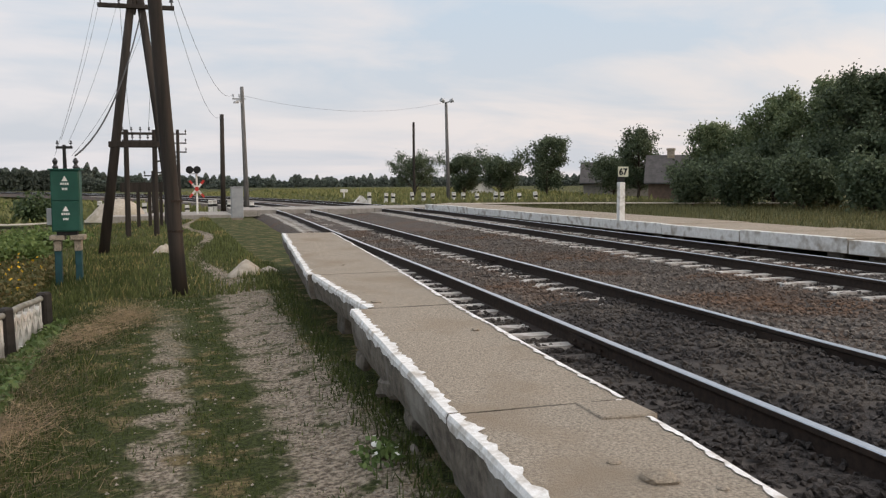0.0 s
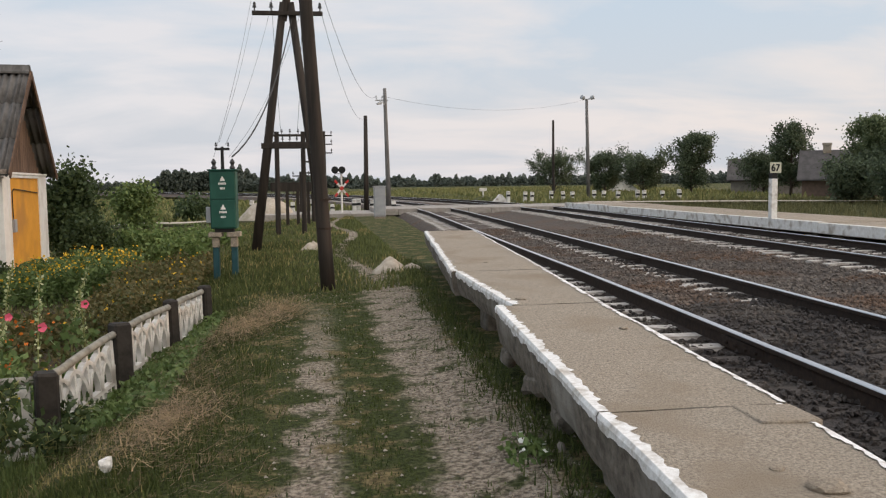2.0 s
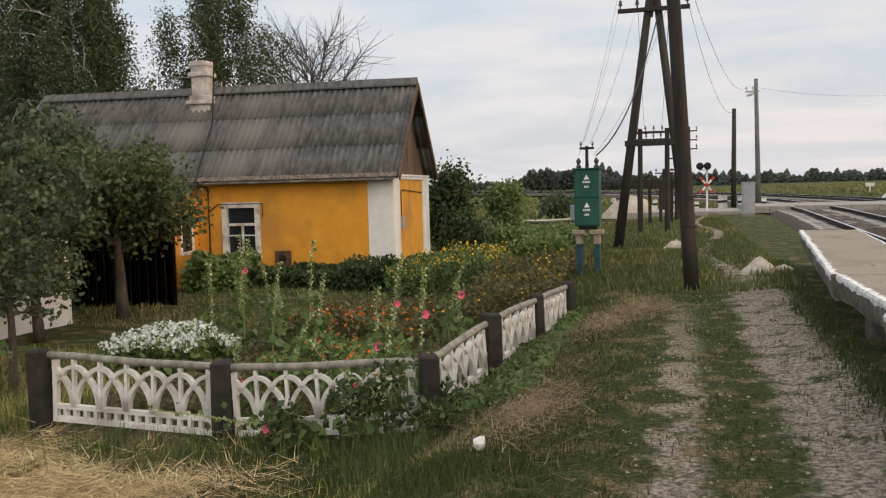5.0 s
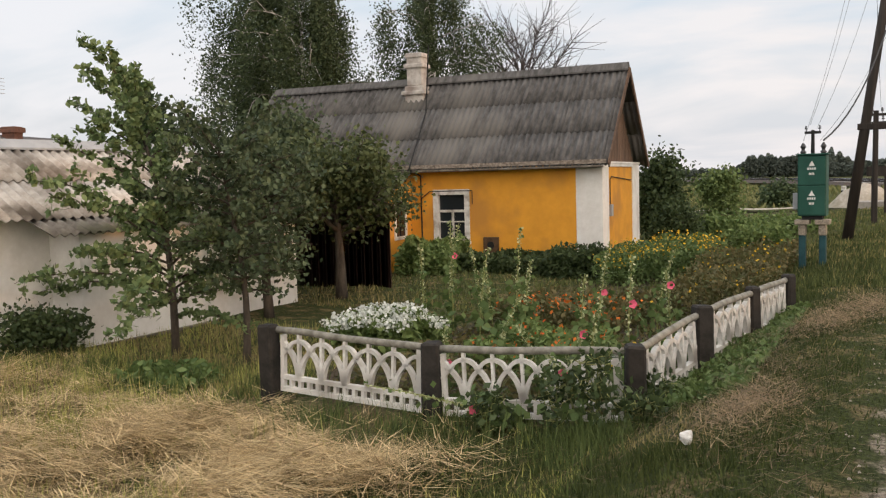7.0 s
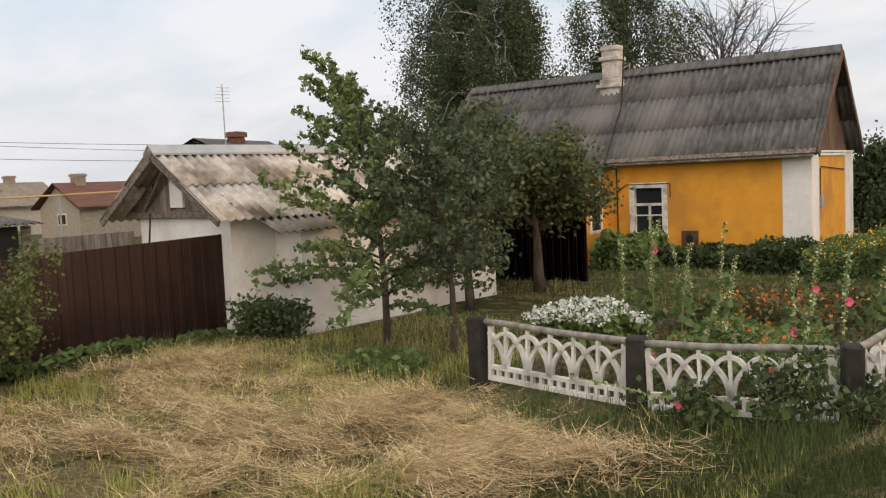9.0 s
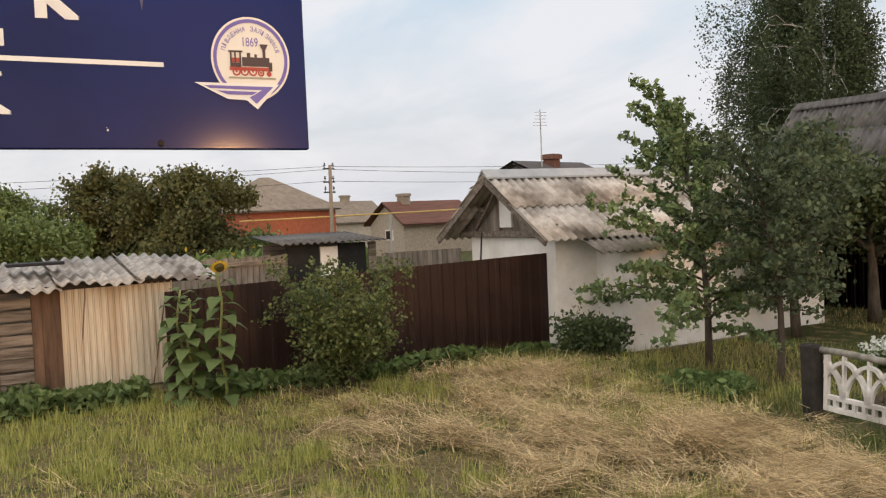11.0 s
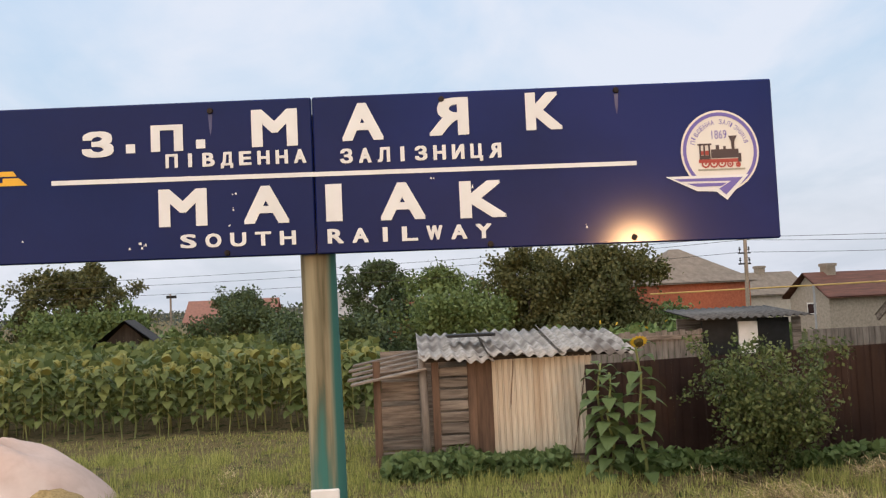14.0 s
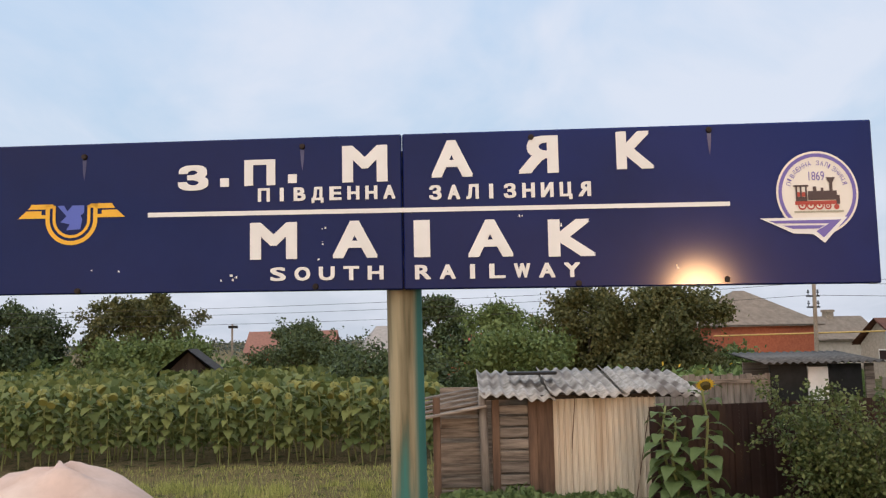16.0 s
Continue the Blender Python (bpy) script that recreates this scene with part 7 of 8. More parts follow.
# fruit trees before the shed
LEAF_PEAR = leafmat("pear_leaves", (0.034, 0.054, 0.027), (0.115, 0.145, 0.072))
branchy_tree("fruit_tree", "young plum tree with long arching leafy branches", (-8.25, 7.75, -0.68), 3.75, (-0.42, -0.30), 1.75, 58, 0.060, 72, leafmat("plum_leaves", (0.072, 0.115, 0.042), (0.215, 0.275, 0.115)), 11, start=0.15, side=(-0.30, -0.24))
branchy_tree("fruit_tree", "dark leafy pear tree growing at the fence corner", (-7.15, 7.75, -0.66), 2.75, (-0.30, 0.1), 0.80, 40, 0.052, 80, LEAF_PEAR, 12, start=0.32, rise=0.6, profile=lambda g: 0.75 + 0.5 * math.sin(3.0 * g), trunk_r=0.05, sigma=0.05)
tree("fruit_tree", "apple tree with dull rounded crown", (-9.4, 12.85, -0.66), 3.05, 1.35, 11000, 0.066, leafmat("apple_dull_leaves", (0.040, 0.060, 0.022), (0.120, 0.140, 0.055)), seed=13, start=0.45, limbs=26, trunk_r=0.12, sigma=0.17, up=0.5, sub=5, group="fruit trees")
tree("fruit_tree", "dense dark fruit tree behind the pear tree", (-9.2, 10.6, -0.66), 3.2, 0.8, 6500, 0.058, LEAF_PEAR, seed=14, start=0.22, limbs=26, trunk_r=0.09, sigma=0.17, up=0.8, group="fruit trees")
tree("fruit_tree", "dark leafy tree hiding the far end of the yellow house", (-12.3, 14.9, -0.66), 4.0, 1.4, 9500, 0.075, LEAF_PEAR, seed=15, start=0.2, limbs=24, trunk_r=0.11, sigma=0.22, up=0.6, group="fruit trees")
# spruce top behind the shed
tree("spruce_tree", "slim dark spruce standing behind the shed", (-12.6, 11.2, -0.66), 4.9, 0.75, 7000, 0.07, SPRUCE, seed=16, start=0.25, limbs=44, profile=cone, trunk_r=0.09, sigma=0.055, up=-0.1, droop=0.1, long=3.0)
# birches
for i, (x, y, h, s, n) in enumerate(((-18.0, 22.9, 11.5, 2.9, 30000), (-20.6, 24.0, 12.0, 2.6, 22000), (-15.6, 27.9, 11.8, 2.4, 24000), (-19.6, 19.6, 5.3, 1.4, 9000))):
    tree("birch_tree", "tall weeping birch with white trunk behind the house", (x, y, -0.6), h, s, int(n * 1.7), 0.062, LEAF_BIRCH, BIRCHBARK, seed=20 + i, start=0.42 if i < 3 else 0.3, limbs=26, trunk_r=0.15, sigma=0.15, up=0.7, droop=0.35, hang=1.3, group="birches")
# bare tree
tree("bare_tree", "leafless dead tree behind the house", (-13.9, 31.2, -0.5), 8.6, 3.6, 0, 0.1, LEAF_DARK, mat("dead_grey_bark", (0.10, 0.09, 0.085), (0.06, 0.052, 0.048), 10, 0.95, 0.4), seed=31, start=0.34, limbs=34, trunk_r=0.15, up=1.5, sub=24)
# greenery beside the house
tree("walnut_bush", "dense dark green tree beside the yellow house", (-7.0, 25.8, -0.6), 3.0, 0.72, 7000, 0.085, LEAF_DARK, seed=41, start=0.08, limbs=26, trunk_r=0.08, sigma=0.22)
tree("walnut_bush", "low dark bush beside the yellow house wall", (-6.3, 24.6, -0.6), 1.2, 0.55, 4000, 0.075, LEAF_DARK, seed=42, start=0.05, limbs=20, trunk_r=0.05, sigma=0.2)
tree("lone_bush", "rounded green bush in the meadow", (-8.6, 42.5, -0.5), 2.0, 0.85, 5000, 0.12, LEAF_FARLIGHT, seed=43, start=0.06, limbs=20, trunk_r=0.07, sigma=0.3)
tree("lone_bush", "dark spreading bush at the meadow edge", (-7.0, 49, -0.5), 0.8, 0.8, 3000, 0.13, LEAF_FAR, seed=44, start=0.06, limbs=20, trunk_r=0.07, sigma=0.35)
for i, (x, y, h, s) in enumerate(((-4.4, 25.2, 0.5, 0.7), (-3.2, 26.3, 0.45, 0.7), (-5.4, 25.6, 0.5, 0.7), (-3.6, 22.2, 0.4, 0.6))):
    tree("meadow_bush", "low bright green bush in the meadow", (x, y, -0.5), h, s, 3500, 0.075, LEAF_LIGHT, seed=50 + i, start=0.04, limbs=18, trunk_r=0.03, sigma=0.13, category="bush", group="meadow bushes")
# shrub at the brown fence
tree("shrub", "loose small-leaved green shrub with upright twigs against the brown fence", (-9.95, 3.2, -0.66), 0.8, 1.08, 15000, 0.036, leafmat("shrub_leaves", (0.044, 0.070, 0.022), (0.165, 0.190, 0.066)), seed=61, start=0.0, limbs=40, profile=lambda g: 0.8 + 0.2 * g, trunk_r=0.03, sigma=0.055, up=1.7, sub=6, even=1.6, category="shrub")
tree("shrub", "low dark bush at the shed corner", (-9.75, 6.95, -0.66), 0.6, 0.5, 3000, 0.05, LEAF_DARK, seed=62, start=0.05, limbs=20, trunk_r=0.02, sigma=0.09, category="shrub")
# dark overgrowth before the low fence
for i, (x, y, h, s) in enumerate(((-2.62, 6.32, 0.66, 0.20), (-2.30, 6.38, 0.80, 0.22), (-3.2, 6.25, 0.30, 0.2), (-2.0, 6.9, 0.26, 0.2), (-1.95, 6.25, 0.22, 0.2), (-2.0, 8.4, 0.2, 0.2))):
    tree("garden_weed", "dark leafy weed grown up before the low fence", (x, y, float(ground_z(x, y)) - 0.02), h, s, 260, 0.045, LEAF_DARK, STALK, seed=300 + i, start=0.1, limbs=14, trunk_r=0.012, sigma=0.05, up=1.2, category="weed", group="weeds along the fence", even=2.0)
# village trees behind the coop
for i, (x, y, h, s, m, n) in enumerate(((-28.5, 3.2, 4.3, 1.7, LEAF_WALNUT, 9000), (-26.5, 5.2, 4.2, 1.7, LEAF_WALNUT, 10000), (-32, 0.6, 3.9, 1.5, LEAF_FARLIGHT, 6000), (-44.5, -2.2, 5.0, 2.0, LEAF_FAR, 5000), (-30, 8.3, 1.7, 1.2, LEAF_FARLIGHT, 4500), (-24, 8.0, 1.45, 1.0, LEAF_LIGHT, 3500), (-42, -16.5, 5.1, 2.9, LEAF_WALNUT, 9000), (-40.5, -22.5, 4.6, 2.4, LEAF_FAR, 6000), (-38, -19.6, 3.9, 1.4, LEAF_BIRCH, 5000), (-26, 0.3, 2.5, 1.8, LEAF_FARLIGHT, 6000), (-24, -2.6, 1.9, 1.7, LEAF_FAR, 5000), (-33, -6.5, 2.3, 2.2, LEAF_FAR, 5000), (-52, -10.5, 3.6, 2.0, LEAF_FAR, 4000), (-35, 26, 4.2, 1.8, LEAF_FAR, 5000), (-30, 23, 3.6, 1.6, LEAF_FAR, 4500), (-36, -14, 2.2, 2.2, LEAF_FARLIGHT, 4500), (-34, -20, 2.4, 2.4, LEAF_FAR, 5000))):
    tree("village_tree", "leafy green village tree among the gardens", (x, y, -0.65), h, s, int(n * 2.4), 0.085 if x > -34 else 0.12, m, seed=70 + i, start=0.10, limbs=28, trunk_r=0.11, sigma=0.17, group="village trees")
# trees beyond the tracks, with undergrowth before them
ROADDARK = leafmat("roadside_dark_leaves", (0.048, 0.068, 0.040), (0.135, 0.165, 0.092), trans=0.3)
ROADLIGHT = leafmat("roadside_light_leaves", (0.085, 0.115, 0.058), (0.215, 0.255, 0.130), trans=0.35)
for i, (x, y, h, s, m, n) in enumerate(((30.4, 68.5, 5.4, 2.0, ROADDARK, 6000), (32.8, 57.3, 5.7, 1.5, ROADDARK, 5000), (25.5, 76, 3.6, 2.5, ROADDARK, 5000), (28, 73, 3.0, 2.4, ROADDARK, 5000), (29.3, 43, 5.0, 1.2, ROADLIGHT, 4500), (30.2, 40.8, 4.6, 1.5, ROADLIGHT, 5000), (29.7, 37.7, 6.4, 1.9, ROADLIGHT, 8000), (31.2, 35.6, 5.6, 1.9, ROADDARK, 6000), (29.2, 33.0, 6.6, 2.0, ROADLIGHT, 9000), (28.2, 30.0, 6.3, 2.0, ROADDARK, 8000), (29.8, 27, 6.6, 2.2, ROADDARK, 8000), (28.8, 24, 6.2, 2.2, ROADLIGHT, 7000), (29, 41.5, 2.6, 1.6, ROADDARK, 4500), (28.2, 36.2, 2.8, 1.9, ROADDARK, 6000), (27.4, 31.6, 3.0, 1.9, ROADDARK, 6000), (27.2, 27.5, 2.8, 1.9, ROADDARK, 6000), (33.5, 49.5, 3.2, 1.8, ROADDARK, 4500), (33, 61.5, 2.8, 2.0, ROADDARK, 4000), (22.5, 82, 3.8, 2.6, ROADDARK, 4000), (24.5, 37.5, 1.7, 1.3, ROADDARK, 4000), (24.0, 33.0, 1.9, 1.4, ROADDARK, 4000), (23.6, 28.5, 1.8, 1.5, ROADDARK, 4500), (22.8, 24.0, 1.7, 1.4, ROADDARK, 4500))):
    tree("roadside_tree", "leafy tree along the village road beyond the tracks", (x, y, 0.2), h, s, int(n * 3.0), 0.10, m, seed=100 + i, start=0.08, limbs=30, trunk_r=0.12, sigma=0.20, up=0.9, group="roadside trees")


def far_woods():
    """Belts of distant trees: crown tufts over a wavering skyline."""
    rng = np.random.default_rng(9)
    C, S = [], []
    for dist, a0, a1, top, count in ((230, -40, -2, 4.0, 50000), (260, -4, 6, 5.0, 22000), (300, 3.5, 10.5, 8.5, 30000), (420, 9, 40, 4.4, 30000), (160, 60, 125, 2.2, 9000), (240, 40, 130, 3.4, 7000)):
        a = rng.uniform(a0, a1, count)
        prof = np.array([0.72 + 0.35 * noise.noise((x * 1.1, dist, 0)) + 0.28 * noise.noise((x * 4.3, dist, 3)) for x in a])
        edge = np.minimum(1, np.minimum(a - a0, a1 - a) / 1.5 + 0.45)
        h = (top + 0.5) * prof * edge
        z = -0.6 + h * rng.uniform(0, 1, count) ** 0.6
        d = dist + rng.uniform(-10, 10, count)
        ar = np.radians(a)
        C.append(np.stack([-np.sin(ar) * d, np.cos(ar) * d, z], -1))
        S.append(np.full(count, dist * 0.0022))
    # aerial haze is mixed into the leaf colours, greyer and paler than near leaves
    quads("far_woods", leaf_quads(np.concatenate(C), np.concatenate(S), rng, 1.2), leafmat("haze_tinted_leaves", (0.066, 0.082, 0.070), (0.104, 0.122, 0.098), trans=0.1))
    tagged(bpy.data.objects["far_woods"], "dark belt of distant woods along the horizon", "woods", kind="stuff")


far_woods()


# ---------------- grass ----------------
def blades(name, X, Y, h, w, material, label, rng, lie=0.35, Z=None, heading=None):
    k = len(X)
    Zg = ground_z(X, Y) if Z is None else Z
    a = rng.uniform(0, 2 * np.pi, k)
    hh = h * rng.uniform(0.5, 1.35, k)
    ww = w * rng.uniform(0.7, 1.3, k)
    tilt = np.abs(rng.normal(size=k)) * lie if lie < 2 else rng.uniform(1.25, 1.5, k)
    b = rng.uniform(0, 2 * np.pi, k) if heading is None else heading + np.where(rng.uniform(0, 1, k) < 0.5, np.pi, 0.0)
    base = np.stack([X, Y, Zg - 0.01], -1)
    side = np.stack([np.cos(a), np.sin(a), np.zeros(k)], -1) * ww[:, None] * 0.5
    lean = np.stack([np.cos(b) * np.sin(np.minimum(tilt, 1.45)), np.sin(b) * np.sin(np.minimum(tilt, 1.45)), np.cos(np.minimum(tilt, 1.45))], -1) * hh[:, None]
    V = np.stack([base - side, base + side, base + lean], 1)
    ob = quads(name, V, material, per=3)
    return tagged(ob, label, "grass", kind="stuff")


def patchy(X, Y, s, seed):
    return np.array([noise.noise((x * s, y * s, seed)) for x, y in zip(X, Y)])


def sow():
    rng = np.random.default_rng(77)
    # verge and slope beside the path
    k = 150000
    Y = 1.2 + 22 * rng.uniform(0, 1, k) ** 1.5
    X = rng.uniform(-4.2, 1.15, k)
    n = patchy(X, Y, 1.3, 2.0)
    worn = (np.abs(X + 0.35 * n - 0.80) < 0.40) & (Y < 16) | (np.abs(X + 0.3 * n + 0.12) < 0.17) & (Y < 11)
    garden = (X < -2.15) & (Y > 6.9)
    keep = ~worn & ~garden | worn & (rng.uniform(0, 1, k) < np.where(patchy(X, Y, 2.6, 21.0) > 0.18, 0.55, 0.07))
    # short tufts between the wheel strips, longer on the slope
    h = np.where(X > -0.7, 0.030, 0.055) * (1 + 0.6 * np.clip(n, -0.6, 1)) * (1 + Y * 0.012)
    dry = (patchy(X, Y, 0.9, 7.0) + 0.25 * rng.normal(size=k) > 0.46) & (X < -0.4)
    a = keep & ~dry
    blades("verge_grass", X[a], Y[a], h[a], 0.010 + 0.0007 * Y[a], GRASS, "short green grass on the verge and slope", rng, 0.5)
    # lush clumps on the slope
    m = 900
    cx, cy = rng.uniform(-4.0, -0.5, m), 1.5 + 14 * rng.uniform(0, 1, m) ** 1.3
    ok = ~((cx < -2.2) & (cy > 6.7)) & (patchy(cx, cy, 0.8, 5.0) > -0.1)
    cx, cy = cx[ok], cy[ok]
    c = rng.integers(0, len(cx), 26000)
    blades("slope_tufts", cx[c] + rng.normal(size=len(c)) * 0.10, cy[c] + rng.normal(size=len(c)) * 0.10, rng.uniform(0.05, 0.11, len(cx))[c], 0.008, GRASS, "lush dark green tufts on the slope", rng, 0.5)
    # brown stalks lying on the slope
    k2 = 9000
    Xs, Ys = -1.15 + rng.normal(size=k2) * 0.35, 2.0 + 7 * rng.uniform(0, 1, k2)
    on = patchy(Xs, Ys, 1.1, 9.0) + 0.2 * rng.normal(size=k2) > 0.0
    blades("brown_stalks", Xs[on], Ys[on], np.full(on.sum(), 0.15), 0.005, leafmat("brown_stalk_blades", (0.11, 0.075, 0.045), (0.30, 0.215, 0.125)), "brown dead stalks lying on the slope", rng, 3.0, (ground_z(Xs, Ys) + 0.02 + 0.09 * rng.uniform(0, 1, k2))[on], (0.9 + 0.5 * rng.normal(size=k2))[on])
    b = keep & dry
    blades("dry_grass", X[b], Y[b], h[b] * 1.1, 0.008 + 0.0006 * Y[b], GRASSDRY, "dry yellowed grass on the slope", rng, 0.9)
    # fringe along the foot of the platform
    k = 5000
    Y = rng.uniform(1, 16, k)
    X = 0.98 + 0.03 * Y + rng.normal(size=k) * 0.10
    blades("platform_weeds", X, Y, np.full(k, 0.085), 0.012, GRASS, "weeds along the foot of the platform", rng, 0.6)
    # mown field: short stubble, standing tufts, raked straw
    def open_field(X, Y):
        return (X > -14) & (X < -1.9) & ~((X > -5.6) & (Y > 6.35)) & ~((X < -11.4) & (Y > 1.2)) & ~((X < -11.8) & (Y > -1.6)) & (Y < 7.3)

    k = 120000
    r = rng.uniform(0, 1, k)
    X = -2.0 - 14 * r ** 1.25
    Y = rng.uniform(-9, 7.2, k)
    inside = open_field(X, Y) | (X <= -14) & (Y < -1.6)
    n = patchy(X, Y, 0.7, 4.0) + 0.35 * rng.normal(size=k)
    field_green = leafmat("field_green", (0.145, 0.180, 0.040), (0.560, 0.530, 0.170))
    inside = inside & ~((Y > 5.3) & (X > -6.0) & (rng.uniform(0, 1, k) < 0.75)) & ~((Y > 2.2) & (X < -3.0) & (rng.uniform(0, 1, k) < 0.5))
    g = inside & (n > -0.1)
    blades("field_grass", X[g], Y[g], np.full(g.sum(), 0.10), 0.012, field_green, "rough green grass of the mown field", rng, 0.6)
    d = inside & (n <= -0.1)
    blades("field_stubble", X[d], Y[d], np.full(d.sum(), 0.085), 0.010, GRASSDRY, "dry stubble of the mown field", rng, 0.9)
    m = 4200
    cx, cy = -1.9 - 12.5 * rng.uniform(0, 1, m) ** 1.1, rng.uniform(-9, 7.2, m)
    ok = open_field(cx, cy) & (patchy(cx, cy, 0.8, 8.0) + 0.25 * rng.normal(size=m) > np.where((cy > 2.2) & (cy < 5.6), 0.22, -0.12))
    cx, cy = cx[ok], cy[ok]
    size = rng.uniform(0.5, 1.5, len(cx)) * np.where(cy > 5.0, 1.5, 1.0)
    c = rng.integers(0, len(cx), 90000)
    X, Y = cx[c] + rng.normal(size=len(c)) * 0.075 * size[c], cy[c] + rng.normal(size=len(c)) * 0.075 * size[c]
    by_fence = (Y > 5.3) & (X > -6.0) | (Y > 6.2) | (Y > 3.6) & (X > -3.6)
    blades("fence_grass", X[by_fence], Y[by_fence], 0.13 * size[c][by_fence], 0.011, leafmat("lush_grass_blades", (0.045, 0.070, 0.020), (0.150, 0.185, 0.060)), "dark green grass left standing along the low fence", rng, 0.5)
    X, Y, c = X[~by_fence], Y[~by_fence], c[~by_fence]
    blades("grass_tufts", X, Y, 0.15 * size[c], 0.011, field_green, "yellow-green tufts standing in the mown field", rng, 0.5)
    # lying straw, in bundles that share a direction
    heads = np.array([(-5.4, 4.9), (-7.4, 4.3), (-4.0, 5.0), (-8.8, 5.7), (-6.4, 3.1), (-9.4, 4.9), (-3.6, 3.9), (-10.2, 5.6), (-8.0, 2.6), (-4.6, 1.2), (-7.0, 0.2), (-9.6, -2.8), (-3.4, -1.5)])
    m = 620
    which = rng.choice(len(heads), m, p=np.array([16, 16, 15, 9, 11, 4, 13, 3, 6, 2, 2, 2, 1]) / 100)
    bx, by = heads[which, 0] + rng.normal(size=m) * 0.95, heads[which, 1] + rng.normal(size=m) * 0.42
    ba = rng.normal(size=m) * 0.55 + 0.3 + np.where(rng.uniform(0, 1, m) < 0.2, 1.5, 0.0)
    lift = rng.uniform(0.02, 0.20, m)
    c = rng.integers(0, m, 60000)
    s, t = rng.normal(size=len(c)) * 0.20, rng.normal(size=len(c)) * 0.08
    X, Y = bx[c] + s * np.cos(ba[c]) - t * np.sin(ba[c]), by[c] + s * np.sin(ba[c]) + t * np.cos(ba[c])
    ok = open_field(X, Y) & ~((X + 0.5 * rng.normal(size=len(X)) > -3.2) & (Y > 3.4)) & (patchy(X, Y, 0.9, 31.0) + 0.12 * rng.normal(size=len(X)) > -0.16)
    up = rng.uniform(0, 1, len(c))
    mound = 0.10 * np.clip(patchy(X, Y, 1.7, 33.0) + 0.2, 0, 1)
    z = ground_z(X, Y) + 0.02 + mound + lift[c] * up
    turn = ba[c] + 0.9 * patchy(X, Y, 1.1, 35.0) + rng.normal(size=len(c)) * 0.4
    low = ok & (up < 0.35)
    blades("matted_straw", X[low], Y[low], np.full(low.sum(), 0.26), 0.009, leafmat("matted_straw_blades", (0.140, 0.092, 0.042), (0.560, 0.410, 0.205)), "brown matted straw under the swathes", rng, 3.0, z[low], turn[low])
    top = ok & (up >= 0.35)
    blades("mown_straw", X[top], Y[top], np.full(top.sum(), 0.27), 0.008, STRAW, "mown straw lying in loose yellow swathes", rng, 3.0, z[top], turn[top])
    k = 5000
    c = rng.integers(0, 3, k)
    X = np.array([-0.55, -0.85, -1.05])[c] + rng.normal(size=k) * 0.16
    Y = np.array([10.2, 9.2, 5.6])[c] + rng.normal(size=k) * 0.45
    z = ground_z(X, Y) + 0.03 + 0.06 * rng.uniform(0, 1, k)
    blades("dry_straw", X, Y, np.full(k, 0.18), 0.005, leafmat("brown_straw_blades", (0.15, 0.10, 0.055), (0.46, 0.34, 0.19)), "dry straw lying on the slope", rng, 3.0, z)
    # rough dry grass under the fruit trees
    k = 11000
    X, Y = rng.uniform(-11.0, -5.75, k), 6.4 + 3.4 * rng.uniform(0, 1, k) ** 1.6
    n = patchy(X, Y, 0.9, 12.0) + 0.3 * rng.normal(size=k)
    ok = ~((X < -9.75) & (Y > 6.9)) & (X < -5.75 - 0.06 * (Y - 6.4))
    for name, pick, m, label in (("orchard_grass", ok & (n > 0.0), field_green, "rough grass growing under the fruit trees"), ("orchard_dry_grass", ok & (n <= 0.0), GRASSDRY, "withered grass lying under the fruit trees")):
        blades(name, X[pick], Y[pick], np.full(pick.sum(), 0.16), 0.012, m, label, rng, 0.8)
    # meadow further along, and beyond the far platform
    k = 90000
    Y = 12 + 48 * rng.uniform(0, 1, k) ** 1.3
    X = 1.4 - 20 * rng.uniform(0, 1, k) ** 1.4
    ok = ~((X < -6) & (Y > 18) & (Y < 23.5)) & ~((np.abs(X + 0.28 * np.sin(0.42 * Y) - 0.62) < 0.14) & (Y > 13)) & ~((Y > 40) & (Y < 46))
    n = patchy(X, Y, 0.35, 3.0) + 0.3 * rng.normal(size=k)
    a = ok & (n > -0.35)
    blades("meadow_grass", X[a], Y[a], np.full(a.sum(), 0.11), 0.013 + 0.0010 * Y[a], leafmat("meadow_green", (0.060, 0.080, 0.026), (0.165, 0.180, 0.062)), "long green meadow grass", rng, 0.5)
    b = ok & (n <= -0.35)
    blades("meadow_dry_grass", X[b], Y[b], np.full(b.sum(), 0.11), 0.010 + 0.0009 * Y[b], GRASSDRY, "long dry meadow grass", rng, 0.6)
    k = 30000
    X = 13.3 + 16 * rng.uniform(0, 1, k)
    Y = rng.uniform(12, 62, k)
    blades("roadside_grass", X, Y, np.full(k, 0.20), 0.035, leafmat("roadside_green", (0.060, 0.070, 0.028), (0.170, 0.155, 0.070)), "rough grass behind the far platform", rng, 0.5)
    k = 26000
    Y = rng.uniform(46, 150, k)
    X = rng.uniform(-40, 40, k) * (0.4 + Y / 150)
    ok = np.abs(X - 6.2 - shift(Y)) > 5.2
    blades("far_meadow", X[ok], Y[ok], np.full(ok.sum(), 0.35), 0.3, leafmat("far_meadow_green", (0.105, 0.122, 0.042), (0.255, 0.245, 0.095)), "yellow-green far meadow", rng, 0.6)


sow()

# ---------------- sunflowers ----------------


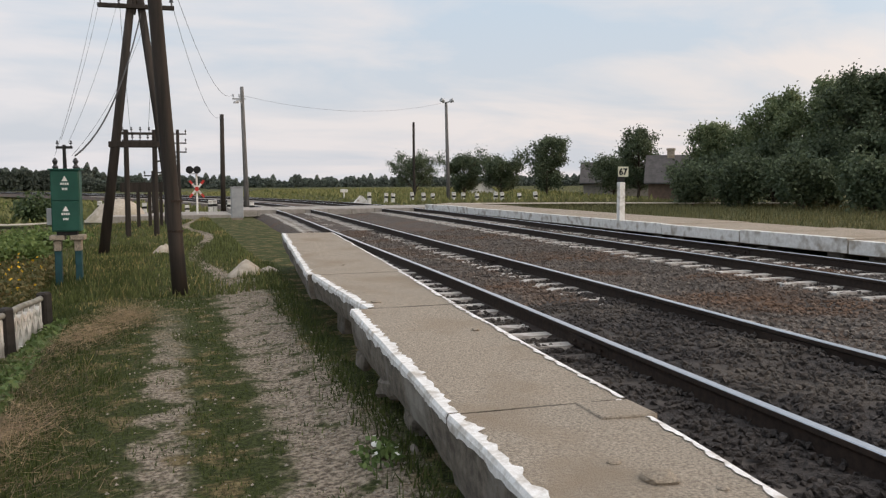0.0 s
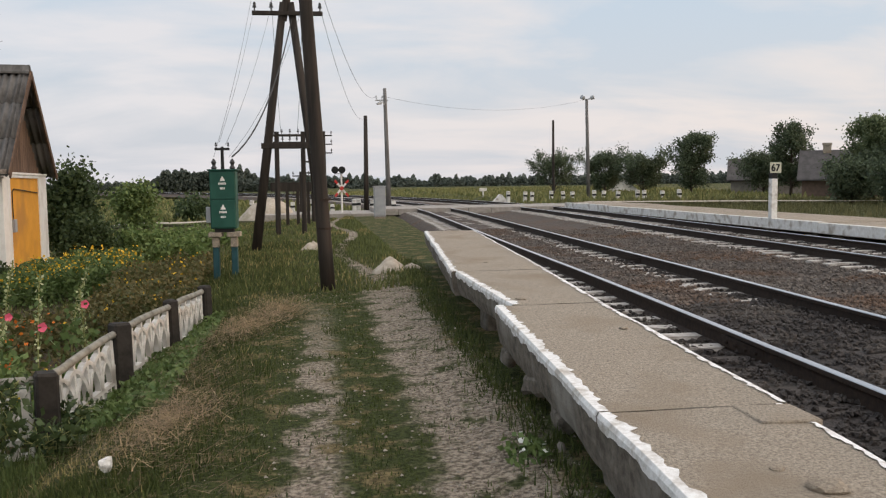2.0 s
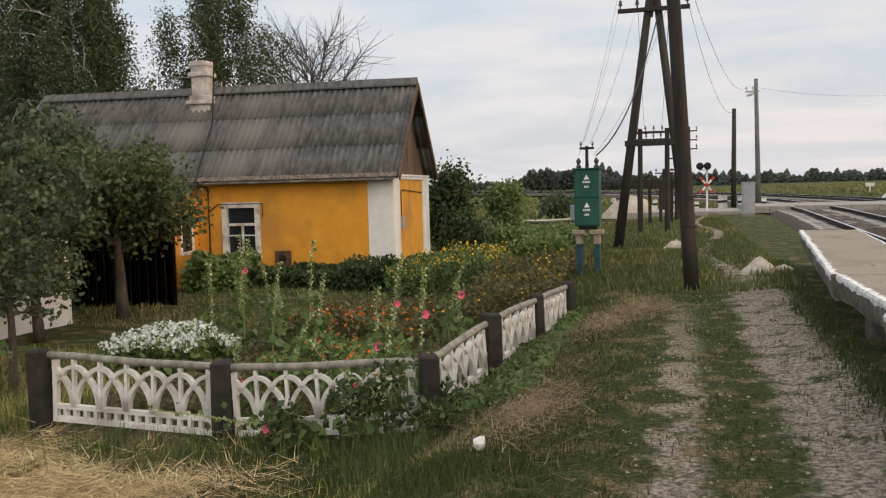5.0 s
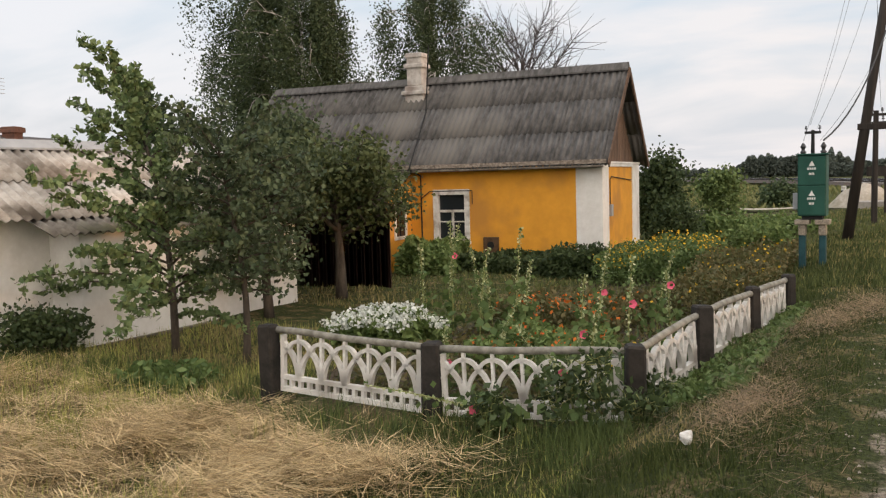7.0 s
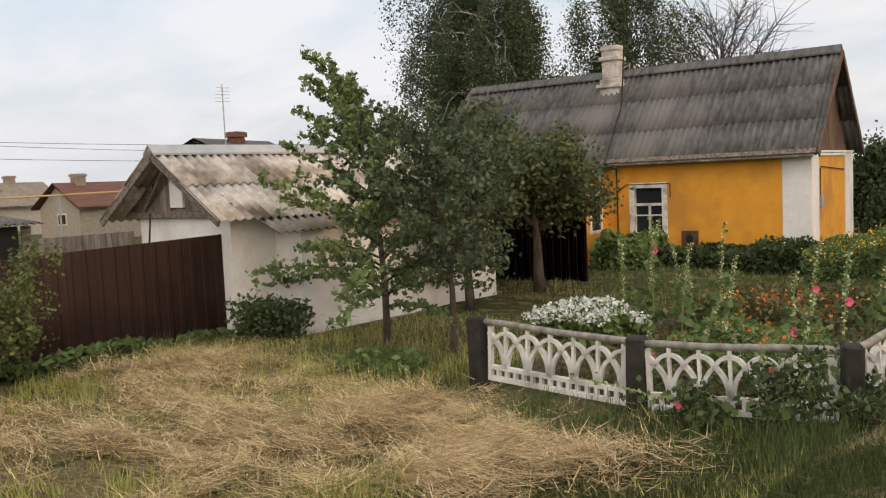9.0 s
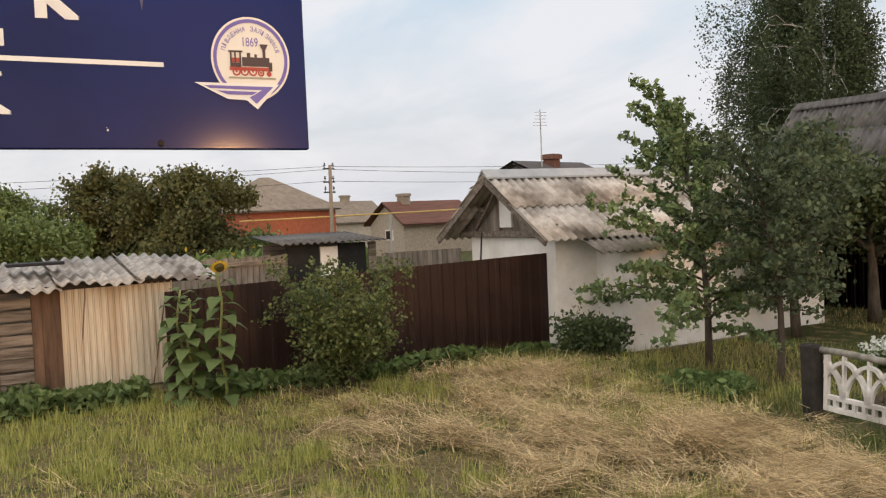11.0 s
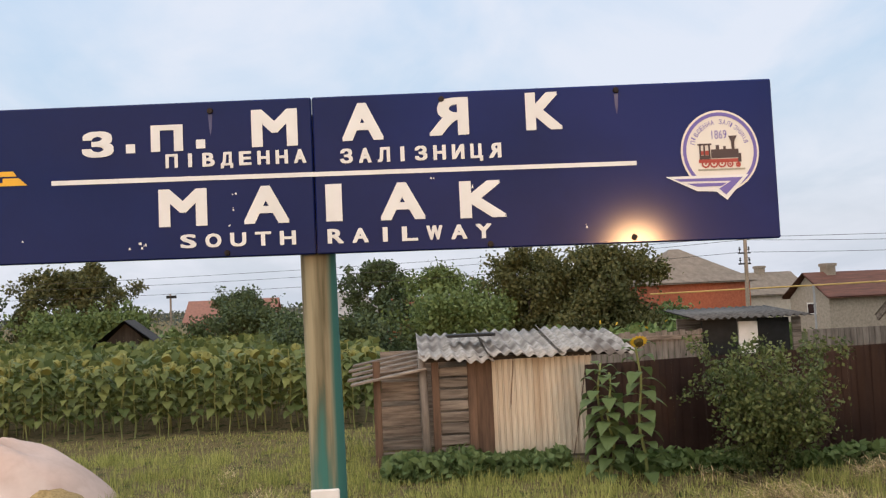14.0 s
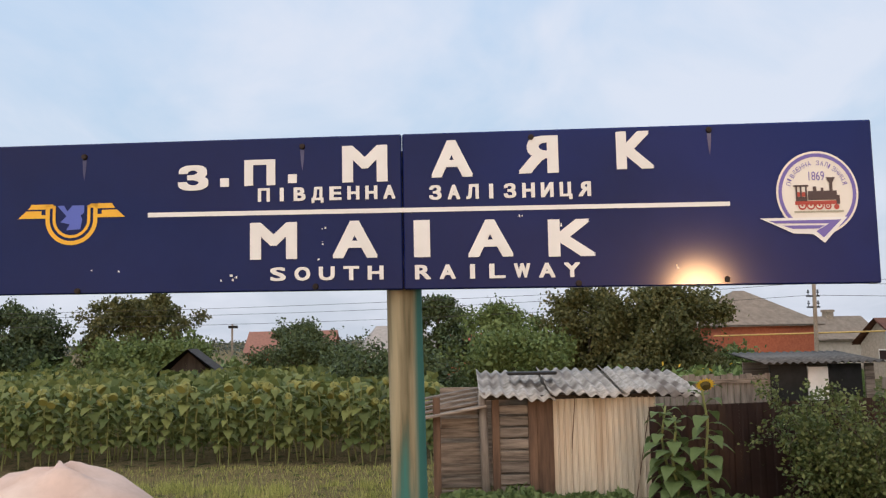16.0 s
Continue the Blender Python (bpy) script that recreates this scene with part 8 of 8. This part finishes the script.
def heart(rng, o, d, size, sagging=0.35):
    """One big heart-shaped leaf as a fan of faces bent along its rib."""
    d = Vector(d).normalized()
    side = d.cross(Vector((0, 0, 1))).normalized()
    out = []
    prof = [(-0.10, 0.22), (0.06, 0.50), (0.30, 0.58), (0.58, 0.44), (0.85, 0.18), (1.0, 0.0)]
    P = []
    for t, w in prof:
        c = Vector(o) + d * (size * t) + Vector((0, 0, -sagging * size * t * t))
        P.append((c - side * (w * size) + Vector((0, 0, 0.06 * size)), c, c + side * (w * size) + Vector((0, 0, 0.06 * size))))
    return P


def add_heart(bm, P):
    rows = [[bm.verts.new(v) for v in r] for r in P]
    for a, b in zip(rows, rows[1:]):
        for i in range(2):
            bm.faces.new((a[i], a[i + 1], b[i + 1], b[i]))


def big_sunflower(x, y, h, seed, head=True):
    rng = random.Random(seed)
    z0 = float(ground_z(x, y)) - 0.05
    root = thing("sunflower", "tall sunflower with large drooping heart-shaped leaves", "sunflower", "sunflowers by the coop")
    pts = [(x + 0.05 * math.sin(i + seed), y + 0.04 * math.cos(i * 1.3 + seed), z0 + h * i / 8) for i in range(9)]
    bm = bmesh.new()
    pipe(bm, pts, [0.022 - 0.0012 * i for i in range(9)], 7)
    part("stem", bm, STALK, root, smooth=True)
    for k in range(34):
        f = 0.10 + 0.88 * k / 34
        j = min(int(f * 8), 7)
        o = Vector(pts[j]).lerp(Vector(pts[j + 1]), f * 8 - j)
        a = k * 2.4 + rng.uniform(-0.4, 0.4)
        d = Vector((math.cos(a), math.sin(a), 0.1 if k < 28 else 0.7))
        s = (0.27 - 0.14 * abs(f - 0.5)) * rng.uniform(0.8, 1.1)
        bm = bmesh.new()
        e = o + d * 0.10
        pipe(bm, [o, o + d * 0.05 + Vector((0, 0, 0.02)), e], 0.006, 4)
        add_heart(bm, heart(rng, e, d, s * 0.74, rng.uniform(0.6, 1.15)))
        part("leaf", bm, LEAF_SUNDARK, root)
    if head:
        c = Vector(pts[-1]) + Vector((0.08, 0.03, -0.02))
        bm = bmesh.new()
        rod(bm, c, c + Vector((0.03, 0, -0.03)), 0.06, 0.05, 14)
        hd = part("flower_head", bm, mat("sunflower_seed", (0.10, 0.085, 0.02), (0.06, 0.04, 0.015), 30, 0.9, 0.5), root)
        bm = bmesh.new()
        for k in range(16):
            a = 2 * math.pi * k / 16
            u, v = Vector((0.1, 1, 0)), Vector((0.7, 0, 0.7))
            r = u * math.cos(a) + v * math.sin(a)
            t = u * -math.sin(a) + v * math.cos(a)
            bm.faces.new([bm.verts.new(p) for p in (c + r * 0.055 - t * 0.012, c + r * 0.085 - t * 0.016, c + r * 0.115, c + r * 0.085 + t * 0.016, c + r * 0.055 + t * 0.012)])
        part("petals", bm, YELLOWF, hd)


big_sunflower(-10.35, 1.38, 1.35, 3, False)
big_sunflower(-10.2, 1.72, 1.75, 5)
big_sunflower(-10.5, 1.30, 1.45, 8, False)


def field_plant(seed):
    """Stem, leaves and drooping head of a field sunflower about 1.4 m high."""
    rng = random.Random(seed)
    stem, leaf, head = bmesh.new(), bmesh.new(), bmesh.new()
    h = 1.35
    pipe(stem, [(0.02 * math.sin(i + seed), 0.02 * math.cos(i * 2 + seed), h * i / 5) for i in range(6)] + [(0.10, 0.03, h + 0.02), (0.14, 0.04, h - 0.05)], 0.013, 5)
    for k in range(24):
        f = 0.30 + 0.70 * k / 24
        a = k * 2.4 + rng.uniform(-0.4, 0.4)
        d = Vector((math.cos(a), math.sin(a), -0.1))
        o = Vector((0, 0, h * f))
        add_heart(leaf, heart(rng, o + d * 0.06, d, 0.145 * rng.uniform(0.6, 1.2), rng.uniform(0.35, 1.1)))
    rod(head, (0.14, 0.04, h - 0.03), (0.19, 0.05, h - 0.07), 0.075, 0.085, 10)
    return stem, leaf, head


def sunflower_field():
    rng = random.Random(12)
    protos = []
    spots = []
    y = -27.0
    rows = 0
    x = -16.4
    while x > -34:
        y = -30 + rng.uniform(0, 0.3)
        while y < -1.4 - 0.06 * (-16.4 - x):
            spots.append((x + rng.uniform(-0.12, 0.12), y + rng.uniform(-0.12, 0.12)))
            y += 0.34 if x > -22 else 0.5
        x -= 0.62
    near = [p for p in spots if p[0] > -18.2]
    near = near[:: max(1, len(near) // 230)]
    near_set = set(near)
    for v in range(3):
        st, lf, hd = field_plant(v)
        px, py = near[v]
        root = thing("field_sunflower", "field sunflower with drooping leaves and ripening head", "sunflower", "sunflower field", at=(px, py, float(ground_z(px, py)) - 0.03))
        part("stem", st, STALK, root)
        part("foliage", lf, LEAF_SUN, root)
        part("flower_head", hd, leafmat("ripening_head", (0.13, 0.17, 0.05), (0.27, 0.26, 0.07)), root)
        protos.append(root)
    for i, (px, py) in enumerate(near[3:]):
        s = rng.uniform(0.85, 1.15)
        o = copy_thing(protos[i % 3], pose(px, py, float(ground_z(px, py)) - 0.03, rng.uniform(-5, 5), rng.uniform(-5, 5), rng.uniform(0, 360)))
        o.scale = (s, s, s)
    nrng = np.random.default_rng(4)
    rest = np.array([p for p in spots if p not in near_set])
    k = len(rest)
    C, S = [], []
    for j in range(12):
        a = nrng.uniform(0, 6.28, k)
        r = nrng.uniform(0.05, 0.2, k)
        z = ground_z(rest[:, 0], rest[:, 1]) + 0.25 + 1.12 * nrng.uniform(0, 1, k) ** 0.7
        C.append(np.stack([rest[:, 0] + r * np.cos(a), rest[:, 1] + r * np.sin(a), z], -1))
    q = quads("sunflower_crop", leaf_quads(np.concatenate(C), 0.24, nrng, 1.3, 0.3, 0.5), LEAF_SUN)
    tagged(q, "dense crop of sunflower leaves further into the field", "crop", kind="stuff")
    Zr = ground_z(rest[:, 0], rest[:, 1]) + 1.38
    m = nrng.uniform(0, 1, k) < 0.10
    q = quads("sunflower_heads", leaf_quads(np.stack([rest[m, 0], rest[m, 1], Zr[m]], -1), 0.16, nrng, 1.0), leafmat("ripening_head", (0.13, 0.17, 0.05), (0.27, 0.26, 0.07)))
    tagged(q, "ripening sunflower heads above the crop", "crop", kind="stuff")
    Xs, Ys = rest[:, 0], rest[:, 1]
    blades("sunflower_stalks", Xs, Ys, np.full(k, 1.3), 0.03, STALK, "pale sunflower stalks of the crop", nrng, 0.06)


sunflower_field()

# ---------------- garden plants ----------------


def hollyhock(x, y, h, seed, blooms, colour=PINKF, lean=(0, 0)):
    rng = np.random.default_rng(seed)
    z0 = float(ground_z(x, y)) - 0.04
    root = thing("hollyhock", "tall hollyhock stalk with buds and a few pink blooms" if colour is PINKF else "tall hollyhock stalk with pale buds", "flower", "hollyhocks")
    pts = [Vector((x + lean[0] * f * f, y + lean[1] * f * f, z0 + h * f * (1 if abs(lean[0]) + abs(lean[1]) < 0.5 else 0.45))) for f in np.linspace(0, 1, 8)]
    bm = bmesh.new()
    pipe(bm, pts, [0.012 - 0.001 * i for i in range(8)], 5)
    part("stem", bm, STALK, root)
    C, S = [], []
    for i in range(80):
        f = rng.uniform(0.03, 1.0) ** 1.3
        j = min(int(f * 7), 6)
        o = pts[j].lerp(pts[j + 1], f * 7 - j)
        r = 0.17 * (1 - f) + 0.03
        C.append(tuple(o + Vector(rng.normal(size=3)) * r * 0.6))
        S.append(0.095 * (1 - f) + 0.03)
    quads("foliage", leaf_quads(C, np.array(S), rng, 1.15), LEAF_APPLE, root)
    B = []
    for i in range(56):
        f = 0.40 + 0.60 * i / 56
        j = min(int(f * 7), 6)
        o = pts[j].lerp(pts[j + 1], f * 7 - j)
        B.append(tuple(o + Vector((0.025 * math.cos(i * 2.4), 0.025 * math.sin(i * 2.4), 0))))
    buds = quads("bud", leaf_quads(B, 0.034, rng, 1.1), leafmat("pale_buds", (0.250, 0.300, 0.130), (0.580, 0.580, 0.350)), root)
    tagged(buds, kind="stuff")
    for k in range(blooms):
        f = rng.uniform(0.5, 0.9)
        j = min(int(f * 7), 6)
        o = pts[j].lerp(pts[j + 1], f * 7 - j) + Vector((0.05, -0.05, 0))
        bm = bmesh.new()
        c = bm.verts.new(o + Vector((-0.015, 0.015, 0)))
        ringv = []
        for q in range(10):
            a = 2 * math.pi * q / 10
            rr = 0.048 if q % 2 == 0 else 0.041
            ringv.append(bm.verts.new(o + Vector((rr * math.cos(a) * 0.8, rr * math.cos(a) * 0.5, rr * math.sin(a)))))
        for q in range(10):
            bm.faces.new((c, ringv[q], ringv[(q + 1) % 10]))
        part("bloom", bm, colour, root, "pink bloom")


for i, (x, y, h, b) in enumerate(((-5.9, 10.5, 1.35, 1), (-5.65, 10.2, 1.5, 0), (-5.4, 10.6, 1.2, 0), (-5.1, 10.3, 1.1, 0), (-4.85, 10.5, 1.45, 0), (-4.6, 10.2, 1.25, 0), (-5.75, 9.6, 1.2, 0), (-5.0, 9.7, 1.25, 1), (-3.05, 8.0, 1.15, 2), (-2.85, 7.7, 0.95, 1), (-2.65, 8.3, 1.2, 1), (-3.3, 7.6, 0.9, 1), (-2.45, 9.2, 1.3, 2), (-2.7, 7.1, 0.75, 1), (-4.1, 7.2, 0.8, 1), (-4.4, 9.0, 0.9, 1), (-3.6, 10.2, 1.15, 1), (-3.2, 11.4, 1.0, 0))):
    r = random.Random(500 + i)
    hollyhock(x, y, h * r.uniform(0.8, 1.25), 200 + i, 1 if b and i % 2 == 0 else 0, PINKF, (r.uniform(-0.22, 0.22), r.uniform(-0.22, 0.22)))
hollyhock(-3.0, 6.35, 1.0, 260, 1, PINKF, (-1.1, -0.55))
hollyhock(-2.5, 6.45, 0.7, 261, 1, PINKF, (-0.2, -0.1))


def flower_bed(name, label, x0, x1, y0, y1, h, n, leaf, material, petals, pn, psize, seed):
    rng = np.random.default_rng(seed)
    root = thing(name, label, "flowers")
    X, Y = rng.uniform(x0, x1, n), rng.uniform(y0, y1, n)
    env = 0.55 + 0.45 * np.clip(patchy(X, Y, 1.6, seed) + 0.5, 0, 1)
    Z = ground_z(X, Y) + h * env * rng.uniform(0.05, 1, n)
    quads("foliage", leaf_quads(np.stack([X, Y, Z], -1), leaf, rng, 1.8), material, root)
    if pn:
        X, Y = rng.uniform(x0, x1, pn), rng.uniform(y0, y1, pn)
        env = 0.55 + 0.45 * np.clip(patchy(X, Y, 1.6, seed) + 0.5, 0, 1)
        Z = ground_z(X, Y) + h * env * rng.uniform(0.75, 1.1, pn)
        q = quads("blossom", leaf_quads(np.stack([X, Y, Z], -1), psize, rng, 1.0, 0.4), petals, root)
    return root


flower_bed("white_phlox", "dense cluster of white phlox in bloom", -6.7, -5.4, 8.6, 9.7, 0.55, 2200, 0.06, LEAF_LIGHT, WHITEF, 2600, 0.045, 301)
flower_bed("orange_marigolds", "low bed of orange marigolds gone ragged", -5.4, -3.6, 10.6, 12.6, 0.42, 3500, 0.055, LEAF_RUST, ORANGEF, 260, 0.05, 302)
flower_bed("orange_marigolds", "ragged orange flowers between dry stems", -4.6, -3.2, 8.4, 9.8, 0.38, 2600, 0.055, LEAF_LIGHT, ORANGEF, 90, 0.05, 303)
flower_bed("yellow_daisies", "mass of yellow daisies beside the house", -5.7, -3.6, 15.8, 18.4, 0.78, 8000, 0.05, LEAF_APPLE, YELLOWF, 620, 0.05, 304)
flower_bed("yellow_daisies", "tall dry weeds with scattered yellow flowers", -3.6, -1.9, 12.0, 16.5, 0.48, 7000, 0.042, LEAF_RUST, YELLOWF, 110, 0.045, 305)
flower_bed("yellow_marigolds", "small yellow flowers along the low fence", -2.75, -2.15, 7.4, 8.6, 0.42, 1500, 0.05, LEAF_LIGHT, YELLOWF, 90, 0.05, 306)
flower_bed("garden_greens", "tangled green garden plants", -5.4, -2.3, 6.9, 10.5, 0.22, 5500, 0.040, LEAF_RUST, YELLOWF, 0, 0.05, 307)
flower_bed("garden_greens", "tangled green plants between the flower beds", -6.2, -2.3, 11.0, 15.0, 0.16, 4500, 0.040, LEAF_RUST, YELLOWF, 0, 0.05, 308)
flower_bed("dark_box_hedge", "dark bushy plants along the house wall", -9.6, -6.9, 17.2, 18.3, 0.55, 8000, 0.06, LEAF_DARK, YELLOWF, 0, 0.05, 309)
flower_bed("leafy_vine", "pale green leafy bush under the window", -10.6, -9.3, 16.6, 17.8, 0.85, 4500, 0.10, LEAF_LIGHT, YELLOWF, 0, 0.05, 310)
flower_bed("lavender_hedge", "dark grey-green feathery plants at the white corner", -7.0, -5.6, 16.8, 17.9, 0.75, 6000, 0.06, LEAF_DARK, YELLOWF, 0, 0.05, 311)
flower_bed("coop_weeds", "low leafy weeds along the coop wall", -11.75, -10.9, -1.4, 1.0, 0.32, 3500, 0.08, LEAF_SUNDARK, YELLOWF, 0, 0.05, 312)
flower_bed("fence_weeds", "weeds along the brown fence", -11.1, -10.5, 1.6, 6.8, 0.30, 4000, 0.07, LEAF_APPLE, YELLOWF, 0, 0.05, 313)
flower_bed("slope_weeds", "broad-leaved green weeds below the garden fence", -2.1, -1.2, 6.5, 10.5, 0.13, 5000, 0.035, LEAF_APPLE, YELLOWF, 0, 0.05, 314)
flower_bed("platform_bush", "small weed with pale leaves under the slab edge", 0.86, 1.04, 4.2, 4.6, 0.09, 90, 0.035, LEAF_APPLE, WHITEF, 10, 0.03, 315)
flower_bed("field_weeds", "dark patch of weeds in the mown field", -7.5, -6.5, 6.1, 6.7, 0.30, 900, 0.06, LEAF_APPLE, YELLOWF, 0, 0.05, 316)
flower_bed("garden_thicket", "vines and greenery beyond the brown fence", -24, -19, 1.5, 8.0, 1.5, 9000, 0.14, LEAF_LIGHT, YELLOWF, 60, 0.12, 317)
flower_bed("garden_thicket", "overgrown bushes behind the sunflower field", -36, -34, -26, -2, 1.8, 9000, 0.2, LEAF_FARLIGHT, YELLOWF, 0, 0.12, 318)


# pebbles and chips on the path and platform
def pebbles():
    rng = np.random.default_rng(15)
    k = 2600
    Y = 1.5 + 14 * rng.uniform(0, 1, k) ** 1.6
    X = np.where(rng.uniform(0, 1, k) < 0.75, 0.8, -0.12) + rng.normal(size=k) * 0.22
    s = rng.uniform(0.004, 0.016, k)
    Z = ground_z(X, Y) + s * 0.3
    base = np.array([[1, 0, 0], [-0.5, 0.87, 0], [-0.5, -0.87, 0], [0.1, 0.05, 0.75]])
    Q = base[None] * (1 + rng.uniform(-0.3, 0.3, (k, 4, 3))) * s[:, None, None] + np.stack([X, Y, Z], -1)[:, None]
    F = (np.array([[0, 1, 3], [1, 2, 3], [2, 0, 3]])[None] + 4 * np.arange(k)[:, None, None]).reshape(-1, 3)
    me = bpy.data.meshes.new("pebbles")
    me.from_pydata(Q.reshape(-1, 3).tolist(), [], F.tolist())
    me.materials.append(mat("pale_pebble", (0.42, 0.37, 0.31), (0.26, 0.23, 0.19), 20, 0.95, 0.2, obj_random=0.3))
    tagged(new("pebbles", me), "small pale stones scattered on the path", "gravel", kind="stuff")


pebbles()
for i, (x, y, s) in enumerate(((1.62, 2.75, 0.07), (1.55, 2.95, 0.03), (1.78, 2.6, 0.025), (1.45, 6.6, 0.04), (1.85, 5.4, 0.03), (1.7, 9.3, 0.03))):
    bm = bmesh.new()
    bmesh.ops.create_icosphere(bm, subdivisions=2, radius=s)
    zt = float(np.interp(y, [0.2, 3.7, 3.75, 6.3, 8.5, 14.9], [0.36, 0.445, 0.46, 0.565, 0.60, 0.645]))
    for v in bm.verts:
        v.co *= 1 + 0.35 * noise.noise(v.co * 25 + Vector((i, 0, 0)))
        v.co.z *= 0.35
        v.co += Vector((x, y, zt + s * 0.12))
    tagged(part("concrete_chip", bm, CONCRETE), "flat chip of broken concrete on the platform", "rubble", "platform rubble")
# thin cracks with a lifted flake at the slab joint
bm = bmesh.new()
box(bm, (1.76, 3.44, 0.40), (2.03, 3.71, 0.453), pose(0, 0, 0), bevel=0.006)
for v in bm.verts:
    if v.co.x < 1.8:
        v.co.y += 0.12 * (1.9 - v.co.x)
tagged(part("lifted_flake", bm, CONCRETE), "lifted concrete flake at the cracked slab corner", "rubble")
